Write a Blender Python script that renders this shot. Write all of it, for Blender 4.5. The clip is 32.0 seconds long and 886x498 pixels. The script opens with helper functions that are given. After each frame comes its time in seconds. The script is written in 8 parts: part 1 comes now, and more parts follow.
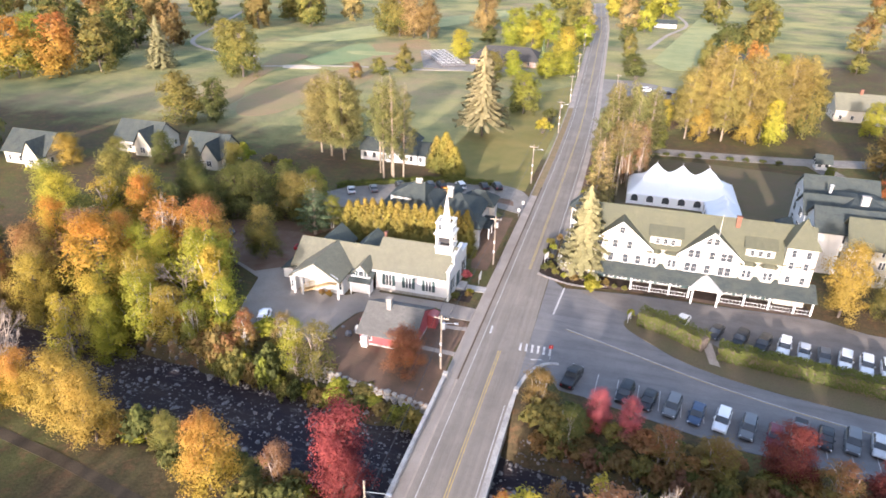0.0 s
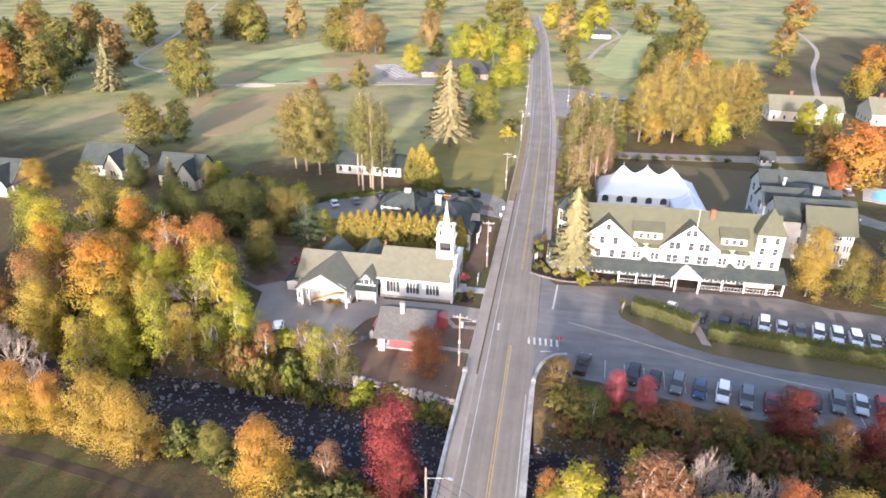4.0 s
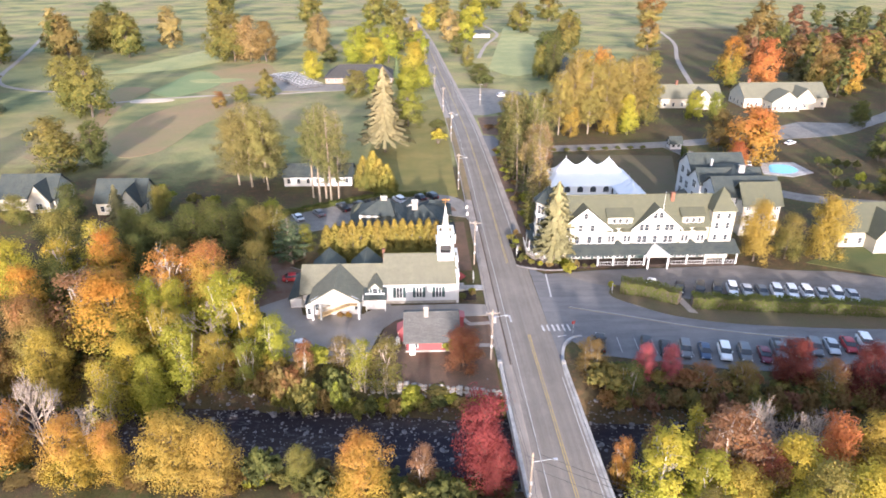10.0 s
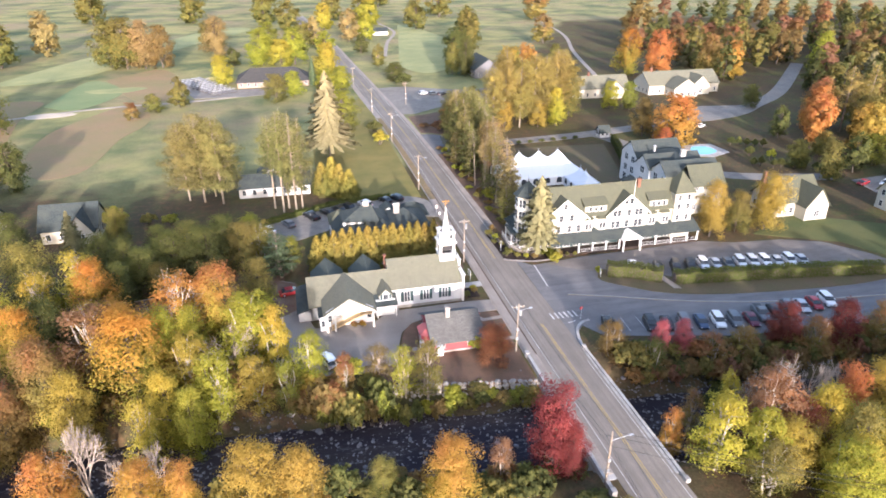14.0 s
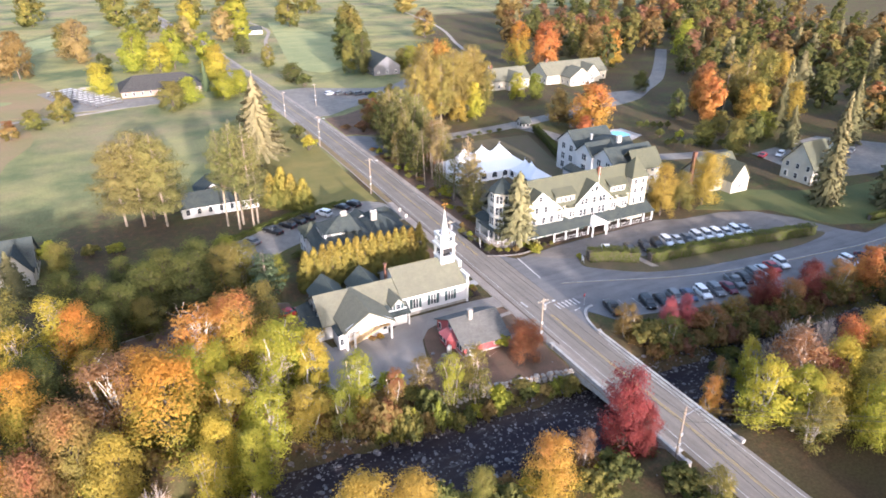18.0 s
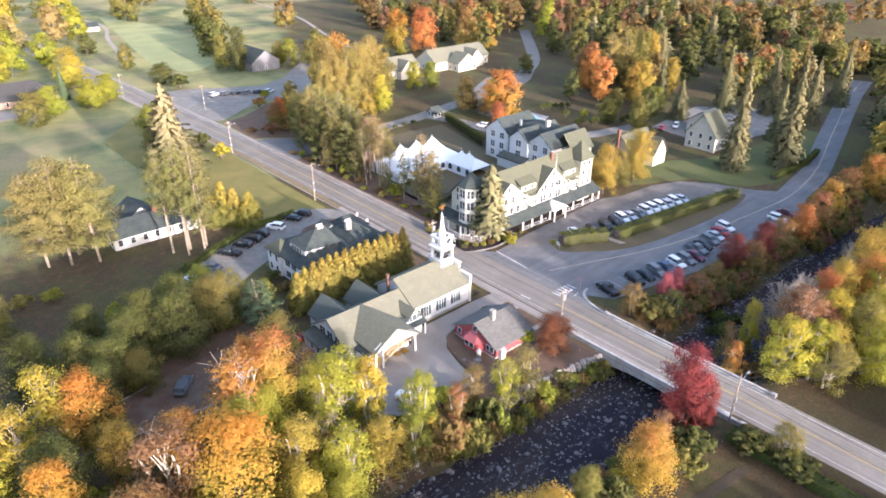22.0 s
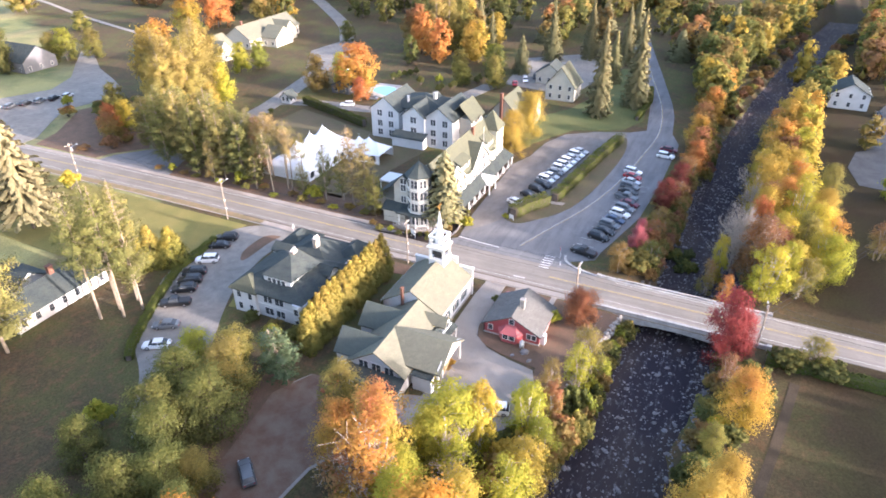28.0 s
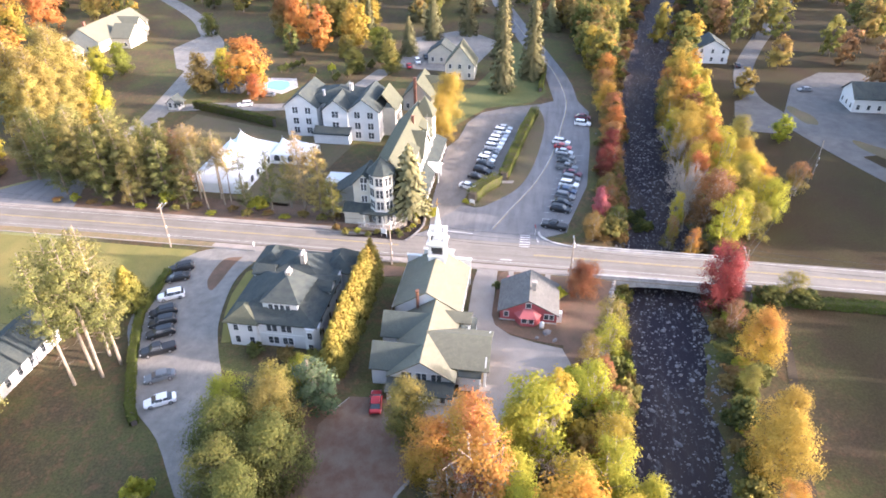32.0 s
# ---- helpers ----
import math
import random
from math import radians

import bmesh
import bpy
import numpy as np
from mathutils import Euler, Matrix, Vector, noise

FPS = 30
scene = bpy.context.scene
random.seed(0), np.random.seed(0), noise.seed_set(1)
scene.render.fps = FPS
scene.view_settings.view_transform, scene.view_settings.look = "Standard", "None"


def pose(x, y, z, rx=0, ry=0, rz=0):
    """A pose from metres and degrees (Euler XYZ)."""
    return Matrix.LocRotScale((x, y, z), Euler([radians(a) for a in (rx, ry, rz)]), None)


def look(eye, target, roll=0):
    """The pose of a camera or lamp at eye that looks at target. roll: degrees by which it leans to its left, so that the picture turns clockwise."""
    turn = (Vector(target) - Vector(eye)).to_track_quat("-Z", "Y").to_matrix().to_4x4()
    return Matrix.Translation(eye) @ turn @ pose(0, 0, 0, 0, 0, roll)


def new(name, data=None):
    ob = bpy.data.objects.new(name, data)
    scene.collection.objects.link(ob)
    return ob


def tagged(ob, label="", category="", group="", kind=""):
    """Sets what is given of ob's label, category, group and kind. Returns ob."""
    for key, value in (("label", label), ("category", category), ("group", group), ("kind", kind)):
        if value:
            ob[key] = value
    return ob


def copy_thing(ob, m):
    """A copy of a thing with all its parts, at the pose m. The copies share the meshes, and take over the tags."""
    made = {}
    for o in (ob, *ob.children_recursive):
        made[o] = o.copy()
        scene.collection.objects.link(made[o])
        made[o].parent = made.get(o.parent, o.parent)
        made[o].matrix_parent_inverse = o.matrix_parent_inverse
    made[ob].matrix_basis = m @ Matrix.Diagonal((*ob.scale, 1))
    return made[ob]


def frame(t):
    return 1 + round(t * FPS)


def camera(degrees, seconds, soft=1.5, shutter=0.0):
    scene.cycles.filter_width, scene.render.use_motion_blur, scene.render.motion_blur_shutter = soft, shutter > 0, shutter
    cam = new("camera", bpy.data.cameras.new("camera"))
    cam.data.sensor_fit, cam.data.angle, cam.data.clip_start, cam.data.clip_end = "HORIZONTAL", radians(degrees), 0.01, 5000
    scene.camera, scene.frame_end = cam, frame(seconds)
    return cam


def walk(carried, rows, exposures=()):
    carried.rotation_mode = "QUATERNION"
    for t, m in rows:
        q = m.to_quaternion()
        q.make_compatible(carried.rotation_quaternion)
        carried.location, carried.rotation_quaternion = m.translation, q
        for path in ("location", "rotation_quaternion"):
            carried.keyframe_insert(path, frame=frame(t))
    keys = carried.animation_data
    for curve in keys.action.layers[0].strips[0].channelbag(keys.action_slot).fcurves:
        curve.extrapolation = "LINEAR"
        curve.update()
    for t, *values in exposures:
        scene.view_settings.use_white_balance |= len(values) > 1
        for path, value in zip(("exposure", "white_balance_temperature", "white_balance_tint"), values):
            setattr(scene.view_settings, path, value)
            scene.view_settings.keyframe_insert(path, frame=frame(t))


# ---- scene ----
# ---- camera and its flight round the church ----
cam = camera(69.16, 32.0, soft=1.75)
PATH = [
    (0, (7.12, -94.85, 58.15), (-7.53, -43.12, 31.52), 1.13),
    (1, (5.14, -97.63, 58.56), (-8.25, -45.39, 32.27), 0.86),
    (2, (2.89, -99.68, 58.75), (-9.23, -46.96, 32.79), 0.73),
    (3, (0.37, -101.26, 58.87), (-10.39, -48.12, 33.17), 0.67),
    (4, (-2.42, -102.56, 59.00), (-11.72, -49.05, 33.51), 0.63),
    (5, (-5.51, -103.71, 59.19), (-13.20, -49.88, 33.83), 0.59),
    (6, (-8.92, -104.77, 59.46), (-14.86, -50.68, 34.17), 0.54),
    (7, (-12.65, -105.76, 59.81), (-16.70, -51.49, 34.54), 0.47),
    (8, (-16.73, -106.66, 60.24), (-18.75, -52.29, 34.94), 0.39),
    (9, (-21.15, -107.42, 60.72), (-21.00, -53.04, 35.36), 0.30),
    (10, (-25.92, -107.99, 61.22), (-23.47, -53.70, 35.79), 0.21),
    (11, (-31.01, -108.28, 61.73), (-26.14, -54.19, 36.21), 0.14),
    (12, (-36.39, -108.21, 62.22), (-28.99, -54.46, 36.62), 0.08),
    (13, (-42.03, -107.72, 62.70), (-31.99, -54.44, 37.00), 0.04),
    (14, (-47.87, -106.72, 63.14), (-35.09, -54.07, 37.35), 0.02),
    (15, (-53.86, -105.17, 63.55), (-38.26, -53.34, 37.67), 0.02),
    (16, (-59.92, -103.02, 63.94), (-41.43, -52.20, 37.94), 0.04),
    (17, (-65.99, -100.25, 64.32), (-44.56, -50.67, 38.18), 0.07),
    (18, (-71.98, -96.85, 64.70), (-47.60, -48.75, 38.39), 0.10),
    (19, (-77.80, -92.84, 65.10), (-50.49, -46.46, 38.58), 0.13),
    (20, (-83.38, -88.26, 65.55), (-53.20, -43.86, 38.75), 0.14),
    (21, (-88.63, -83.16, 66.04), (-55.69, -40.99, 38.91), 0.14),
    (22, (-93.50, -77.62, 66.60), (-57.93, -37.90, 39.06), 0.12),
    (23, (-97.90, -71.70, 67.22), (-59.91, -34.66, 39.22), 0.07),
    (24, (-101.81, -65.51, 67.92), (-61.62, -31.30, 39.39), 0.00),
    (25, (-105.19, -59.13, 68.67), (-63.04, -27.89, 39.56), -0.09),
    (26, (-108.03, -52.63, 69.45), (-64.18, -24.46, 39.73), -0.18),
    (27, (-110.35, -46.07, 70.25), (-65.05, -21.04, 39.89), -0.28),
    (28, (-112.20, -39.49, 71.00), (-65.69, -17.64, 40.03), -0.37),
    (29, (-113.67, -32.87, 71.68), (-66.15, -14.27, 40.12), -0.45),
    (30, (-114.86, -26.16, 72.22), (-66.50, -10.91, 40.16), -0.49),
    (31, (-115.96, -19.22, 72.57), (-66.87, -7.52, 40.11), -0.50),
    (32, (-117.15, -11.83, 72.67), (-67.47, -4.04, 39.94), -0.48),
]
walk(cam, [(t, look(eye, target, roll)) for t, eye, target, roll in PATH],
     exposures=[(0, 2.10, 6290, 20.5), (9, 2.00, 6150, 20.5), (19, 2.11, 6050, 20.5), (26, 2.48, 6130, 22), (32, 2.80, 6380, 24)])

# ---- light: low morning sun from the south under a clear sky ----
SUN_EL, SUN_AZ = radians(12.0), radians(-1.5)      # azimuth from -y towards +x
world = bpy.data.worlds.new("sky")
scene.world = world
world.use_nodes = True
wn = world.node_tree
sky = wn.nodes.new("ShaderNodeTexSky")
sky.sky_type = "NISHITA"
sky.sun_disc = False
sky.sun_elevation = SUN_EL
sky.sun_rotation = math.pi - SUN_AZ
sky.air_density, sky.dust_density, sky.ozone_density = 1.0, 2.0, 1.0
wn.links.new(sky.outputs[0], wn.nodes["Background"].inputs[0])
wn.nodes["Background"].inputs[1].default_value = 0.15
sun_data = bpy.data.lights.new("sun", "SUN")
sun_data.energy, sun_data.angle, sun_data.color = 2.7, radians(0.8), (1.0, 0.90, 0.795)
sun = new("sun", sun_data)
sun_from = Vector((math.sin(SUN_AZ) * math.cos(SUN_EL), -math.cos(SUN_AZ) * math.cos(SUN_EL), math.sin(SUN_EL)))
sun.matrix_basis = look(sun_from * 100, (0, 0, 0))


# ---- materials ----
def base(name, rough=0.8, metal=0.0, spec=0.3):
    m = bpy.data.materials.new(name)
    m.use_nodes = True
    n = m.node_tree.nodes
    p = n["Principled BSDF"]
    p.inputs["Roughness"].default_value = rough
    p.inputs["Metallic"].default_value = metal
    p.inputs["Specular IOR Level"].default_value = spec
    return m, n, m.node_tree.links, p


def geo_pos(n, l, scale=1.0):
    g = n.new("ShaderNodeNewGeometry")
    mp = n.new("ShaderNodeMapping")
    mp.inputs["Scale"].default_value = (scale, scale, scale) if not isinstance(scale, tuple) else scale
    l.new(g.outputs["Position"], mp.inputs[0])
    return mp.outputs[0]


def noise_tex(n, l, vec, scale, detail=4.0, rough=0.6):
    t = n.new("ShaderNodeTexNoise")
    t.inputs["Scale"].default_value = scale
    t.inputs["Detail"].default_value = detail
    t.inputs["Roughness"].default_value = rough
    l.new(vec, t.inputs["Vector"])
    return t.outputs[0]


def ramp(n, l, fac, stops):
    r = n.new("ShaderNodeValToRGB")
    e = r.color_ramp.elements
    while len(e) < len(stops):
        e.new(0.5)
    for k, (pos, col) in enumerate(stops):
        e[k].position = pos
        e[k].color = (*col, 1) if isinstance(col, tuple) else (col, col, col, 1)
    l.new(fac, r.inputs[0])
    return r.outputs[0]


def mix(n, l, fac, a, b, mode="MIX"):
    m = n.new("ShaderNodeMix")
    m.data_type, m.blend_type = "RGBA", mode
    for sock, v in ((m.inputs[0], fac), (m.inputs[6], a), (m.inputs[7], b)):
        if isinstance(v, (int, float)):
            sock.default_value = v
        elif isinstance(v, tuple):
            sock.default_value = (*v, 1)
        else:
            l.new(v, sock)
    return m.outputs[2]


def bump(n, l, p, height, strength=0.3, dist=0.05):
    b = n.new("ShaderNodeBump")
    b.inputs["Strength"].default_value = strength
    b.inputs["Distance"].default_value = dist
    l.new(height, b.inputs["Height"])
    l.new(b.outputs[0], p.inputs["Normal"])


def speckled(name, c1, c2, s1=0.4, s2=8.0, rough=0.85, bumps=0.3, dist=0.03, spec=0.25):
    """A surface of two tones, mixed by coarse stains and fine grain."""
    m, n, l, p = base(name, rough, spec=spec)
    v = geo_pos(n, l)
    a = noise_tex(n, l, v, s1, 5)
    b = noise_tex(n, l, v, s2, 3)
    col = mix(n, l, ramp(n, l, a, [(0.35, 0.0), (0.65, 1.0)]), c1, c2)
    grain = ramp(n, l, b, [(0.3, 0.75), (0.7, 1.2)])
    l.new(mix(n, l, 1.0, col, grain, "MULTIPLY"), p.inputs["Base Color"])
    bump(n, l, p, b, bumps, dist)
    return m


def paved(name, c1, c2, along=(1.0, 0.02, 1.0)):
    """Worn asphalt: patched tone, fine stone grain and long pale wheel streaks."""
    m, n, l, p = base(name, 0.85, spec=0.2)
    v = geo_pos(n, l)
    a = noise_tex(n, l, v, 0.12, 6, 0.7)
    b = noise_tex(n, l, v, 18, 3)
    st = noise_tex(n, l, geo_pos(n, l, along), 1.1, 4)
    col = mix(n, l, ramp(n, l, a, [(0.35, 0.0), (0.65, 1.0)]), c1, c2)
    col = mix(n, l, 1.0, col, ramp(n, l, st, [(0.32, 0.84), (0.68, 1.14)]), "MULTIPLY")
    crack = noise_tex(n, l, v, 0.45, 8, 0.8)
    col = mix(n, l, ramp(n, l, crack, [(0.485, 0.0), (0.5, 0.28), (0.515, 0.0)]), col, (0.09, 0.085, 0.08))
    l.new(mix(n, l, 1.0, col, ramp(n, l, b, [(0.3, 0.82), (0.7, 1.16)]), "MULTIPLY"), p.inputs["Base Color"])
    bump(n, l, p, b, 0.2, 0.01)
    return m


def siding(name, c, c2, rough=0.55):
    """Painted clapboard: fine level laps with slight weathering."""
    m, n, l, p = base(name, rough, spec=0.35)
    v = geo_pos(n, l)
    w = n.new("ShaderNodeTexWave")
    w.wave_type, w.bands_direction, w.wave_profile = "BANDS", "Z", "SAW"
    w.inputs["Scale"].default_value = 0.314 / 0.13 / 2
    w.inputs["Distortion"].default_value = 0.0
    l.new(v, w.inputs["Vector"])
    a = noise_tex(n, l, v, 0.7, 5)
    l.new(mix(n, l, ramp(n, l, a, [(0.4, 0.0), (0.75, 1.0)]), c, c2), p.inputs["Base Color"])
    bump(n, l, p, w.outputs[1], 0.5, 0.02)
    return m


def shingle(name, c1, c2, c3):
    """Asphalt shingles in courses with tone changes from tab to tab."""
    m, n, l, p = base(name, 0.9, spec=0.2)
    v = geo_pos(n, l)
    br = n.new("ShaderNodeTexBrick")
    br.inputs["Scale"].default_value = 1.0
    br.inputs["Brick Width"].default_value = 0.45
    br.inputs["Row Height"].default_value = 0.16
    br.inputs["Mortar Size"].default_value = 0.012
    for k, c in ((1, c1), (2, c2), (3, tuple(x * 0.5 for x in c1))):
        br.inputs[k].default_value = (*c, 1)
    sep = n.new("ShaderNodeSeparateXYZ")
    l.new(v, sep.inputs[0])
    add = n.new("ShaderNodeMath")
    l.new(sep.outputs[0], add.inputs[0])
    l.new(sep.outputs[1], add.inputs[1])
    cmb = n.new("ShaderNodeCombineXYZ")
    l.new(add.outputs[0], cmb.inputs[0])
    zs = n.new("ShaderNodeMath")
    zs.operation = "MULTIPLY"
    zs.inputs[1].default_value = 1.6
    l.new(sep.outputs[2], zs.inputs[0])
    l.new(zs.outputs[0], cmb.inputs[1])
    l.new(cmb.outputs[0], br.inputs["Vector"])
    a = noise_tex(n, l, v, 0.5, 5)
    l.new(mix(n, l, ramp(n, l, a, [(0.4, 0.0), (0.7, 0.6)]), br.outputs[0], c3), p.inputs["Base Color"])
    bump(n, l, p, br.outputs[1], -0.4, 0.02)
    return m


def plain(name, c, rough=0.5, metal=0.0, spec=0.4, vary=0.12):
    m, n, l, p = base(name, rough, metal, spec)
    a = noise_tex(n, l, geo_pos(n, l), 1.3, 5)
    l.new(mix(n, l, a, tuple(x * (1 - vary) for x in c), tuple(min(1, x * (1 + vary)) for x in c)), p.inputs["Base Color"])
    return m


def leafy(name, low, high, third, trans=0.5):
    """Leaves: one tone towards the top of the crown, one below, each clump a little different."""
    m = bpy.data.materials.new(name)
    m.use_nodes = True
    low, high, third = ((c[0], c[1], c[2] * 0.92) for c in (low, high, third))
    n, l = m.node_tree.nodes, m.node_tree.links
    n.remove(n["Principled BSDF"])
    out = n["Material Output"]
    g = n.new("ShaderNodeNewGeometry")
    oi = n.new("ShaderNodeObjectInfo")
    c = n.new("ShaderNodeTexCoord")
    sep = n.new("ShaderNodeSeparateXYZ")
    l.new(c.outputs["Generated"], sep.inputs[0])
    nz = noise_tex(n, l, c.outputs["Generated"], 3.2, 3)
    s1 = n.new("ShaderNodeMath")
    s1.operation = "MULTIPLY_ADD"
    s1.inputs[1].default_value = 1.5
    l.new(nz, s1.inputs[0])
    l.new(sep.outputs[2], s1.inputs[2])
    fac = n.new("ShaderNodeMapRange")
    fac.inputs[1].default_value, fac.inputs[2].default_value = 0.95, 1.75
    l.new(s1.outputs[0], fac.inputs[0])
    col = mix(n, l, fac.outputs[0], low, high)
    col = mix(n, l, ramp(n, l, g.outputs["Random Per Island"], [(0.6, 0.0), (0.95, 0.3)]), col, third)
    col = mix(n, l, 1.0, col, ramp(n, l, noise_tex(n, l, c.outputs["Generated"], 11, 2), [(0.3, 0.86), (0.7, 1.12)]), "MULTIPLY")
    hs = n.new("ShaderNodeHueSaturation")
    hr = n.new("ShaderNodeMapRange")
    hr.inputs[3].default_value, hr.inputs[4].default_value = 0.488, 0.512
    l.new(oi.outputs["Random"], hr.inputs[0])
    l.new(hr.outputs[0], hs.inputs["Hue"])
    vr = n.new("ShaderNodeMapRange")
    vr.inputs[3].default_value, vr.inputs[4].default_value = 0.9, 1.1
    l.new(g.outputs["Random Per Island"], vr.inputs[0])
    l.new(vr.outputs[0], hs.inputs["Value"])
    l.new(col, hs.inputs["Color"])
    d = n.new("ShaderNodeBsdfDiffuse")
    t = n.new("ShaderNodeBsdfTranslucent")
    ms = n.new("ShaderNodeMixShader")
    ms.inputs[0].default_value = trans
    l.new(hs.outputs[0], d.inputs[0])
    l.new(hs.outputs[0], t.inputs[0])
    l.new(d.outputs[0], ms.inputs[1])
    l.new(t.outputs[0], ms.inputs[2])
    l.new(ms.outputs[0], out.inputs[0])
    return m


def ground_mat():
    """Leaf litter and worn turf by the village, mown golf turf with brown rough beyond."""
    m, n, l, p = base("ground", 0.95, spec=0.1)
    v = geo_pos(n, l)
    big = noise_tex(n, l, geo_pos(n, l, (0.8, 0.8, 1.0)), 0.02, 4)
    mid = noise_tex(n, l, v, 0.09, 6)
    fine = noise_tex(n, l, v, 2.5, 6, 0.75)
    litter = mix(n, l, ramp(n, l, mid, [(0.35, 0.0), (0.65, 1.0)]), (0.088, 0.064, 0.038), (0.092, 0.080, 0.036))
    patch = noise_tex(n, l, v, 0.045, 5)
    litter = mix(n, l, ramp(n, l, patch, [(0.47, 0.0), (0.60, 0.8)]), litter, (0.098, 0.100, 0.036))
    litter = mix(n, l, ramp(n, l, noise_tex(n, l, v, 0.55, 6, 0.7), [(0.50, 0.0), (0.64, 0.7)]), litter, (0.165, 0.092, 0.05))
    # Field south of the river darkens by y: shade put into the soil colour.
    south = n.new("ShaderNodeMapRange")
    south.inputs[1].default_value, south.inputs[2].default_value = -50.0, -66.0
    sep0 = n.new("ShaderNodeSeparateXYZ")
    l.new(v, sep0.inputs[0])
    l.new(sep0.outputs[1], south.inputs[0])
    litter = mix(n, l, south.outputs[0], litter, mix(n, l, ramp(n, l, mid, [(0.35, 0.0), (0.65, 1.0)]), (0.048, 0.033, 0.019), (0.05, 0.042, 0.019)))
    # Turf tones: tree shade and sunlit grass put into random colour patches.
    turf = mix(n, l, ramp(n, l, noise_tex(n, l, v, 0.028, 4), [(0.38, 0.0), (0.6, 1.0)]), (0.12, 0.145, 0.068), (0.33, 0.30, 0.125))
    rough = mix(n, l, ramp(n, l, mid, [(0.4, 0.0), (0.6, 1.0)]), (0.33, 0.235, 0.145), (0.285, 0.245, 0.13))
    golf = mix(n, l, ramp(n, l, big, [(0.47, 0.0), (0.66, 0.9)]), turf, rough)
    sep = n.new("ShaderNodeSeparateXYZ")
    l.new(v, sep.inputs[0])
    wob = n.new("ShaderNodeMath")
    wob.operation = "MULTIPLY_ADD"
    wob.inputs[1].default_value = 40.0
    l.new(mid, wob.inputs[0])
    l.new(sep.outputs[1], wob.inputs[2])
    # east of the street the yards and woods reach further north before the golf course begins
    east = n.new("ShaderNodeMapRange")
    east.inputs[1].default_value, east.inputs[2].default_value = -5.0, 200.0
    east.inputs[3].default_value, east.inputs[4].default_value = 0.0, 380.0
    l.new(sep.outputs[0], east.inputs[0])
    less = n.new("ShaderNodeMath")
    less.operation = "SUBTRACT"
    l.new(wob.outputs[0], less.inputs[0])
    l.new(east.outputs[0], less.inputs[1])
    north = n.new("ShaderNodeMapRange")
    north.inputs[1].default_value, north.inputs[2].default_value = 90.0, 112.0
    l.new(less.outputs[0], north.inputs[0])
    col = mix(n, l, north.outputs[0], litter, golf)
    l.new(mix(n, l, 1.0, col, ramp(n, l, fine, [(0.3, 0.62), (0.7, 1.3)]), "MULTIPLY"), p.inputs["Base Color"])
    bump(n, l, p, fine, 0.6, 0.15)
    return m


def water_mat():
    m, n, l, p = base("river_water", 0.6, spec=0.02)
    v = geo_pos(n, l, (0.35, 1.0, 1.0))
    riffle = noise_tex(n, l, v, 1.3, 6, 0.75)
    shoal = noise_tex(n, l, v, 0.12, 3)
    deep = mix(n, l, ramp(n, l, shoal, [(0.4, 0.0), (0.65, 1.0)]), (0.036, 0.03, 0.036), (0.065, 0.05, 0.045))
    l.new(mix(n, l, ramp(n, l, riffle, [(0.55, 0.0), (0.68, 0.5)]), deep, (0.24, 0.225, 0.22)), p.inputs["Base Color"])
    bump(n, l, p, noise_tex(n, l, v, 1.6, 4), 0.35, 0.12)
    return m


M = {}
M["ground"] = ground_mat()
M["asphalt"] = paved("asphalt", (0.196, 0.172, 0.146), (0.252, 0.222, 0.188))
M["side_asphalt"] = paved("side_asphalt", (0.15, 0.145, 0.145), (0.20, 0.193, 0.19), (0.06, 0.6, 1.0))
M["lot_asphalt"] = paved("lot_asphalt", (0.165, 0.146, 0.13), (0.215, 0.192, 0.17), (0.2, 0.4, 1.0))
# Darker copy of the side road's asphalt, far-bank shade put into its colour.
M["shaded_far_asphalt"] = paved("shaded_far_asphalt", (0.10, 0.096, 0.092), (0.135, 0.128, 0.12), (0.3, 0.3, 1.0))
M["old_asphalt"] = paved("old_asphalt", (0.20, 0.182, 0.16), (0.262, 0.238, 0.208), (0.5, 0.5, 1.0))
M["dusty"] = speckled("dusty_shoulder", (0.38, 0.325, 0.275), (0.28, 0.24, 0.205), 0.3, 10, 0.9, 0.2, 0.01)
M["concrete"] = speckled("concrete", (0.48, 0.46, 0.43), (0.30, 0.285, 0.27), 0.5, 6, 0.85, 0.3, 0.02)
M["gravel"] = speckled("gravel", (0.335, 0.295, 0.255), (0.25, 0.215, 0.185), 0.15, 12, 0.95, 0.5, 0.03)
M["verge"] = speckled("leafy_verge", (0.27, 0.185, 0.105), (0.19, 0.155, 0.075), 0.5, 7, 0.95, 0.5, 0.04)
# Mulch of the beds; the inn's porch floor borrows it as painted shade.
M["mulch"] = speckled("mulch_and_porch_shade", (0.03, 0.022, 0.018), (0.05, 0.035, 0.028), 1, 9, 0.95, 0.6, 0.04)
M["litter"] = speckled("leaf_litter", (0.175, 0.105, 0.07), (0.125, 0.085, 0.055), 0.35, 7, 0.95, 0.6, 0.05)
M["leafy_drive"] = speckled("leaf_strewn_drive", (0.20, 0.145, 0.105), (0.16, 0.09, 0.06), 0.4, 9, 0.9, 0.4, 0.03)
# Darker copy of the lawn by the cottages, shade put into its colour.
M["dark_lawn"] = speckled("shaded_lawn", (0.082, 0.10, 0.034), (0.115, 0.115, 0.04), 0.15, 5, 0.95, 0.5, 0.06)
M["path_dirt"] = speckled("dirt_track", (0.075, 0.055, 0.036), (0.06, 0.045, 0.028), 0.5, 6, 0.95, 0.4, 0.03)
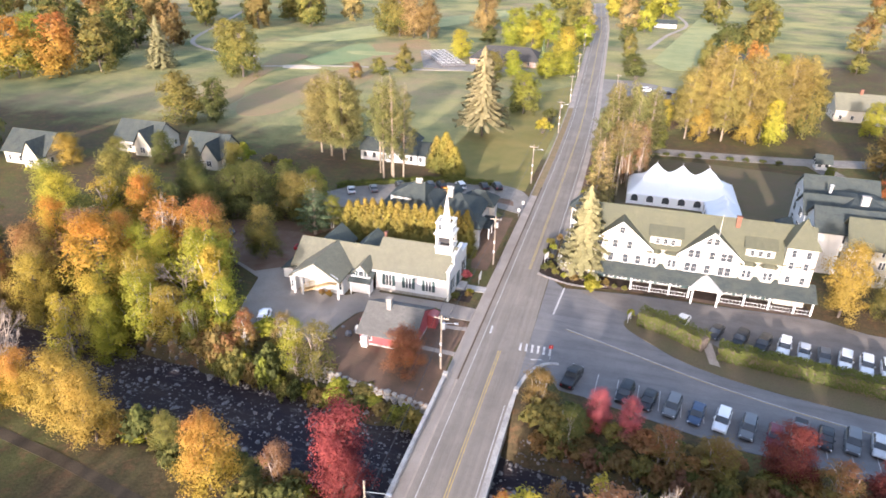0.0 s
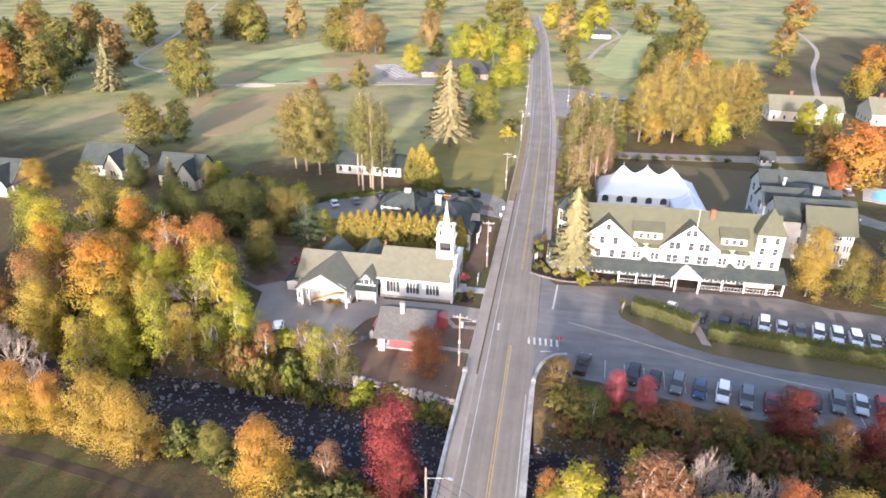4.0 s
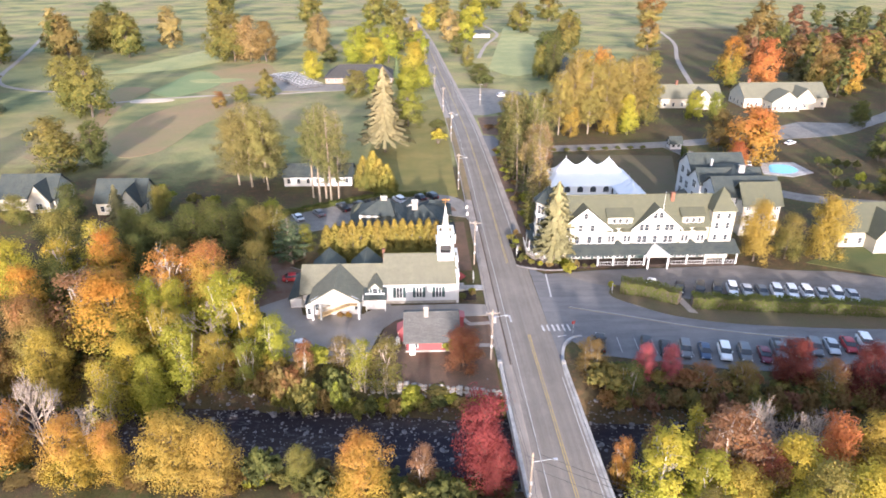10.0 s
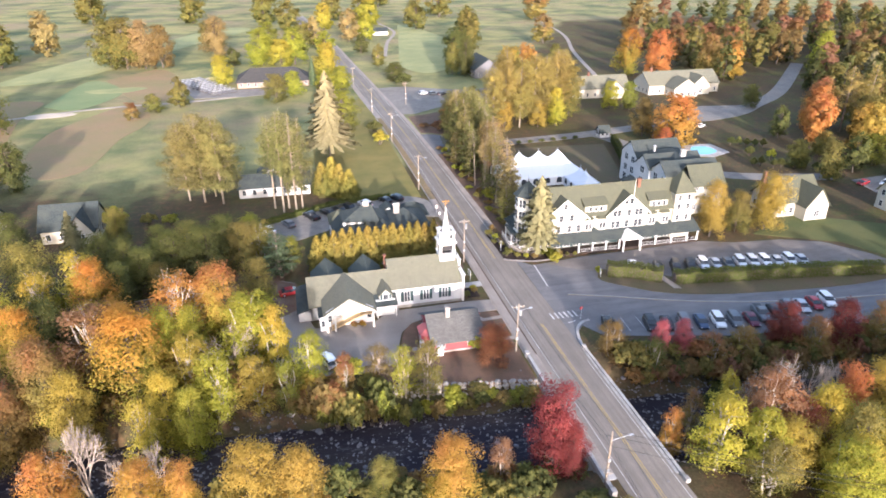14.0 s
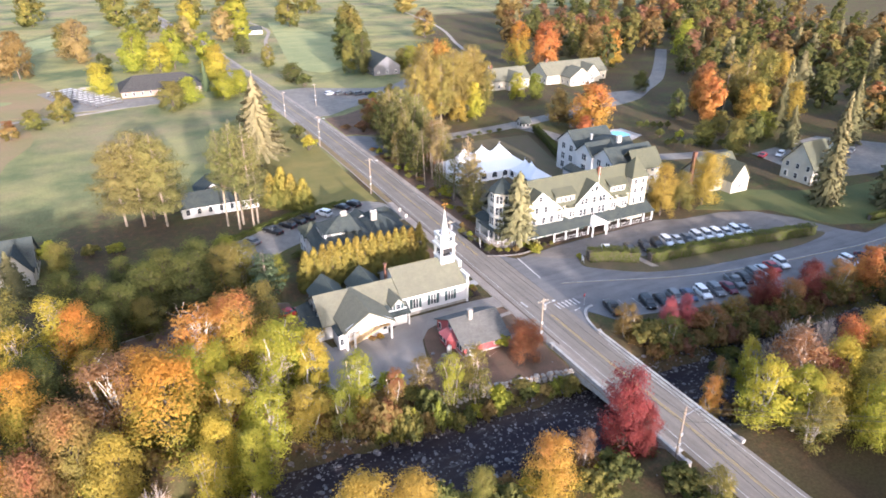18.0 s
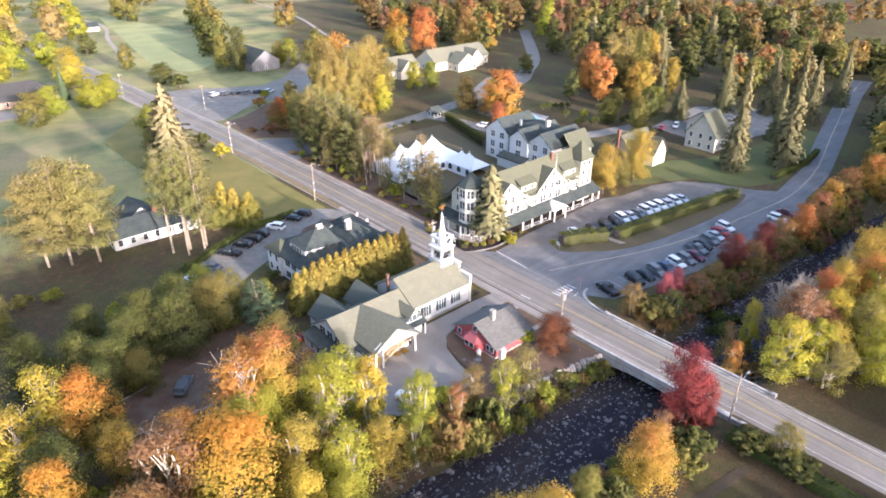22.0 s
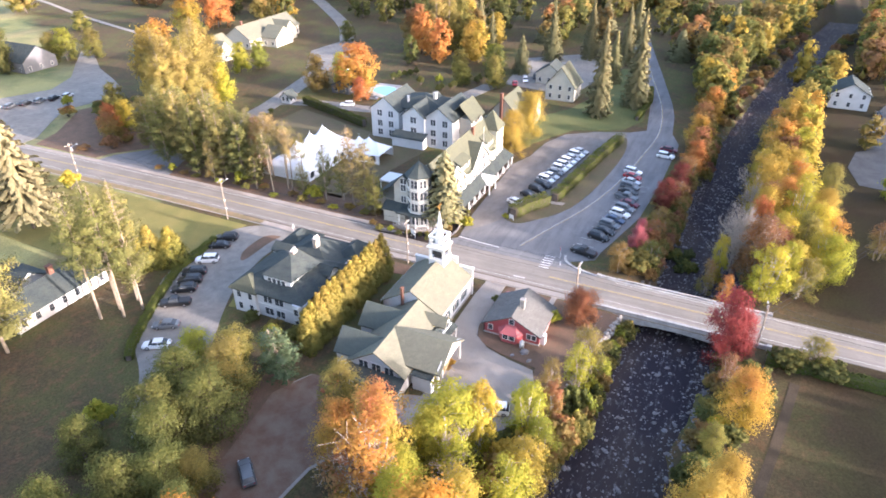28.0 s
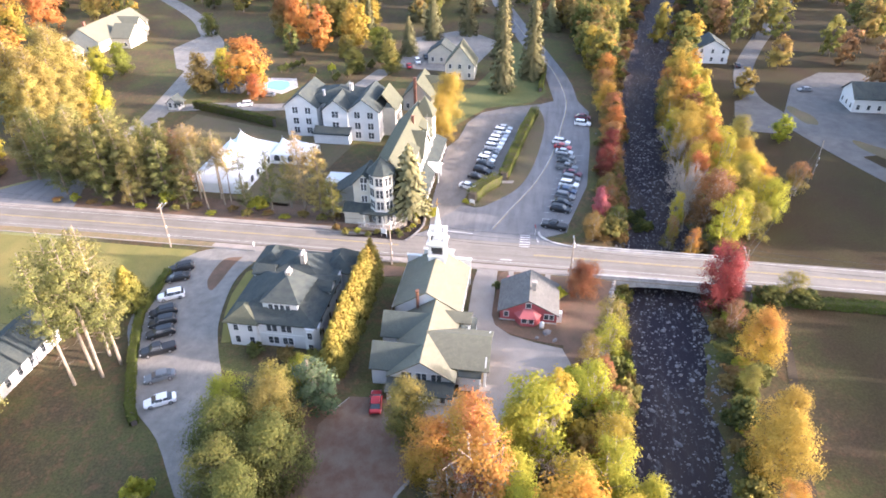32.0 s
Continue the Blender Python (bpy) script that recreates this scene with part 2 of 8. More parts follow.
# Brown of the dark line at the kerb, its shadow included.
M["gutter"] = speckled("kerb_line_brown", (0.085, 0.065, 0.05), (0.12, 0.085, 0.06), 0.8, 8, 0.95, 0.4, 0.02)
M["lawn"] = speckled("lawn", (0.165, 0.152, 0.045), (0.235, 0.19, 0.06), 0.12, 5, 0.95, 0.5, 0.06)
# Brown grass of the islands; round the tent its dark tone stands for shade.
M["shade_turf"] = speckled("worn_shaded_turf", (0.115, 0.10, 0.05), (0.135, 0.10, 0.06), 0.2, 6, 0.95, 0.5, 0.05)
M["fairway"] = speckled("fairway", (0.24, 0.265, 0.115), (0.35, 0.34, 0.15), 0.05, 3, 0.95, 0.2, 0.03)
M["green_turf"] = speckled("green_turf", (0.17, 0.225, 0.095), (0.225, 0.26, 0.115), 0.05, 3, 0.95, 0.2, 0.03)
M["rough_turf"] = speckled("rough_turf", (0.30, 0.20, 0.11), (0.24, 0.20, 0.09), 0.06, 3, 0.95, 0.4, 0.05)
M["sand"] = speckled("bunker_sand", (0.62, 0.52, 0.40), (0.52, 0.43, 0.33), 0.3, 8, 0.95, 0.2, 0.02)
M["white_line"] = speckled("white_road_paint", (0.60, 0.59, 0.57), (0.36, 0.35, 0.34), 1.2, 14, 0.7, 0.1, 0.005)
M["yellow_line"] = speckled("yellow_road_paint", (0.50, 0.35, 0.11), (0.33, 0.26, 0.14), 1.0, 14, 0.7, 0.1, 0.005)
M["white"] = siding("white_clapboard", (0.58, 0.58, 0.575), (0.51, 0.51, 0.505))
M["cream"] = siding("cream_clapboard", (0.48, 0.45, 0.375), (0.41, 0.385, 0.325))
M["trim"] = plain("white_trim", (0.62, 0.62, 0.60), 0.5, vary=0.05)
M["slate"] = siding("slate_clapboard", (0.15, 0.15, 0.16), (0.12, 0.12, 0.13))
M["red"] = siding("red_clapboard", (0.36, 0.075, 0.08), (0.29, 0.065, 0.07))
M["red_roof"] = plain("red_metal_roof", (0.38, 0.10, 0.10), 0.5)
M["roof_green"] = shingle("olive_shingles", (0.148, 0.146, 0.108), (0.188, 0.184, 0.135), (0.125, 0.123, 0.095))
M["roof_dark"] = shingle("dark_green_shingles", (0.038, 0.05, 0.052), (0.055, 0.068, 0.066), (0.075, 0.08, 0.068))
M["roof_inn"] = shingle("inn_shingles", (0.085, 0.09, 0.062), (0.11, 0.113, 0.078), (0.07, 0.075, 0.058))
M["roof_grey"] = shingle("grey_shingles", (0.115, 0.113, 0.108), (0.165, 0.16, 0.15), (0.09, 0.088, 0.08))
M["roof_slate"] = shingle("slate_grey_shingles", (0.06, 0.058, 0.056), (0.085, 0.08, 0.075), (0.05, 0.05, 0.048))
M["roof_north"] = shingle("wing_shingles", (0.085, 0.10, 0.088), (0.11, 0.125, 0.105), (0.075, 0.085, 0.075))
M["glass"] = plain("window_glass", (0.05, 0.057, 0.065), 0.12, spec=0.5)
M["shutter"] = plain("dark_green_shutter", (0.03, 0.058, 0.06), 0.5)
M["beige"] = plain("beige_stucco", (0.30, 0.21, 0.17), 0.8)
M["brick"] = speckled("brick", (0.20, 0.095, 0.065), (0.145, 0.07, 0.05), 2, 12, 0.9, 0.4, 0.02)
M["wood"] = speckled("new_timber", (0.56, 0.42, 0.24), (0.46, 0.33, 0.18), 1.5, 12, 0.7, 0.2, 0.01)
M["pole"] = speckled("weathered_pole", (0.30, 0.25, 0.20), (0.22, 0.18, 0.15), 0.8, 10, 0.9, 0.3, 0.01)
M["metal"] = plain("galvanised_metal", (0.55, 0.56, 0.57), 0.4, 0.7)
M["dark"] = plain("dark_metal", (0.03, 0.03, 0.033), 0.5)
M["gilt"] = plain("gilt_vane", (0.65, 0.33, 0.07), 0.35, 0.8)
M["tent"] = plain("tent_canvas", (0.70, 0.735, 0.77), 0.6, vary=0.04)
M["rock"] = speckled("river_rock", (0.26, 0.24, 0.235), (0.15, 0.14, 0.138), 1.2, 6, 0.85, 0.5, 0.05)
M["stone"] = speckled("stone_wall", (0.36, 0.33, 0.29), (0.22, 0.20, 0.18), 1.5, 6, 0.9, 0.6, 0.06)
M["water"] = water_mat()
M["pool"] = plain("pool_water", (0.12, 0.42, 0.60), 0.1, spec=0.5, vary=0.05)
M["bark"] = speckled("grey_bark", (0.16, 0.13, 0.105), (0.10, 0.08, 0.065), 2, 9, 0.95, 0.5, 0.03)
M["birch_bark"] = speckled("pale_bark", (0.42, 0.385, 0.33), (0.28, 0.25, 0.215), 2, 7, 0.9, 0.4, 0.02)
M["pine_bark"] = speckled("pine_bark", (0.30, 0.245, 0.185), (0.21, 0.17, 0.13), 2, 7, 0.95, 0.5, 0.03)
M["twig"] = speckled("bare_twigs", (0.44, 0.37, 0.31), (0.32, 0.26, 0.22), 2, 7, 0.95, 0.3, 0.02)
M["tyre"] = plain("tyre_rubber", (0.02, 0.02, 0.02), 0.85)
M["rim"] = plain("alloy_rim", (0.45, 0.45, 0.46), 0.35, 0.8)
M["lamp_red"] = plain("tail_lamp", (0.35, 0.02, 0.02), 0.3)
M["lamp_white"] = plain("head_lamp", (0.75, 0.75, 0.75), 0.2)
for key, c in dict(white=(0.78, 0.78, 0.78), silver=(0.48, 0.50, 0.52), grey=(0.14, 0.15, 0.16), black=(0.012, 0.013, 0.015), blue=(0.04, 0.07, 0.13), red=(0.35, 0.02, 0.025), maroon=(0.14, 0.015, 0.03), green=(0.06, 0.10, 0.09)).items():
    M["car_" + key] = plain("car_paint_" + key, c, 0.28, 0.15, 0.6, 0.04)
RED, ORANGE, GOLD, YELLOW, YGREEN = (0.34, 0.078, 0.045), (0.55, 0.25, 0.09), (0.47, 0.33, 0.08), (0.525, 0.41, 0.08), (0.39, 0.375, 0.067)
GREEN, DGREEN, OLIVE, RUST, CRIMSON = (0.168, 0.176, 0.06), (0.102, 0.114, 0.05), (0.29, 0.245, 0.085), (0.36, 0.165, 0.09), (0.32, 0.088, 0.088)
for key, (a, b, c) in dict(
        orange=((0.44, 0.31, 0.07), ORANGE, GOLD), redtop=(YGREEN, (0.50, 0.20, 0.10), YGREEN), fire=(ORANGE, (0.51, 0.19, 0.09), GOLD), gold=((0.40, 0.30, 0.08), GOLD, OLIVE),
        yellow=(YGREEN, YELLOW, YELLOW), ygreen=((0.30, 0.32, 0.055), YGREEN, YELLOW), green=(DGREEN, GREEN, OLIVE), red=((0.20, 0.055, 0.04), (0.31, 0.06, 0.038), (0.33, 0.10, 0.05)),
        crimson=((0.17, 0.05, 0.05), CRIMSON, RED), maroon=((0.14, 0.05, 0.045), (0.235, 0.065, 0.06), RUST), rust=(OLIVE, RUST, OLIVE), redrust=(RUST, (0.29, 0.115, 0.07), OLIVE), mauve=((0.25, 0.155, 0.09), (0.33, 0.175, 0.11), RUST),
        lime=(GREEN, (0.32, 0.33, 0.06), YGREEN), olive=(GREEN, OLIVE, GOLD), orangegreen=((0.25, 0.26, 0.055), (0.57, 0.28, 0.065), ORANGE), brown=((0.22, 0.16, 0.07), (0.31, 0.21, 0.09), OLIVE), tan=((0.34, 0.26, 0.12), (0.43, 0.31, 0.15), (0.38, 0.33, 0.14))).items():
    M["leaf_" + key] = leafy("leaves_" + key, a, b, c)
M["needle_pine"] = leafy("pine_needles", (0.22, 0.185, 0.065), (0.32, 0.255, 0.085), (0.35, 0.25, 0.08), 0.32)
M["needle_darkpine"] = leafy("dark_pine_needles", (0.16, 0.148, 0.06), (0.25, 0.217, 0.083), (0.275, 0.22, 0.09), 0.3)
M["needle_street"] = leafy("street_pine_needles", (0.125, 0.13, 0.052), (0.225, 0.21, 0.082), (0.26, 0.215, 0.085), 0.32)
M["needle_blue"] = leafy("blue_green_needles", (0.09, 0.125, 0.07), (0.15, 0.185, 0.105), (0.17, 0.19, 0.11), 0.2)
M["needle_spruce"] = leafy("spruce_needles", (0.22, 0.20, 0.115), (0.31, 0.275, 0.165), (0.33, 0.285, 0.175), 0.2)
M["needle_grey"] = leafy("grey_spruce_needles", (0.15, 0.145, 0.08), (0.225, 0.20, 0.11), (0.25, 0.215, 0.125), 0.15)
# Arborvitae: the darker lower tone stands for the shade on the row.
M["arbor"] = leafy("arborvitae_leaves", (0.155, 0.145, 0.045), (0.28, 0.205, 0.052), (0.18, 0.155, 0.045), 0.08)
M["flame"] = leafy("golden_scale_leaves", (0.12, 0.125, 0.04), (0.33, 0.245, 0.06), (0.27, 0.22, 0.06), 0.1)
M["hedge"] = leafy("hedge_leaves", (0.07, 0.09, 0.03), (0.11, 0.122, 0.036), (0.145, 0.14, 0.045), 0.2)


# ---- builders ----
def world_of(ob):
    m = ob.matrix_basis.copy()
    while ob.parent:
        ob = ob.parent
        m = ob.matrix_basis @ m
    return m


def thing(name, at, label, category, group="", rz=0.0, kind=""):
    ob = new(name)
    ob.empty_display_size = 0.5
    ob.matrix_basis = pose(*at, 0, 0, rz)
    return tagged(ob, label, category, group, kind)


class Shape:
    """Collects closed pieces in world metres, to become one mesh."""

    def __init__(self):
        self.v, self.f = [], []

    def add(self, verts, faces):
        k = len(self.v)
        self.v += [tuple(p) for p in verts]
        self.f += [tuple(i + k for i in f) for f in faces]
        return self

    def box(self, x0, x1, y0, y1, z0, z1):
        return self.add([(x, y, z) for z in (z0, z1) for x, y in ((x0, y0), (x1, y0), (x1, y1), (x0, y1))],
                        [(3, 2, 1, 0), (4, 5, 6, 7), (0, 1, 5, 4), (1, 2, 6, 5), (2, 3, 7, 6), (3, 0, 4, 7)])

    def slab(self, pts, th, n=(0, 0, -1)):
        """A plate: pts is its upper face, th its thickness along n."""
        k = len(pts)
        low = [tuple(p[i] + n[i] * th for i in range(3)) for p in pts]
        return self.add(list(pts) + low, [tuple(range(k)), tuple(range(2 * k - 1, k - 1, -1))] + [(i, i + k, (i + 1) % k + k, (i + 1) % k) for i in range(k)])

    def prism(self, poly, z0, z1):
        return self.slab([(x, y, z1) for x, y in poly], z1 - z0)

    def wall_poly(self, poly, axis, a0, a1):
        """An upright plate: poly in (u, z); axis 'x' means the plate faces along x from a0 to a1."""
        put = (lambda u, z, a: (a, u, z)) if axis == "x" else (lambda u, z, a: (u, a, z))
        k = len(poly)
        return self.add([put(u, z, a0) for u, z in poly] + [put(u, z, a1) for u, z in poly],
                        [tuple(range(k)), tuple(range(2 * k - 1, k - 1, -1))] + [(i, i + k, (i + 1) % k + k, (i + 1) % k) for i in range(k)])

    def tube(self, p, q, r0, r1, k=6, cap=True):
        p, q = Vector(p), Vector(q)
        d = (q - p).normalized()
        a = d.orthogonal().normalized()
        b = d.cross(a)
        ring = [a * math.cos(2 * math.pi * i / k) + b * math.sin(2 * math.pi * i / k) for i in range(k)]
        fs = [(i, (i + 1) % k, (i + 1) % k + k, i + k) for i in range(k)]
        if cap:
            fs += [tuple(range(k - 1, -1, -1)), tuple(range(k, 2 * k))]
        return self.add([p + r * r0 for r in ring] + [q + r * r1 for r in ring], fs)

    def cone(self, cx, cy, z0, z1, r, k=8, turn=0.0):
        ring = [(cx + r * math.cos(turn + 2 * math.pi * i / k), cy + r * math.sin(turn + 2 * math.pi * i / k), z0) for i in range(k)]
        return self.add(ring + [(cx, cy, z1)], [tuple(range(k - 1, -1, -1))] + [(i, (i + 1) % k, k) for i in range(k)])

    def ring_prism(self, cx, cy, r, k, z0, z1, turn=0.0):
        return self.prism([(cx + r * math.cos(turn + 2 * math.pi * i / k), cy + r * math.sin(turn + 2 * math.pi * i / k)) for i in range(k)], z0, z1)

    def gable(self, x0, x1, y0, y1, ze, zr, along="x", over=0.4, th=0.22):
        """Two roof slopes over a rectangle; the ridge runs along x or y."""
        if along == "x":
            ym, s = (y0 + y1) / 2, (zr - ze) / ((y1 - y0) / 2)
            for ya, sign in ((y0 - over, -1), (y1 + over, 1)):
                zl = ze - over * s
                self.slab([(x0 - over, ya, zl), (x1 + over, ya, zl), (x1 + over, ym, zr), (x0 - over, ym, zr)] if sign < 0 else
                          [(x0 - over, ym, zr), (x1 + over, ym, zr), (x1 + over, ya, zl), (x0 - over, ya, zl)], th)
        else:
            xm, s = (x0 + x1) / 2, (zr - ze) / ((x1 - x0) / 2)
            for xa, sign in ((x0 - over, -1), (x1 + over, 1)):
                zl = ze - over * s
                self.slab([(xa, y1 + over, zl), (xa, y0 - over, zl), (xm, y0 - over, zr), (xm, y1 + over, zr)] if sign < 0 else
                          [(xm, y1 + over, zr), (xm, y0 - over, zr), (xa, y0 - over, zl), (xa, y1 + over, zl)], th)
        return self

    def hip(self, x0, x1, y0, y1, ze, zr, inset, over=0.4, th=0.22):
        """A hipped roof with its ridge along the longer side."""
        x0, x1, y0, y1 = x0 - over, x1 + over, y0 - over, y1 + over
        ym = (y0 + y1) / 2
        a, b = (x0 + inset, ym, zr), (x1 - inset, ym, zr)
        c = [(x0, y0, ze), (x1, y0, ze), (x1, y1, ze), (x0, y1, ze)]
        self.add(c + [a, b] + [(x, y, ze - th) for x, y, _ in c],
                 [(0, 1, 5, 4), (1, 2, 5), (2, 3, 4, 5), (3, 0, 4), (9, 8, 7, 6), (0, 6, 7, 1), (1, 7, 8, 2), (2, 8, 9, 3), (3, 9, 6, 0)])
        return self

    def make(self, name, mat, parent=None, label="", smooth=False):
        inv = world_of(parent).inverted() if parent else Matrix()
        me = bpy.data.meshes.new(name)
        me.from_pydata([inv @ Vector(p) for p in self.v], [], self.f)
        me.materials.append(M[mat] if isinstance(mat, str) else mat)
        if smooth:
            me.polygons.foreach_set("use_smooth", [True] * len(me.polygons))
        me.update()
        ob = new(name, me)
        ob.parent = parent
        if label:
            tagged(ob, label)
        return ob


def flat(name, poly, z, mat, label, category, kind="structure", th=0.25):
    """A level sheet of ground, paving or paint with a real thickness."""
    ob = Shape().prism(poly, z - th, z).make(name, mat)
    return tagged(ob, label, category, kind=kind)


def offset_line(line, d):
    """The line shifted to its left by d."""
    out = []
    for i, p in enumerate(line):
        a = Vector(line[max(0, i - 1)])
        b = Vector(line[min(len(line) - 1, i + 1)])
        t = (b - a).normalized()
        out.append((p[0] - t.y * d, p[1] + t.x * d))
    return out


def strip(line, left, right):
    return offset_line(line, -right) + offset_line(line, left)[::-1]


def smooth_line(pts, per=6):
    """A Catmull-Rom line through the points."""
    out = []
    p = [pts[0]] + list(pts) + [pts[-1]]
    for i in range(1, len(p) - 2):
        for k in range(per):
            t = k / per
            q = [0.5 * (2 * p[i][c] + (p[i + 1][c] - p[i - 1][c]) * t + (2 * p[i - 1][c] - 5 * p[i][c] + 4 * p[i + 1][c] - p[i + 2][c]) * t * t
                        + (3 * p[i][c] - p[i - 1][c] - 3 * p[i + 1][c] + p[i + 2][c]) * t ** 3) for c in (0, 1)]
            out.append(tuple(q))
    return out + [tuple(pts[-1])]


# ---- ground with the river's bed cut into it ----
RIVER = [(-400, 10), (-220, -8), (-130, -24), (-90, -32), (-55, -34), (-30, -36), (-11, -38.5), (15, -40), (45, -42), (88, -45), (150, -54), (220, -66), (330, -90), (600, -160)]
WATER_Z = -3.6


def river_y(x):
    return float(np.interp(x, [p[0] for p in RIVER], [p[1] for p in RIVER]))


def ground_z(x, y):
    calm = min(1.0, max(0.15, 1 - (x - 40) / 50))
    d = abs(y - river_y(x) + calm * (0.9 * math.sin(x * 0.21) + 0.6 * math.sin(x * 0.53 + 1)))
    t = min(1.0, max(0.0, (d - 6.2) / 5.2))
    t = t * t * (3 - 2 * t)
    low = -4.3 + 0.5 * noise.noise(Vector((x * 0.3, y * 0.3, 0)))
    return -0.07 + 0.04 * noise.noise(Vector((x * 0.1, y * 0.1, 3))) + (low + 0.07) * (1 - t)


xs = [-3000, -1500, -800, -500, -350] + list(np.arange(-260, 300, 4.0)) + [330, 380, 450, 600, 900, 1600, 3000]
ys = [-3000, -1500, -700, -350, -200, -150, -120, -105] + list(np.arange(-96, 30, 1.6)) + [34, 40, 50, 65, 80, 100, 130, 170, 220, 300, 400, 600, 900, 1600, 3000]
gv = [(x, y, ground_z(x, y)) for y in ys for x in xs]
gf = [(j * len(xs) + i, j * len(xs) + i + 1, (j + 1) * len(xs) + i + 1, (j + 1) * len(xs) + i) for j in range(len(ys) - 1) for i in range(len(xs) - 1)]
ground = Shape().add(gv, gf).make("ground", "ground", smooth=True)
tagged(ground, "leaf-strewn brown ground and mown turf with a river bed cut in", "ground", kind="structure")
rv = [(x, river_y(x)) for x in np.arange(-260, 300, 6.0)]
water = Shape().add([(x, y + s, WATER_Z) for x, y in rv for s in (-9.5, 9.5)], [(2 * i, 2 * i + 2, 2 * i + 3, 2 * i + 1) for i in range(len(rv) - 1)]).make("water", "water")
tagged(water, "shallow dark river water running between rocks", "water", kind="structure")

# river rocks
rng = random.Random(5)
stones = Shape()
ICO = [(0, 0, 1), (0.89, 0, 0.45), (0.28, 0.85, 0.45), (-0.72, 0.53, 0.45), (-0.72, -0.53, 0.45), (0.28, -0.85, 0.45), (0.72, 0.53, -0.45), (-0.28, 0.85, -0.45), (-0.89, 0, -0.45), (-0.28, -0.85, -0.45), (0.72, -0.53, -0.45), (0, 0, -1)]
ICF = [(0, 1, 2), (0, 2, 3), (0, 3, 4), (0, 4, 5), (0, 5, 1), (1, 6, 2), (2, 7, 3), (3, 8, 4), (4, 9, 5), (5, 10, 1), (6, 7, 2), (7, 8, 3), (8, 9, 4), (9, 10, 5), (10, 6, 1), (11, 7, 6), (11, 8, 7), (11, 9, 8), (11, 10, 9), (11, 6, 10)]


def rock(shape, x, y, z, r):
    a, sx, sy, sz = rng.random() * 6.28, r * rng.uniform(0.8, 1.5), r * rng.uniform(0.7, 1.1), r * rng.uniform(0.45, 0.8)
    vs = []
    for p in ICO:
        k = rng.uniform(0.82, 1.15)
        u, w = p[0] * sx * k, p[1] * sy * k
        vs.append((x + u * math.cos(a) - w * math.sin(a), y + u * math.sin(a) + w * math.cos(a), z + p[2] * sz * k))
    shape.add(vs, ICF)


for n_rock in range(6800):
    x = rng.uniform(-110, 230) if n_rock % 2 else rng.uniform(-80, 70)
    off = rng.choice((rng.gauss(0, 4.5), rng.choice((-1, 1)) * rng.uniform(5.5, 9)))
    y = river_y(x) + off
    r = min(0.46, 0.08 + rng.expovariate(12))
    rock(stones, x, y, max(WATER_Z, ground_z(x, y)) + r * 0.12, r)
tagged(stones.make("river_rocks", "rock", smooth=False), "pale grey boulders and cobbles scattered through the river", "rocks", kind="stuff")

# ---- golf course sheets ----
def blob(cx, cy, rx, ry, turn, seed, k=26, wob=0.18):
    r = random.Random(seed)
    ph = [r.uniform(0, 6.28) for _ in range(4)]
    out = []
    for i in range(k):
        a = 2 * math.pi * i / k
        s = 1 + wob * (math.sin(2 * a + ph[0]) * 0.6 + math.sin(3 * a + ph[1]) * 0.5 + math.sin(5 * a + ph[2]) * 0.25)
        u, w = rx * s * math.cos(a), ry * s * math.sin(a)
        out.append((cx + u * math.cos(turn) - w * math.sin(turn), cy + u * math.sin(turn) + w * math.cos(turn)))
    return out


flat("rough_patch", smooth_line([(-132, 113), (-134, 149), (-125, 176), (-111, 199), (-101, 163), (-107, 137), (-110, 104), (-121, 96), (-132, 113)], 4)[:-1], 0.004, "rough_turf", "brown rough between the fairways", "turf")
flat("rough_patch", smooth_line([(-136, 256), (-112, 282), (-93, 214), (-111, 200), (-136, 256)], 5)[:-1], 0.006, "rough_turf", "brown rough under the pines", "turf")
flat("rough_patch", smooth_line([(-152, 97), (-151, 114), (-144, 134), (-133, 114), (-138, 89), (-152, 97)], 5)[:-1], 0.006, "rough_turf", "brown rough beside the fairway", "turf")
flat("rough_patch", smooth_line([(-139, 118), (-145, 144), (-151, 178), (-151, 207), (-167, 208), (-152, 150), (-139, 118)], 5)[:-1], 0.008, "rough_turf", "brown rough round the bunker", "turf")
flat("fairway", smooth_line([(16, 260), (40, 400), (54, 468), (70, 378), (67, 297), (31, 239), (16, 260)], 5)[:-1], 0.004, "fairway", "bright mown fairway east of the street", "fairway")
flat("fairway", smooth_line([(-149, 199), (-143, 256), (-122, 224), (-133, 190), (-149, 199)], 5)[:-1], 0.012, "green_turf", "fresh green fairway", "fairway")
flat("fairway", smooth_line([(-190, 250), (-165, 330), (-130, 400), (-95, 470), (-70, 460), (-110, 370), (-150, 270), (-190, 250)], 4)[:-1], 0.004, "fairway", "bright mown fairway across the course", "fairway")
flat("putting_green", blob(-126, 228, 12, 7, 0.1, 8), 0.02, "fairway", "smooth putting green", "green")
flat("bunker", blob(-142, 181, 9, 4.5, 0.2, 9), 0.03, "sand", "pale sand bunker", "bunker")
flat("bunker", blob(-82, 250, 6, 3, 0.1, 10), 0.03, "sand", "pale sand bunker", "bunker")
flat("cart_path", strip(smooth_line([(-160, 170), (-178, 200), (-205, 205), (-235, 230), (-262, 300), (-300, 400), (-380, 600)]), 1.3, 1.3), 0.025, "dusty", "pale cart path across the golf course", "path")
flat("cart_path", strip(smooth_line([(-160, 176), (-125, 190), (-85, 196), (-60, 205)]), 1.2, 1.2), 0.027, "dusty", "pale cart path to the clubhouse", "path")
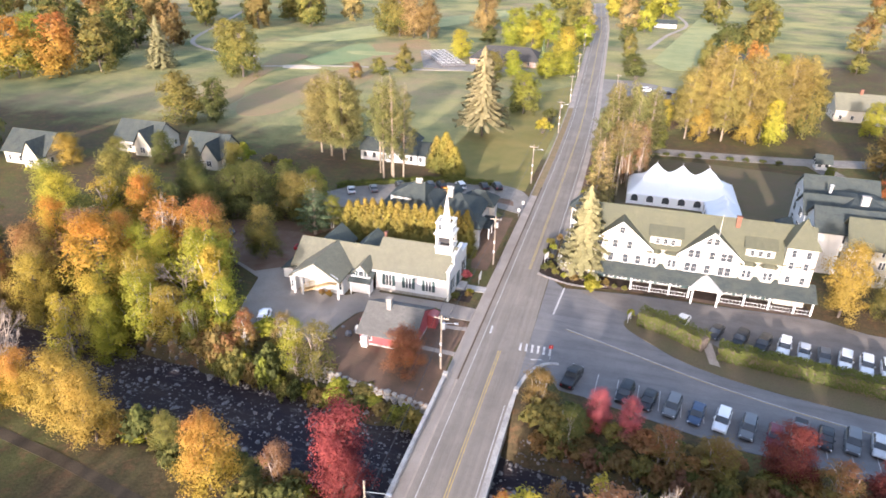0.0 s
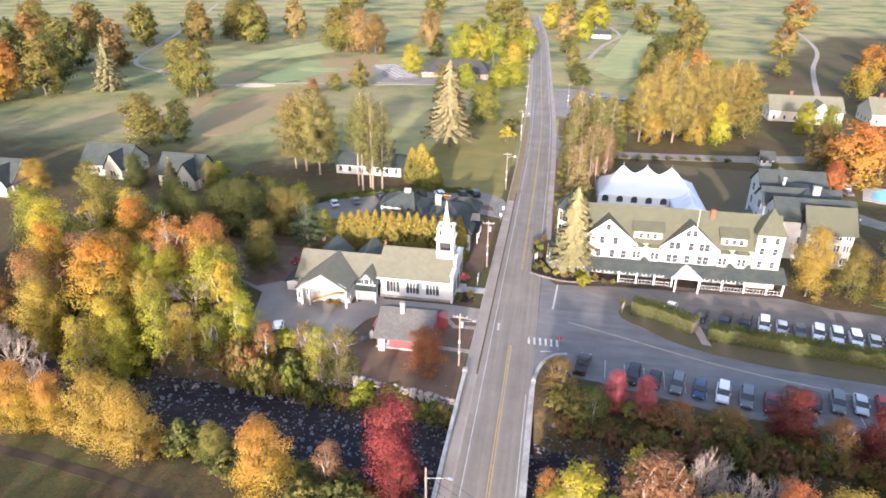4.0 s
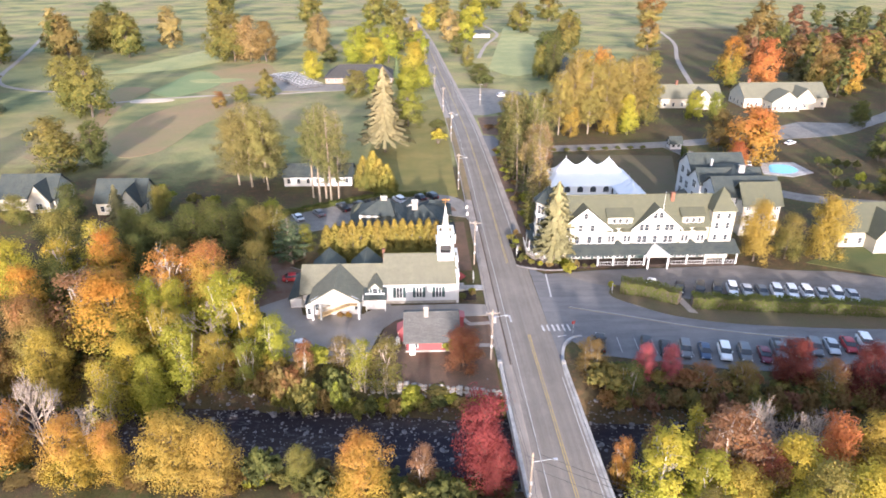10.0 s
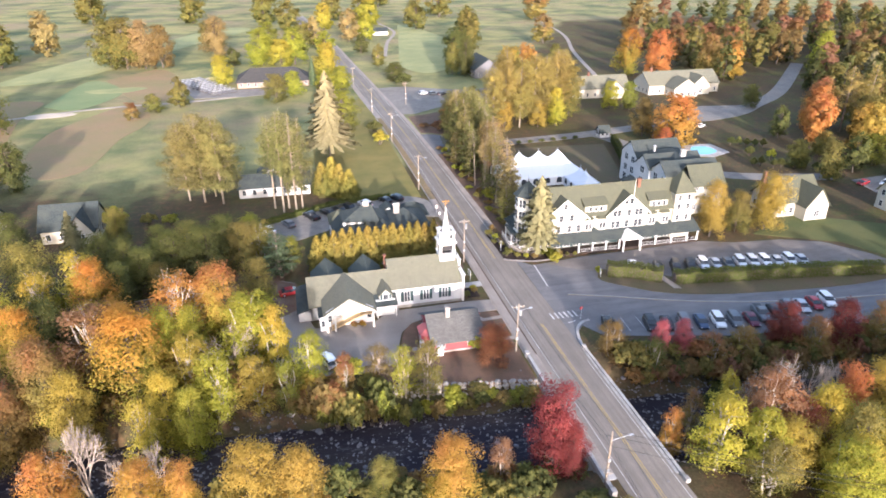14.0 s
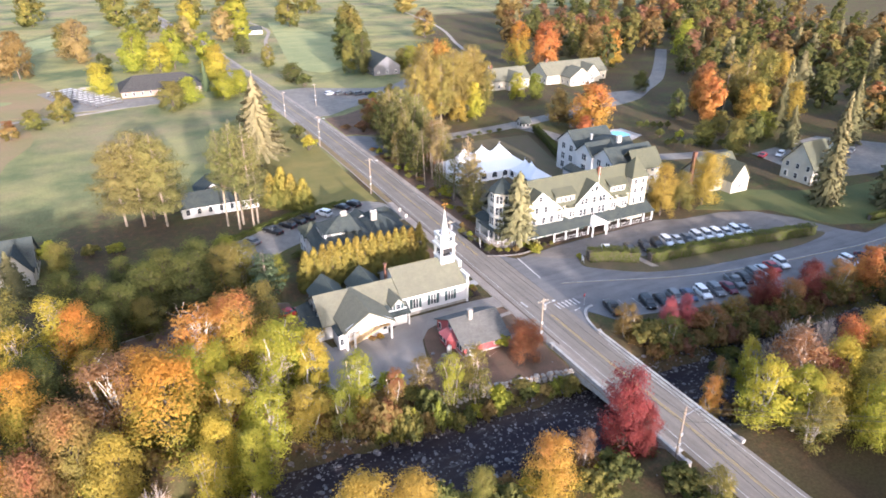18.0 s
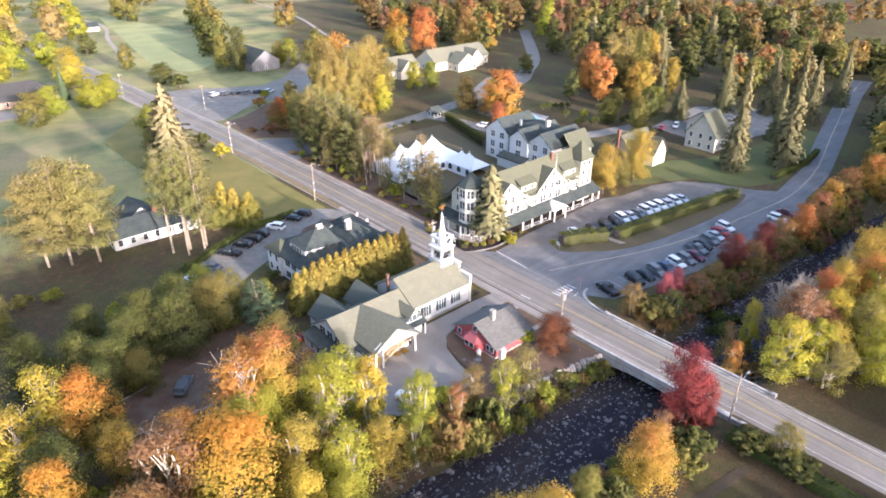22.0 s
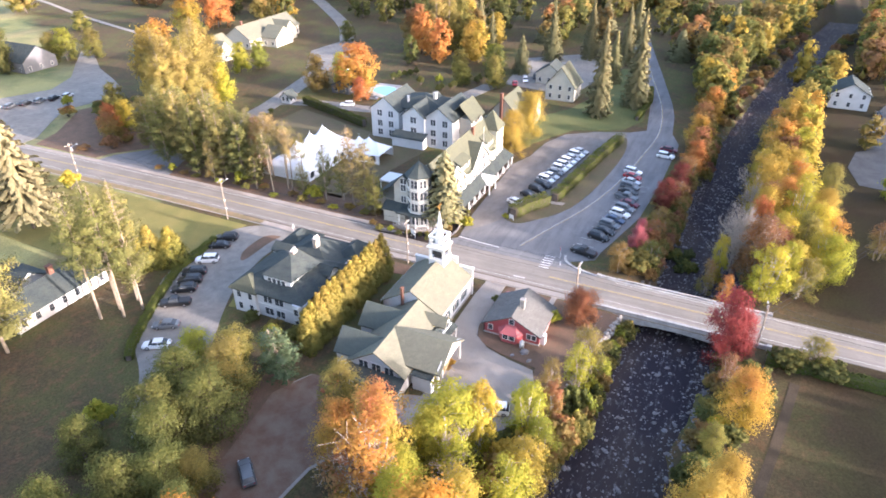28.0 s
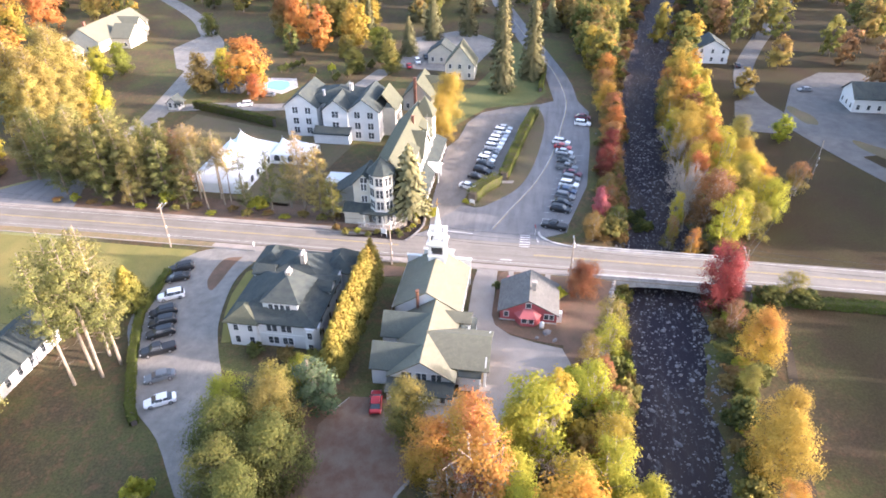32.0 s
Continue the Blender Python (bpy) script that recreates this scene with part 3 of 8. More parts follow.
flat("cart_path", strip(smooth_line([(14, 300), (25, 360), (40, 420), (36, 480)]), 1.2, 1.2), 0.027, "dusty", "pale cart path beside the fairway", "path")
flat("cart_path", strip(smooth_line([(112, 210), (135, 290), (165, 380), (190, 520)]), 1.2, 1.2), 0.027, "dusty", "pale cart path across the fairway", "path")
flat("lawn", [(-42, 62), (-14.5, 56), (-14, 150), (-16, 185), (-40, 150)], 0.0, "lawn", "green roadside lawn", "lawn")
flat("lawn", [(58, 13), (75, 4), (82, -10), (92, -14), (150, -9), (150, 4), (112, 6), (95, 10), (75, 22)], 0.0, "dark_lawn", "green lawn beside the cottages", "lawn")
# Darker than the open lawn: shade of pines and inn put into the colour.
flat("lawn", [(6, 44), (42, 38), (50, 66), (58, 92), (20, 95), (9, 90)], 0.0, "shade_turf", "worn lawn round the tent, painted dark for shade", "lawn")
flat("lawn", [(-17.5, 12), (-14.3, 12), (-14.2, 38), (-20, 38), (-19, 20)], 0.0, "litter", "brown leaf-strewn strip of lawn by the street", "lawn")
flat("dirt_path", strip(smooth_line([(-110, -49.5), (-90, -49.0), (-68.5, -49.6), (-58, -50.8), (-48, -52.4), (-36, -54.8), (-20, -57.5)]), 0.7, 0.7), -0.03, "path_dirt", "faint dirt track along the field", "path")
flat("leaf_bed", smooth_line([(-33.5, -19.6), (-24, -21.5), (-14.2, -22.6), (-13.4, -15), (-13.3, -7.4), (-20, -6.7), (-28, -6.6), (-31.4, -9.6), (-32.8, -14.5), (-33.5, -19.6)], 5)[:-1], 0.0, "litter", "leaf-strewn bed round the red house", "bed")
flat("leaf_bed", [(-40.2, -24.3), (-30, -26.0), (-20, -27.7), (-13.4, -28.8), (-13.4, -21.5), (-24, -20.8), (-34, -19), (-40, -20.6)], -0.012, "litter", "leaf-strewn terrace above the stone wall", "bed", th=2.2)
flat("leaf_bed", [(-52, 17), (-52, 15), (-74, 14), (-80, 16), (-60, 21), (-50, 20)], 0.008, "litter", "rust-red fallen leaves under trees", "bed")
flat("leaf_bed", [(-1.0, 26), (3, 22), (7, 30), (8, 100), (-1.2, 118), (-1.4, 60)], 0.0, "litter", "rust-brown fallen needles along the street", "bed")

# ---- roads and paving ----
MAIN = [(-6.6, -420), (-6.6, -160), (-6.6, -100), (-6.6, -50), (-6.55, 0), (-6.5, 60), (-6.6, 95), (-7.4, 140), (-9.6, 195), (-13.5, 290), (-18.1, 392), (-30, 560)]
MAINS = smooth_line(MAIN, 8)
flat("road", strip(MAINS, 4.3, 4.0), 0.02, "asphalt", "grey asphalt main street with worn wheel tracks", "road", th=0.6)
flat("road_shoulder", strip([p for p in MAINS if p[1] > -56], 6.4, -4.2), 0.012, "dusty", "pale dusty shoulder along the street", "road")
flat("road_shoulder", strip([p for p in MAINS if p[1] > 30], -3.9, 5.4), 0.012, "dusty", "pale dusty shoulder along the street", "road")
SIDE_N = [(-2.4, 13), (0.5, 9.5), (2.0, 9.8), (12, 11.0), (43.5, 12.2), (50, 9.7), (62, 8.6), (70.6, 5.2), (76.5, -2.6), (80.4, -12.5), (84, -16.6), (110, -13.4), (139.8, -5.2), (183.8, 6.0), (217, 14), (248, 19.5)]
SIDE_S = [(250, 12), (219, 6), (184, -2.4), (142, -13.0), (112, -20.4), (100, -22.6), (84, -24.2), (76, -27.2), (50, -26.6), (26, -25), (6.8, -20.4), (3.4, -20), (0.6, -15.4), (-1.4, -17.5), (-2.6, -22)]
flat("side_road", SIDE_N + SIDE_S, 0.016, "side_asphalt", "grey asphalt side road with parking in front of the inn", "road", th=0.4)
ISLAND = smooth_line([(11.6, 1.2), (13.6, 4.0), (16.5, 3.3), (22, 0.6), (28.5, -2.9), (40, -4.9), (55.8, -7.6), (71, -9.6), (75, -12.0), (70, -13.4), (61, -14.0), (46, -13.0), (31, -10.9), (21.4, -7.9), (15.6, -3.8), (12.2, -0.8), (11.6, 1.2)], 4)[:-1]
flat("inn_lot", [(3.5, 9.6), (9, 5.5), (14, 3.2), (22, 0), (28.5, -3.4), (40, -5.4), (55.8, -8.2), (71, -10.4), (76, -12.2), (79.6, -11.5), (76.2, -2.8), (70.3, 5.0), (62, 8.3), (50, 9.4), (43.5, 11.9), (12, 10.7)], 0.021, "lot_asphalt", "worn warm-grey parking lot before the inn", "parking lot")
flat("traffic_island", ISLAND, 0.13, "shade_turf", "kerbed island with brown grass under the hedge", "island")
flat("path", [(23.7, -0.6), (25.2, -1.2), (26.0, -7.4), (24.5, -7.0)], 0.16, "dusty", "pale path through the hedge", "path")
flat("kerb", strip(smooth_line([(-2.75, -52), (-2.7, -30), (-2.4, -22), (-1.2, -17), (0.6, -14.6), (2.6, -13.9)]), 0.2, 0.3), 0.14, "concrete", "pale concrete kerb curving into the side road", "kerb")
flat("sidewalk", strip([(-12.0, -50), (-12.0, -20), (-12.0, 40)], 0.7, 0.8), 0.09, "gravel", "dusty worn walk beside the street", "sidewalk")
# Thin dark strip: the kerb joint, with its shadow put into the colour.
flat("gutter", strip([(-10.95, -22), (-10.9, 20), (-10.9, 60)], 0.14, 0.14), 0.03, "gutter", "thin dark line along the street for kerb joint and shadow", "gutter")
VERGE = [p for p in MAINS if 52 < p[1] < 150]
flat("verge", offset_line(VERGE, 4.35) + offset_line(VERGE, 6.1)[::-1], 0.014, "verge", "leaf-strewn brown verge along the lawn", "verge")
flat("church_drive", [(-13.0, -6.4), (-13, -2.4), (-17.6, -2.0), (-31, -2.2), (-31, -0.5), (-36, -5), (-47, -5), (-49, 2), (-50, 13.5), (-56, 17), (-70, 15), (-88, 12), (-88, 5), (-66, 2.5), (-54, -4), (-52, -12), (-50, -18), (-46, -20), (-42, -20.5), (-37.5, -20.2), (-34.2, -18.8), (-33.4, -14.5), (-32, -10), (-29.6, -7.2), (-27, -6.4)], 0.005, "gravel", "worn grey drive round the church", "drive")
flat("west_drive", [(-49.2, 3), (-49.8, 13.2), (-56, 16.5), (-70, 14.6), (-88, 11.6), (-88, 5.4), (-66, 3.0), (-56, -2)], 0.012, "leafy_drive", "brown leaf-strewn drive west of the church", "drive")
flat("lawn", [(-40.6, 37), (-41, 38.4), (-33.6, 41.2), (-28, 42.4), (-20.5, 42.6), (-17, 39), (-18, 36.9)], 0.003, "lawn", "shaded lawn beside the guest house", "lawn")
flat("guest_lot", smooth_line([(-12.8, 41), (-12.9, 52), (-20, 58.2), (-36.4, 57.5), (-45, 53), (-55.5, 46.5), (-62, 38.5), (-72, 29.5), (-71, 24.5), (-52.4, 32.8), (-42, 38.5), (-34.3, 41.7), (-22.2, 43.7), (-12.8, 41)], 4)[:-1], 0.005, "old_asphalt", "pale asphalt lot behind the guest house", "parking lot")
flat("grass_island", smooth_line([(-15.5, 45.5), (-19, 46.2), (-27, 46.6), (-24, 49), (-17, 49), (-15.5, 45.5)], 4)[:-1], 0.02, "litter", "worn grass patch in the lot", "island")
flat("north_drive", strip(smooth_line([(-2, 98), (15, 101), (40, 103), (61, 105.5), (95, 112.5), (128, 119), (150, 133), (180, 155), (243, 218)]), 3.4, 3.4), 0.006, "old_asphalt", "grey drive to the northern cottages", "drive")
flat("north_lot", [(-5, 150), (3, 150.5), (13, 158), (24, 165.5), (41, 160.7), (50, 168), (57, 180), (66, 198), (85, 224), (82, 228), (66, 212), (52, 197), (38, 190), (23, 197), (8, 206), (-5, 205)], 0.006, "old_asphalt", "pale parking lot by the street", "parking lot")
flat("north_apron", [(-3, 92.5), (-3, 119.5), (3, 117.5), (10.5, 111), (14, 105), (12, 98.5), (4, 95)], 0.009, "side_asphalt", "grey paved apron where the drive meets the street", "drive")
flat("leaf_bed", [(-1, 121), (3, 119.7), (10.7, 112.5), (18.2, 120.3), (38, 156), (25.9, 160.6), (8, 148.5), (-1, 146)], 0.008, "litter", "brown leaf-strewn bed with brush by the lot", "bed")
flat("north_lot", [(96, 114), (100, 121), (124, 135), (146, 132), (140, 124), (118, 115)], 0.009, "old_asphalt", "pale parking court by the cottages", "parking lot")
flat("annex_drive", strip(smooth_line([(60, 106), (65, 90), (67.5, 68), (80, 52), (108, 44)]), 3, 3), 0.007, "old_asphalt", "grey drive behind the inn", "drive")
flat("cottage_lot", [(108, 14), (150, 6), (168, 22), (150, 44), (112, 40)], 0.006, "old_asphalt", "grey parking lot behind the cottages", "parking lot")
flat("far_drive", strip(smooth_line([(330, -166), (245, -131), (197, -112), (150, -92.3), (121, -82.5), (97, -79), (82.4, -82.9), (67.6, -88.2), (53, -93.7), (38, -100.5), (10, -114)]), 3.1, 3.1), 0.006, "shaded_far_asphalt", "grey curving road on the far bank", "road")
flat("far_drive", [(91, -73.3), (94, -77), (84, -79.5), (71, -84), (65.6, -80), (66.6, -72.4), (78, -70.5)], 0.002, "shaded_far_asphalt", "grey gravel pull-off on the far bank", "drive")
flat("far_drive", [(110, -95.6), (125, -109), (126, -123), (114, -127), (56, -106), (52, -95.5), (67.9, -89.8), (83, -86)], 0.003, "shaded_far_asphalt", "grey parking yard on the far bank", "drive")
flat("grass_island", blob(81, -90.6, 7.5, 2.6, 0.15, 31), 0.012, "shade_turf", "brown grass patch in the yard", "island")
flat("grass_island", blob(57, -102.5, 6.5, 3.0, 0.5, 32), 0.012, "shade_turf", "brown grass patch in the yard", "island")
flat("clubhouse_yard", [(-104, 245), (-88, 201), (-66, 200), (-42, 206), (-40, 216), (-72, 217), (-84, 240), (-90, 255)], 0.03, "old_asphalt", "pale paved yard for golf carts", "yard")
flat("mulch_bed", [(-17.0, -0.6), (-14.6, -0.6), (-14.6, 3.0), (-17.0, 3.0)], 0.03, "mulch", "dark mulch beside the church door", "bed")
flat("front_walk", [(-18, 3.4), (-12.8, 3.4), (-12.8, 5.4), (-18, 5.4)], 0.04, "concrete", "concrete walk to the church door", "path")
flat("house_path", strip([(-13, -9), (-16.5, -9.3), (-18.5, -6.4)], 0.5, 0.5), 0.03, "dusty", "narrow path beside the red house", "path")
flat("house_path", strip([(-13, -16.2), (-18.5, -16.0)], 0.5, 0.5), 0.03, "dusty", "narrow path beside the red house", "path")

# road paint
def paint(line, w, mat, label):
    flat("road_line", strip(line, w / 2, w / 2), 0.026, mat, label, "road marking", th=0.004)


for off in (-0.16, 0.16):
    paint([p for p in offset_line(MAINS, off) if p[1] < -8.2], 0.13, "yellow_line", "double yellow centre line")
    paint([p for p in offset_line(MAINS, off) if p[1] > 13.5], 0.13, "yellow_line", "double yellow centre line")
paint([p for p in offset_line(MAINS, 3.3) if p[1] < 400], 0.09, "white_line", "white edge line")
paint([p for p in offset_line(MAINS, -3.3) if p[1] < -20], 0.11, "white_line", "white edge line")
paint([p for p in offset_line(MAINS, -3.3) if p[1] > 16], 0.11, "white_line", "white edge line")
SIDE_MID = smooth_line([(2.6, -4.0), (12, -7.4), (24, -11.9), (36, -15.1), (48, -17.2), (62, -18.8), (84, -20.4), (110, -17), (141, -9.1), (184, 1.8), (217, 10), (247, 15.6)])
for off in (-0.13, 0.13):
    paint(offset_line(SIDE_MID, off), 0.11, "white_line" if off > 0 else "yellow_line", "worn centre line of the side road")
paint([(0.0, 0.0), (0.75, 9.7)], 0.32, "white_line", "white stop bar at the junction")
paint([(-1.6, -14.0), (0.0, -13.6)], 0.22, "white_line", "white stop line")
for k in range(6):
    x = -3.6 + k * 0.92
    paint([(x, -12.2), (x - 0.12, -10.1)], 0.34, "white_line", "white crosswalk bar")
paint([(-9.0, -8.9), (-9.1, -6.6)], 0.34, "white_line", "white crosswalk bar")
for k in range(13):
    x = 8.6 + k * 2.9
    paint([(x, -14.6 - k * 0.42), (x - 0.35, -19.2 - k * 0.42)], 0.1, "white_line", "white parking bay line")

# ---- bridge ----
bridge = thing("bridge", (-6.6, -37.5, -1), "concrete road bridge with pale parapets over the river", "bridge")
Shape().box(-12.6, -2.3, -51, -25, -1.35, -0.02).make("deck", "concrete", bridge)
for x0, x1 in ((-12.95, -12.55), (-2.5, -2.15)):
    top = 0.68 if x0 < -5 else 0.34
    Shape().box(x0, x1, -53, -22.5, -0.5, top).make("parapet", "concrete", bridge, "stained pale concrete parapet")
    Shape().box(x0 - 0.06, x1 + 0.06, -53, -22.5, top, top + 0.12).make("coping", "concrete", bridge)
    prof = [(-51.5, -3.0)] + [(-51 + 26 * t, -2.6 + 1.45 * math.sin(math.pi * t)) for t in np.linspace(0, 1, 13)] + [(-24.5, -3.0), (-24.5, -0.5), (-51.5, -0.5)]
    Shape().wall_poly(prof, "x", x0 + 0.02, x1 - 0.02).make("arch_face", "concrete", bridge, "streaked grey concrete arch face")
    for y in (-53.4, -22.2):
        Shape().box(x0 - 0.15, x1 + 0.15, y - 0.4, y + 0.4, -0.6, top + 0.25).make("end_post", "concrete", bridge)
for y0, y1 in ((-54, -50.5), (-25.5, -22)):
    Shape().box(-13.2, -1.9, y0, y1, -4.6, -0.1).make("abutment", "stone", bridge, "rough stone abutment")
# stone retaining wall under the red house
wall = thing("stone_wall", (-24, -24.2, -2), "dry-laid stone retaining wall along the river bank", "wall")
for row in range(5):
    x = -40.0 + rng.random()
    while x < -13.6:
        w = rng.uniform(0.6, 1.3)
        yy = -24.9 - 0.17 * (x + 39) + 0.12 * row
        s = Shape()
        rock(s, x + w / 2, yy, -2.15 + row * 0.5, 0.55 * w)
        s.make("stone", "stone", wall)
        x += w * 0.98


# ---- trees ----
def quads(points, sizes, normals_bias, seed):
    """Leaf clumps: small three-cornered leaves, one island each."""
    r = np.random.default_rng(seed)
    n = len(points)
    nd = r.normal(size=(n, 3)) * 0.42 + normals_bias
    nd /= np.linalg.norm(nd, axis=1)[:, None]
    t = np.cross(nd, r.normal(size=(n, 3)))
    t /= np.linalg.norm(t, axis=1)[:, None]
    b = np.cross(nd, t)
    s = np.asarray(sizes)[:, None]
    v = np.stack([points + t * s, points - t * s * 0.6 + b * s * 0.72, points - t * s * 0.6 - b * s * 0.72], 1).reshape(-1, 3)
    soft = normals_bias / (np.linalg.norm(normals_bias, axis=1)[:, None] + 1e-6)
    return v, np.arange(3 * n).reshape(-1, 3), np.repeat(soft, 3, axis=0)


SOFT = {}


def mesh_np(name, v, f, mat, soft=None):
    me = bpy.data.meshes.new(name)
    me.vertices.add(len(v))
    me.vertices.foreach_set("co", np.asarray(v, np.float32).ravel())
    me.loops.add(f.size)
    me.loops.foreach_set("vertex_index", f.ravel().astype(np.int32))
    me.polygons.add(len(f))
    me.polygons.foreach_set("loop_start", np.arange(0, f.size, f.shape[1], dtype=np.int32))
    me.update(calc_edges=True)
    me.materials.append(M[mat])
    if soft is not None:
        me.normals_split_custom_set_from_vertices(soft.tolist())
        SOFT[me.name] = soft
    return me


def shape_mesh(name, s, mat):
    me = bpy.data.meshes.new(name)
    me.from_pydata(s.v, [], s.f)
    me.materials.append(M[mat])
    return me


def crown_points(lobes, n, r, thick=0.35):
    w = np.array([l[3] ** 2 for l in lobes])
    pick = r.choice(len(lobes), n, p=w / w.sum())
    L = np.array(lobes)[pick]
    d = r.normal(size=(n, 3))
    d /= np.linalg.norm(d, axis=1)[:, None]
    rad = L[:, 3:4] * (1 - thick * r.random((n, 1)) ** 1.5 + 0.10 * r.normal(size=(n, 1)))
    return L[:, :3] + d * rad * np.array([1, 1, 0.85]), d


def tufts(lobes, k, r, size=(0.42, 0.7)):
    """Small leaf tufts crowded over the outside of each bough."""
    out = []
    for x, y, z, lr in lobes:
        for _ in range(k):
            d = r.normal(size=3)
            d /= np.linalg.norm(d)
            q = lr * r.uniform(0.35, 0.8)
            out.append((x + d[0] * q, y + d[1] * q, z + d[2] * q * 0.9, lr * r.uniform(*size)))
    return out


def broadleaf(seed, n, leaf, H=14.0, R=5.0, low=0.08, lobes_n=20, sharp=0.0, bark="bark", multi=1, per=5, thick=0.75, twigs=1):
    r = np.random.default_rng(seed)
    lobes = []
    lean = r.normal(size=2) * R * 0.06
    for k in range(lobes_n):
        t = (k + 0.5) / lobes_n
        z = H * (low + (0.97 - low) * t)
        prof = math.sin(math.pi * min(1, (0.25 + 0.72 * t)) ** (0.95 + sharp)) ** 0.6
        rr = R * prof * r.uniform(0.3, 0.66)
        a = k * 2.4 + r.normal() * 0.35
        lr = R * r.uniform(0.32, 0.44) * (0.6 + 0.4 * prof)
        z = min(max(z, lr * 0.9), H - lr * 1.05)
        lobes.append((rr * math.cos(a) + lean[0] * t, rr * math.sin(a) + lean[1] * t, z, lr))
    small = tufts(lobes, per, r)
    pts, d = crown_points(small, n, r, thick)
    pts = pts + r.normal(size=pts.shape) * 0.06 * R
    axis = pts - np.array([lean[0] * 0.5, lean[1] * 0.5, H * 0.42])
    axis[:, 2] *= 0.7
    axis /= np.linalg.norm(axis, axis=1)[:, None] + 1e-6
    v, f, soft = quads(pts, leaf * r.uniform(0.65, 1.3, n), d * 0.8 + axis * 1.3 + np.array([0, 0, 0.35]), seed)
    s = Shape()
    for m in range(multi):
        bx, by = (0, 0) if multi == 1 else (0.5 * math.cos(m * 2.2), 0.5 * math.sin(m * 2.2))
        prev, pr = Vector((bx, by, -0.3)), 0.24
        for k in range(1, 6):
            q = Vector((bx * (1 + k * 0.5) + r.normal() * 0.18, by * (1 + k * 0.5) + r.normal() * 0.18, H * 0.16 * k))
            s.tube(prev, q, pr, pr * 0.8, 7, k == 1)
            prev, pr = q, pr * 0.8
    for l in lobes:
        z0 = max(0.16 * H, l[2] * r.uniform(0.45, 0.7))
        a = Vector((r.normal() * 0.1, r.normal() * 0.1, z0))
        b = Vector(l[:3])
        mid = a.lerp(b, 0.55) + Vector((0, 0, 0.6))
        s.tube(a, mid, 0.07, 0.05, 3, False)
        s.tube(mid, b, 0.05, 0.025, 3, False)
        for _ in range(twigs):
            q = b + Vector(r.normal(size=3)) * l[3] * 0.6
            s.tube(b, q, 0.03, 0.012, 3, False)
    return shape_mesh("trunk", s, bark), mesh_np("crown", v, f, "leaf_orange", soft)


def bare(seed, H=13.0, spread=0.42):
    r = np.random.default_rng(seed)
    s = Shape()

    def grow(p, d, length, rad, depth):
        q = p + d * length
        s.tube(p, q, rad, rad * 0.68, 5 if depth > 2 else 4, False)
        if depth == 0:
            return
        for _ in range(3 if depth > 1 else 4):
            nd = (d + Vector(r.normal(size=3)) * spread + Vector((0, 0, 0.16))).normalized()
            grow(p.lerp(q, r.uniform(0.55, 1.0)), nd, length * r.uniform(0.6, 0.82), rad * 0.6, depth - 1)

    for m in range(2):
        grow(Vector((0.4 * m, 0, -0.3)), Vector((r.normal() * 0.12, r.normal() * 0.12, 1)).normalized(), H * 0.33, 0.24, 5)
    return shape_mesh("trunk", s, "twig")


def spruce(seed, n, H=20.0, R=4.0, leaf=0.4, low=0.05, taper=0.85):
    r = np.random.default_rng(seed)
    s = Shape()
    s.tube((0, 0, -0.3), (0, 0, H * 0.97), 0.3, 0.03, 7)
    pts, ds = [], []
    tiers = 36
    for k in range(tiers):
        t = k / (tiers - 1)
        z = H * (low + (0.98 - low) * t)
        rr = R * (1 - t) ** taper + 0.15
        arms = max(5, int(13 * (1 - t)) + 4)
        for j in range(arms):
            a = j * 6.28 / arms + k * 0.7 + r.normal() * 0.15
            L = rr * r.uniform(0.6, 1.2)
            m = max(4, int(n * L / (tiers * arms * 0.33 * R) * 0.62))
            u = r.random(m) ** 0.7
            side = (r.random(m) - 0.5) * 0.5 * (0.3 + u) * min(1, L / 2)
            x = L * u * math.cos(a) - side * math.sin(a)
            y = L * u * math.sin(a) + side * math.cos(a)
            zz = z - 0.32 * L * u ** 1.3 + 0.10 * L * u ** 4 - 0.25 * r.random(m)
            pts.append(np.stack([x, y, zz], 1))
            ds.append(np.tile([math.cos(a) * 0.9, math.sin(a) * 0.9, 0.4], (m, 1)))
            if k % 2 == 0:
                s.tube((0, 0, z), (L * 0.8 * math.cos(a), L * 0.8 * math.sin(a), z - 0.26 * L * 0.8), 0.05, 0.015, 4, False)
    pts, ds = np.concatenate(pts), np.concatenate(ds)
    v, f, soft = quads(pts, leaf * r.uniform(0.6, 1.3, len(pts)), ds, seed)
    return shape_mesh("trunk", s, "bark"), mesh_np("crown", v, f, "needle_spruce", soft)


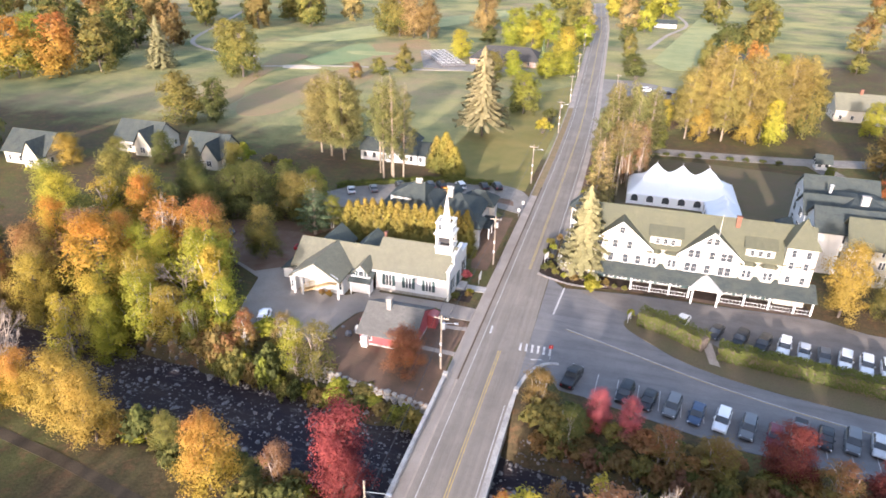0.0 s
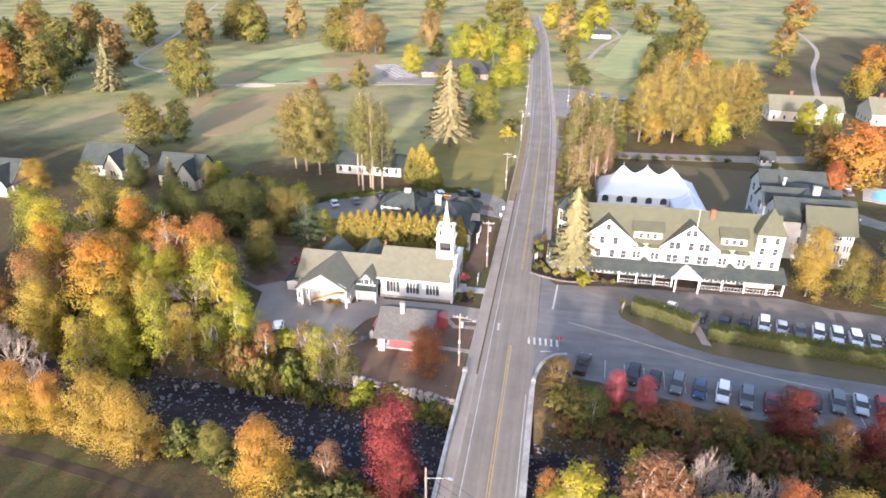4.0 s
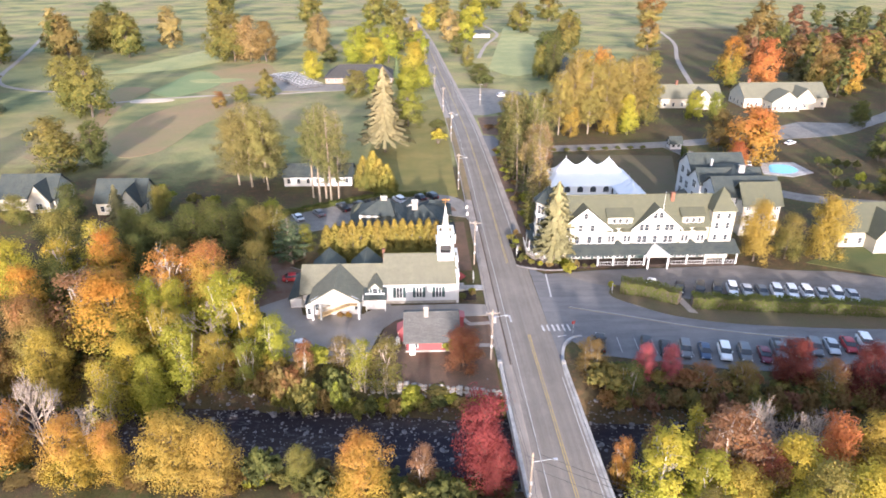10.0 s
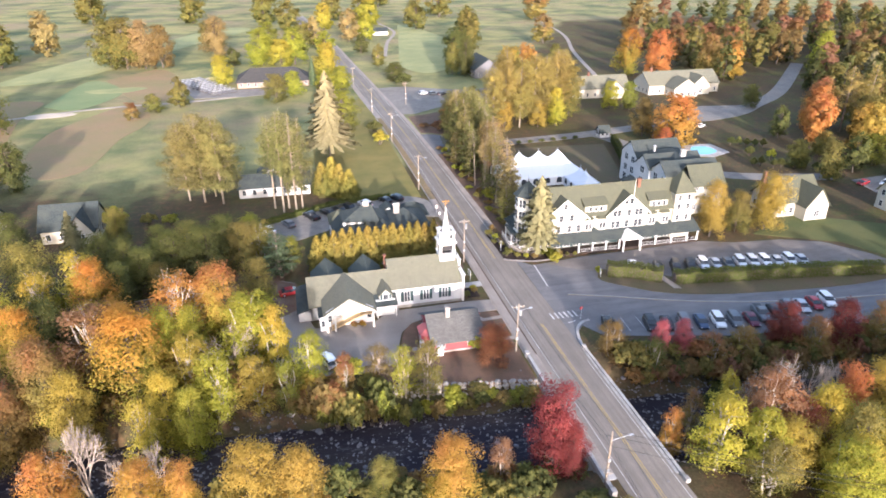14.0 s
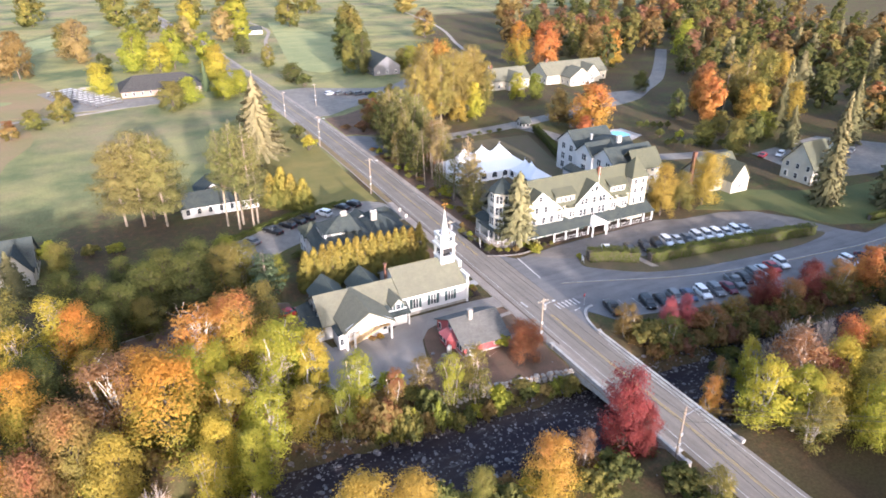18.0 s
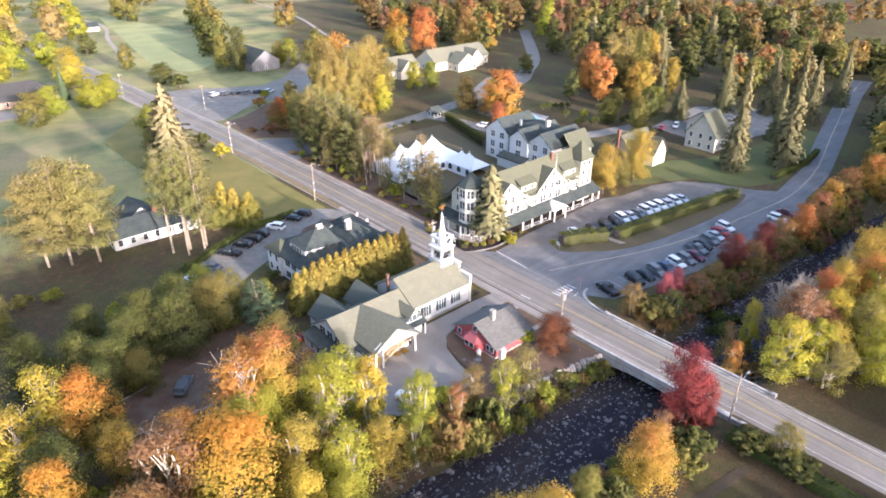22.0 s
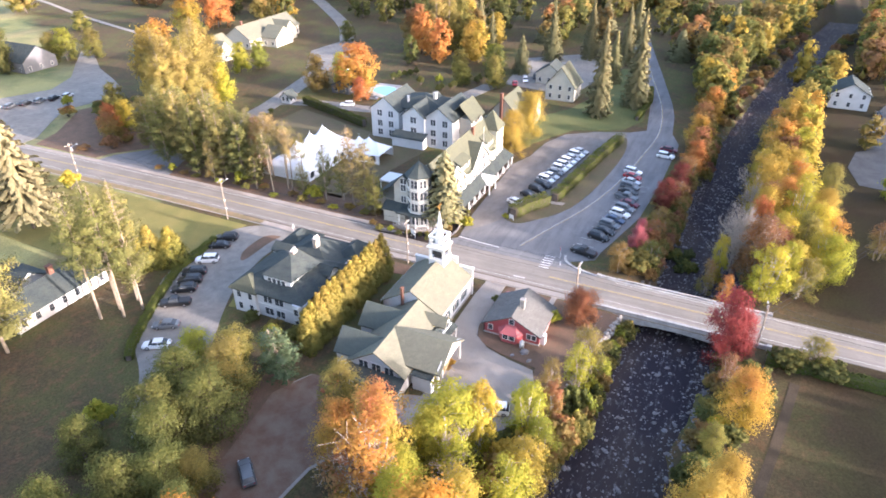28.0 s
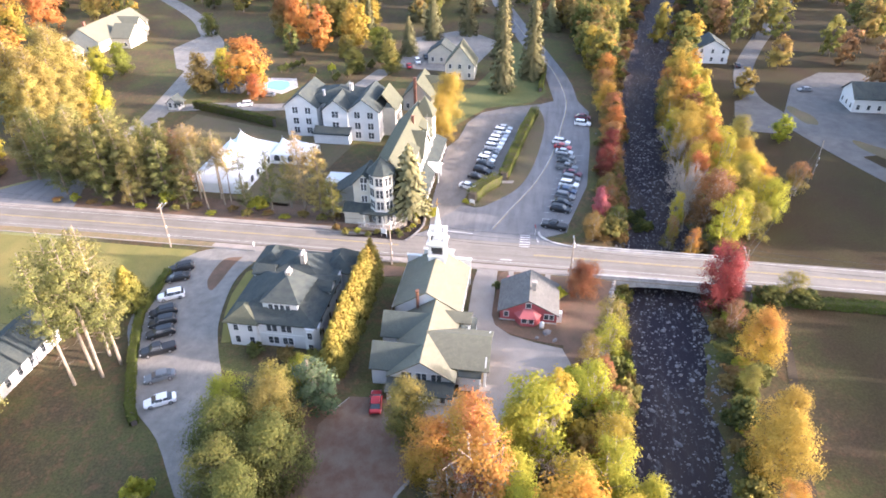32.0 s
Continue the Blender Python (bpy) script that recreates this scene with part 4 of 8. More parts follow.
def pine(seed, n, H=22.0, R=3.6, clear=0.24, leaf=0.16, top=0.0, stout=1.0, k=80, fluff=0.085):
    """White pine: a straight stem and many rising boughs feathered with needle tufts."""
    r = np.random.default_rng(seed)
    s = Shape()
    lean = r.normal(size=2) * 0.5
    s.tube((0, 0, -0.3), (lean[0] * 0.5, lean[1] * 0.5, H * 0.5), 0.22 * stout, 0.16 * stout, 7)
    s.tube((lean[0] * 0.5, lean[1] * 0.5, H * 0.5), (lean[0], lean[1], H * 0.97), 0.16 * stout, 0.04, 6)
    roots, tips = [], []
    for i in range(k):
        t = (i + 0.5) / k
        z = H * (clear + (0.93 - clear) * t)
        rr = R * math.sin(math.pi * (0.26 + 0.68 * t)) ** (0.8 + top) * r.uniform(0.55, 1.12)
        a = i * 2.4 + r.normal() * 0.5
        axis = (lean[0] * z / H, lean[1] * z / H, z)
        tip = (axis[0] + rr * math.cos(a), axis[1] + rr * math.sin(a), z + rr * r.uniform(0.05, 0.55))
        roots.append(axis)
        tips.append(tip)
        s.tube(axis, tip, 0.05, 0.015, 3, False)
    for i in range(9):
        z, a = H * (0.16 + 0.03 * i), r.random() * 6.28
        s.tube((lean[0] * z / H, lean[1] * z / H, z), (1.5 * math.cos(a), 1.5 * math.sin(a), z - 0.4), 0.035, 0.01, 4, False)
    roots, tips = np.array(roots), np.array(tips)
    reach = np.linalg.norm(tips - roots, axis=1)
    pick = r.choice(k, n, p=reach ** 1.4 / (reach ** 1.4).sum())
    u = (0.22 + 0.84 * r.random(n) ** 0.62)[:, None]
    puff = r.normal(size=(n, 3)) * (R * fluff * (0.6 + 0.9 * np.sin(u * 2.4))) * np.array([1, 1, 0.75])
    pts = roots[pick] + (tips - roots)[pick] * u + puff
    out = np.stack([pts[:, 0], pts[:, 1], 0 * pts[:, 0]], 1) / R
    v, f, soft = quads(pts, leaf * r.uniform(0.6, 1.3, n), puff / (R * fluff) * 0.3 + out * 1.1 + np.array([0, 0, 0.5]), seed)
    return shape_mesh("trunk", s, "pine_bark"), mesh_np("crown", v, f, "needle_pine", soft)


def column(seed, n, H=9.0, R=1.7, leaf=0.26):
    """Arborvitae: a dense, pointed column."""
    r = np.random.default_rng(seed)
    s = Shape()
    s.tube((0, 0, -0.2), (0, 0, H * 0.8), 0.16, 0.04, 6)
    lobes = []
    for i in range(64):
        t = (i + 0.5) / 64
        rr = R * (1 - t ** 2.2) * 0.74
        a = i * 2.4 + r.normal() * 0.3
        lobes.append((rr * math.cos(a), rr * math.sin(a), 0.3 + H * 0.92 * t, R * (0.42 - 0.24 * t) * r.uniform(0.75, 1.15)))
    pts, d = crown_points(lobes, n, r, 0.5)
    pts = pts + r.normal(size=pts.shape) * np.array([0.06, 0.06, 0.16])
    axis = np.stack([pts[:, 0], pts[:, 1], 0 * pts[:, 0] + 0.3], 1) / R
    v, f, soft = quads(pts, leaf * r.uniform(0.6, 1.3, n), d * 0.7 + axis * 1.2, seed)
    return shape_mesh("trunk", s, "bark"), mesh_np("crown", v, f, "arbor", soft)


def bush(seed, n, H=3.0, R=1.9, leaf=0.24):
    r = np.random.default_rng(seed)
    s = Shape()
    lobes = []
    for i in range(11):
        a, q = i * 2.4, math.sqrt((i + 0.3) / 11)
        c = (R * 0.66 * q * math.cos(a), R * 0.66 * q * math.sin(a), H * (0.38 + 0.34 * (1 - q) + 0.1 * r.random()), R * r.uniform(0.3, 0.46))
        lobes.append(c)
        s.tube((0, 0, -0.2), c[:3], 0.05, 0.02, 4, False)
    pts, d = crown_points(tufts(lobes, 5, r), n, r, 0.6)
    v, f, soft = quads(pts, leaf * r.uniform(0.6, 1.3, n), d * 1.3 + np.array([0, 0, 0.4]), seed)
    return shape_mesh("trunk", s, "bark"), mesh_np("crown", v, f, "leaf_olive", soft)


KINDS = {
    "maple": ([broadleaf(s, 13000, 0.15, lobes_n=34, thick=0.6) for s in (11, 12, 13, 14, 17)], 14.0, 5.0, "maple_tree", "autumn maple tree"),
    "airy": ([broadleaf(s, 7200, 0.165, lobes_n=28, low=0.1, R=4.4, bark="birch_bark", multi=2, thick=0.95) for s in (15, 16, 18)], 14.0, 4.4, "leafy_tree", "light-crowned tree with pale limbs"),
    "birch": ([broadleaf(s, 5800, 0.19, R=3.6, low=0.1, lobes_n=24, sharp=0.25, bark="birch_bark", multi=2, thick=0.9) for s in (21, 22)], 14.0, 3.6, "birch_tree", "slender birch tree"),
    "sparse": ([broadleaf(s, 4300, 0.17, R=4.4, low=0.12, lobes_n=24, bark="twig", multi=2, thick=1.0, twigs=3) for s in (31, 32)], 14.0, 4.4, "thin_tree", "half-bare tree"),
    "bare": ([(bare(s), None) for s in (41, 42)], 13.0, 4.5, "bare_tree", "bare pale-limbed tree"),
    "spruce": ([spruce(s, 9500, leaf=0.28) for s in (51, 52)], 20.0, 4.0, "spruce_tree", "tall spruce tree"),
    "widespruce": ([spruce(54, 26000, H=25.0, R=7.0, leaf=0.3, low=0.2, taper=0.75)], 25.0, 7.0, "spruce_tree", "broad pale spruce tree"),
    "fullspruce": ([spruce(53, 12500, leaf=0.27, low=0.2, taper=0.62)], 20.0, 4.0, "spruce_tree", "broad full-topped spruce tree"),
    "pine": ([pine(s, 9500, H=20.0, R=4.0, clear=0.07, leaf=0.17, k=95) for s in (61, 62, 63)], 20.0, 4.0, "pine_tree", "full-crowned street pine"),
    "tallpine": ([pine(s, 5600, clear=c, R=3.6, leaf=0.15, top=0.1, stout=1.25, k=70) for s, c in ((65, 0.2), (66, 0.36), (67, 0.28))], 22.0, 3.6, "pine_tree", "tall bare-stemmed white pine"),
    "bigpine": ([pine(s, 17000, H=24.0, R=5.6, clear=0.14, leaf=0.175, k=130, stout=1.3, fluff=0.075) for s in (64, 78)], 24.0, 5.6, "pine_tree", "broad white pine"),
    "thinpine": ([pine(s, 4600, H=17.0, R=2.1, clear=0.10, leaf=0.16, top=0.1) for s in (68, 69)], 17.0, 2.1, "pine_tree", "slender street pine"),
    "wispy": ([pine(s, 2600, H=17.0, R=2.1, clear=0.16, leaf=0.15, top=0.1, fluff=0.11) for s in (70, 74)], 17.0, 2.1, "pine_tree", "thin half-bare street pine"),
    "stem": ([pine(s, 2000, H=19.0, R=3.0, clear=0.56, leaf=0.15, k=44, fluff=0.11) for s in (75, 76, 77)], 19.0, 3.0, "pine_tree", "thin bare-stemmed street pine"),
    "flame": ([column(s, 7600, R=2.6, leaf=0.16) for s in (79, 80)], 9.0, 2.6, "conical_tree", "dense flame-shaped tree"),
    "wood": ([broadleaf(s, 460, 0.76, lobes_n=16, per=3, twigs=0) for s in (97, 98)], 14.0, 5.0, "distant_tree", "distant broadleaf tree"),
    "arbor": ([column(s, 6800, leaf=0.13) for s in (71, 72, 73)], 9.0, 1.7, "arborvitae", "clipped arborvitae"),
    "bush": ([bush(s, 1000, leaf=0.235) for s in (81, 82, 83)], 3.0, 1.9, "shrub", "loose shrub"),
    "brush": ([bush(s, 760, leaf=0.26) for s in (84, 85, 86)], 3.0, 1.9, "shrub", "loose shrub"),
    "far": ([broadleaf(s, 1550, 0.5, lobes_n=20, per=4, twigs=0) for s in (91, 92, 93)], 14.0, 5.0, "distant_tree", "distant broadleaf tree"),
    "grove": ([broadleaf(s, 4600, 0.29, lobes_n=36, per=5, twigs=1) for s in (101, 102)], 14.0, 5.0, "tall_tree", "tall grove tree"),
    "farspruce": ([spruce(s, 1500, leaf=0.66) for s in (95,)], 20.0, 4.0, "distant_spruce", "distant spruce tree"),
}
COUNT = {}
WORDS = dict(flame="with golden tips over dark green", tan="with thin tan-brown leaves", orange="with orange and gold leaves", redtop="with a salmon-red top over yellow-green leaves", fire="with fiery red and orange leaves", gold="with golden leaves", yellow="with bright yellow leaves",
             ygreen="with yellow-green leaves", green="with dark green leaves", red="with bright red leaves", crimson="with crimson leaves", maroon="with dark maroon leaves", rust="with rust-brown leaves", redrust="with red-brown leaves", mauve="with thin reddish-brown leaves",
             olive="with olive-gold leaves", lime="with fresh green and yellow leaves", orangegreen="with orange top and green lower leaves", brown="with dry brown leaves")


# woods and brush that nobody could count: one object each
STUFF = {
    "wooded hillside to the east": ("distant_woods", "dense autumn woods covering the eastern hillside", "woods", []),
    "woods south of the river": ("distant_woods", "mixed autumn woods south of the river", "woods", []),
    "woods along the side road": ("distant_woods", "mixed autumn woods along the side road", "woods", []),
    "undergrowth on the river bank": ("undergrowth", "low tangled undergrowth along the river banks", "undergrowth", []),
    "brush on the river slope": ("brush", "brown and olive brush on the river slopes", "brush", []),
    "brush along the side road's bank": ("brush", "brown and green brush beside the parking bays", "brush", []),
    "brush by the northern lot": ("brush", "tangled reddish-brown brush beside the northern lot", "brush", []),
    "woods by the western houses": ("distant_woods", "unseen tall woods by the western houses, shading the golf course", "woods", []),
    "woods south of the field": ("distant_woods", "unseen woods added south of the field to shade it", "woods", []),
    "undergrowth in the wood": ("undergrowth", "tall undergrowth between the trees of the wood", "undergrowth", []),
}
TRIS = {}


def triangles(me):
    """A mesh as corner points and three-cornered faces."""
    if me.name not in TRIS:
        v = np.empty(len(me.vertices) * 3)
        me.vertices.foreach_get("co", v)
        f = [(p.vertices[0], p.vertices[i], p.vertices[i + 1]) for p in me.polygons for i in range(1, len(p.vertices) - 1)]
        TRIS[me.name] = (v.reshape(-1, 3), np.array(f))
    return TRIS[me.name]


def spread(name, label, category, items):
    """Many plants as one object."""
    vs, fs, ns, mi, mats, base_i = [], [], [], [], [], 0
    for k, (kind, x, y, h, r, leaf) in enumerate(items):
        variants, H, R = KINDS[kind][:3]
        rr = random.Random(k * 13 + 5)
        a, z = rr.uniform(0, 6.28), ground_z(x, y) + 0.05
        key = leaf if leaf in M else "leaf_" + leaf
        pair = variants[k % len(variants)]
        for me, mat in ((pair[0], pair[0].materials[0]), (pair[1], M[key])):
            v, f = triangles(me)
            if mat not in mats:
                mats.append(mat)
            w = v * np.array([r / R, r / R, (h - z) / H])
            w = np.stack([x + w[:, 0] * math.cos(a) - w[:, 1] * math.sin(a), y + w[:, 0] * math.sin(a) + w[:, 1] * math.cos(a), z + w[:, 2]], 1)
            q = SOFT.get(me.name, np.zeros_like(v)) / np.array([r / R, r / R, (h - z) / H])
            q = q / (np.linalg.norm(q, axis=1)[:, None] + 1e-9)
            ns.append(np.stack([q[:, 0] * math.cos(a) - q[:, 1] * math.sin(a), q[:, 0] * math.sin(a) + q[:, 1] * math.cos(a), q[:, 2]], 1))
            vs.append(w)
            fs.append(f + base_i)
            mi.append(np.full(len(f), mats.index(mat), np.int32))
            base_i += len(v)
    me = mesh_np(name, np.concatenate(vs), np.concatenate(fs), "bark")
    me.materials.clear()
    for m in mats:
        me.materials.append(m)
    me.polygons.foreach_set("material_index", np.concatenate(mi))
    me.update()
    me.normals_split_custom_set_from_vertices(np.concatenate(ns).tolist())
    return tagged(new(name, me), label, category, kind="stuff")


def tree(kind, x, y, h, r, leaf="", group="", where=""):
    if group in STUFF:
        STUFF[group][3].append(("brush" if kind == "bush" else kind, x, y, h, r, leaf))
        return None
    variants, H, R, name, words = KINDS[kind]
    k = COUNT[kind] = COUNT.get(kind, -1) + 1
    trunk_me, crown_me = variants[k % len(variants)]
    rr = random.Random(k * 7 + len(kind))
    z = ground_z(x, y) + 0.05
    ob = thing(name, (x, y, z), " ".join((words, WORDS.get(leaf.replace("leaf_", ""), "with muted needles" if leaf else "without leaves"), where)).strip(), "shrub" if kind == "bush" else "tree", group, rr.uniform(0, 360))
    ob.scale = (r / R, r / R, (h - z) / H)
    t = new("trunk", trunk_me)
    t.parent = ob
    if crown_me:
        c = new("crown", crown_me)
        c.parent = ob
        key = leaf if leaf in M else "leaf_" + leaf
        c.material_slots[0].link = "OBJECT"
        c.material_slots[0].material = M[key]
    return ob


WOOD = "wood west of the church"
tree("maple", -97.1, 11.7, 16, 6.4, "olive", WOOD)
tree("maple", -84.3, 5.0, 14, 5.2, "orangegreen", WOOD)
tree("sparse", -68.0, -8.4, 16.5, 6.4, "orange", WOOD)
tree("airy", -69.5, -6.6, 13.0, 5.0, "rust", WOOD)
tree("maple", -61.4, -6.4, 16.2, 5.6, "redtop", WOOD)
tree("maple", -56.4, 3.0, 12.0, 4.4, "olive", WOOD)
tree("airy", -80.6, -14.1, 15, 6.8, "mauve", WOOD)
tree("maple", -74.0, -18.5, 16.5, 8.2, "orangegreen", WOOD)
tree("bare", -69.4, -7.4, 16, 4.6, "", WOOD)
tree("airy", -57.4, -14.2, 14.5, 6.2, "ygreen", WOOD)
tree("maple", -58.6, -12.4, 12.5, 4.6, "ygreen", WOOD)
tree("birch", -53.6, -17.0, 13.0, 3.6, "yellow", WOOD)
tree("airy", -48.6, -22.6, 11.0, 3.6, "ygreen", WOOD)
tree("maple", -99.0, -1.0, 15, 5.5, "yellow", WOOD)
tree("maple", -86.0, -20.0, 14, 5.6, "rust", WOOD)
tree("airy", -62.0, -24.5, 11.0, 4.6, "ygreen", WOOD)
tree("airy", -66.5, -19.5, 11.5, 4.2, "gold", WOOD)
tree("bare", -60.5, -16.2, 11, 3.6, "", WOOD)
tree("maple", -64.0, -2.0, 13.5, 4.4, "orange", WOOD)
tree("maple", -92.0, -10.0, 14, 5.0, "orangegreen", WOOD)
tree("maple", -107.0, 4.0, 15, 5.6, "lime", WOOD)
tree("maple", -112.0, -10.0, 14, 5.5, "green", WOOD)
tree("maple", -104.0, -18.0, 13, 5.2, "olive", WOOD)
tree("airy", -56.5, -25.0, 9.5, 4.0, "gold", WOOD)
tree("airy", -52.0, -25.6, 8.5, 3.2, "lime", WOOD)
tree("bush", -46.0, -27.0, 4.5, 3.0, "rust", WOOD)
tree("birch", -43.6, -24.8, 7.5, 2.2, "rust", WOOD)
FARB = "trees on the south bank"
tree("maple", -80.0, -41.5, 11, 4.2, "orange", FARB)
tree("bare", -77.3, -36.9, 13, 3.8, "", FARB)
tree("maple", -69.2, -45.5, 11, 4.2, "orange", FARB)
tree("bare", -68.5, -43.0, 12, 3.4, "", FARB)
tree("maple", -64.5, -45.2, 9.5, 3.0, "orange", FARB)
tree("maple", -56.0, -46.5, 12, 5.0, "gold", FARB)
tree("maple", -51.0, -47.5, 11.5, 4.2, "gold", FARB)
tree("maple", -41.0, -46.6, 6.4, 2.4, "olive", FARB)
tree("maple", -32.8, -50.0, 10.8, 4.6, "orange", FARB)
tree("bush", -38.0, -49.0, 4.0, 2.8, "green", FARB)
tree("sparse", -25.5, -47.5, 7.0, 2.4, "mauve", FARB)
tree("maple", -18.3, -46.8, 13.8, 4.7, "crimson", FARB)
tree("maple", -16.6, -49.0, 9.0, 2.6, "crimson", FARB)
tree("bush", -23.0, -51.0, 4.5, 3.4, "green", FARB)
tree("bush", -27.0, -52.0, 4.0, 3.0, "olive", FARB)
tree("bush", -16.5, -56.0, 3.5, 3.4, "green", FARB)
tree("bush", -16.0, -62.0, 3.2, 3.6, "green", FARB)
tree("bush", 5.6, 10.2, 2.8, 2.0, "ygreen", "shrubs before the inn")
tree("sparse", -15.0, -60.0, 6.5, 3.2, "olive", FARB)
tree("bush", -46.0, -45.0, 4.5, 3.0, "green", FARB)
tree("bush", -60.0, -43.0, 4.0, 3.0, "olive", FARB)
tree("maple", -90.0, -46.0, 11, 4.4, "orange", FARB)
tree("maple", -100.0, -41.0, 11, 4.4, "rust", FARB)
tree("airy", 2.6, -52.0, 12.0, 4.8, "yellow", FARB)
tree("birch", 6.4, -54.5, 11, 4.0, "ygreen", FARB)
tree("airy", 0.4, -45.2, 5.5, 2.2, "orange", FARB)
tree("sparse", 10.8, -50.4, 14.0, 5.8, "mauve", FARB)
tree("sparse", 11.8, -49.6, 12.5, 5.0, "redrust", FARB)
tree("birch", 10.4, -43.4, 8.5, 2.2, "yellow", FARB)
tree("airy", 14.2, -53.0, 10.0, 3.6, "redrust", FARB)
tree("bare", 16.8, -45.5, 13, 4.0, "", FARB)
tree("bare", 20.5, -47.0, 12.5, 4.0, "", FARB)
tree("maple", 17.6, -53.6, 12.0, 4.8, "yellow", FARB)
tree("maple", 25.0, -49.6, 11.5, 3.6, "fire", FARB)
tree("maple", 29.8, -50.0, 12, 4.6, "gold", FARB)
tree("maple", 22.9, -58.8, 13, 5.4, "yellow", FARB)
tree("maple", 12.9, -62.5, 11.5, 4.4, "ygreen", FARB)
tree("sparse", 27.6, -72.5, 9, 3.6, "rust", FARB)
tree("maple", 34.0, -54.0, 13, 4.8, "orange", FARB)
tree("maple", 44.3, -50.4, 13.5, 5.8, "gold", FARB)
tree("grove", 54.0, -52.4, 13, 5.4, "gold", FARB)
tree("grove", 63.0, -53.9, 12, 5.2, "rust", FARB)
tree("grove", 74.0, -52.9, 13, 5.6, "orange", FARB)
tree("grove", 87.0, -54.4, 14, 5.8, "gold", FARB)
tree("grove", 99.0, -56.4, 14, 5.6, "gold", FARB)
tree("far", 112.0, -59.4, 14, 6.1, "olive", FARB)
tree("far", 130.0, -63.4, 14, 6.1, "green", FARB)
tree("far", 150.0, -69.4, 14, 6.1, "gold", FARB)
BANK = "trees between the side road and the river"
tree("airy", 1.2, -25.2, 6.8, 3.2, "brown", BANK)
tree("bush", 3.0, -29.0, 5.2, 3.8, "olive", BANK)
tree("airy", 5.8, -30.5, 6.0, 3.2, "green", BANK)
tree("maple", 9.0, -27.0, 7.2, 2.2, "red", BANK)
tree("maple", 13.2, -27.4, 6.8, 2.2, "red", BANK)
tree("sparse", 17.5, -29.5, 5.0, 3.0, "rust", BANK)
tree("sparse", 23.5, -29.8, 5.2, 3.2, "brown", BANK)
tree("maple", 31.5, -29.4, 9.0, 3.8, "maroon", BANK)
tree("sparse", 36.0, -31.5, 6.5, 3.6, "rust", BANK)
tree("maple", 41.5, -31.2, 9.0, 4.0, "maroon", BANK)
tree("airy", 49.0, -32.2, 8.0, 4.0, "rust", BANK)
tree("grove", 57.0, -32.7, 9.5, 4.2, "fire", BANK)
tree("grove", 66.0, -33.2, 10, 4.4, "rust", BANK)
tree("grove", 76.0, -32.2, 10, 4.6, "orange", BANK)
tree("grove", 88.0, -32.2, 10, 4.8, "rust", BANK)
tree("grove", 101.0, -33.2, 11, 5.0, "orange", BANK)
tree("far", 114.0, -34.0, 11, 4.6, "gold", BANK)
tree("far", 126.0, -35.5, 11, 4.6, "orange", BANK)
tree("far", 140.0, -31.2, 13, 5.6, "green", BANK)
tree("far", 152.0, -36.0, 13, 5.0, "green", BANK)
tree("far", 168.0, -38.0, 14, 5.5, "olive", BANK)
tree("sparse", 5.6, -41.8, 5.0, 2.4, "rust", BANK)
YARD = "trees round the red house and its bank"
tree("maple", -18.7, -22.2, 7.6, 4.2, "redrust", YARD)
tree("sparse", -30.8, -26.6, 9.2, 3.8, "olive", YARD)
tree("sparse", -34.5, -26.0, 8.4, 3.2, "ygreen", YARD)
tree("bush", -27.0, -28.0, 0.9, 2.2, "ygreen", YARD)
tree("bush", -23.0, -28.0, 0.4, 2.0, "olive", YARD)
tree("bush", -38.5, -27.0, 4.2, 3.0, "green", YARD)
tree("bush", -15.0, -30.6, 0.6, 2.2, "olive", YARD)
tree("sparse", -38.0, -22.8, 7.0, 2.6, "brown", YARD)
tree("bush", -43.0, -28.5, 3.6, 3.0, "olive", YARD)
tree("bush", -20.4, -18.0, 2.8, 1.8, "ygreen", YARD)
tree("bush", -19.0, -6.8, 1.6, 1.3, "green", YARD)
tree("bush", -17.3, -0.4, 1.6, 1.0, "green", YARD)
tree("bush", -17.4, 7.6, 2.0, 1.4, "red", YARD)
WEST = "trees behind the guest house"
tree("airy", -56.6, 22.5, 11.5, 4.6, "olive", WEST)
tree("thinpine", -52.6, 16.4, 10.2, 3.6, "needle_blue", WEST)
tree("airy", -50.4, 20.4, 8.0, 3.0, "lime", WEST)
tree("maple", -66.5, 18.0, 13, 6.0, "green", WEST)
tree("maple", -73.0, 19.5, 12, 5.2, "green", WEST)
tree("maple", -64.0, 26.0, 12, 5.8, "green", WEST)
tree("bush", -72.2, 35.0, 5.0, 2.4, "ygreen", WEST)
tree("maple", -78.2, 30.7, 9, 4.2, "green", WEST)
tree("maple", -89.4, 44.0, 9, 3.8, "olive", WEST)
tree("maple", -88.0, 24.0, 11, 4.6, "green", WEST)
tree("spruce", -97.0, 38.0, 11, 3.6, "needle_grey", WEST)
tree("bush", -43.5, 21.0, 2.6, 2.2, "olive", WEST)
tree("bush", -43.0, 26.0, 2.2, 2.0, "brown", WEST)
tree("bush", -42.6, 31.5, 2.0, 2.0, "green", WEST)
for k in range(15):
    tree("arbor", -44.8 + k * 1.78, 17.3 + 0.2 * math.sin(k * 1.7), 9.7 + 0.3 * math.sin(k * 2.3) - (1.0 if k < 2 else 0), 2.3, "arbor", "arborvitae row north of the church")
PINES = "white pines on the golf course edge"
tree("bigpine", -72.0, 66.0, 25.5, 6.3, "needle_darkpine", PINES)
tree("bigpine", -67.0, 63.6, 24.5, 6.1000, "needle_darkpine", PINES)
tree("bigpine", -69.5, 70.0, 23.0, 5.9, "needle_darkpine", PINES)
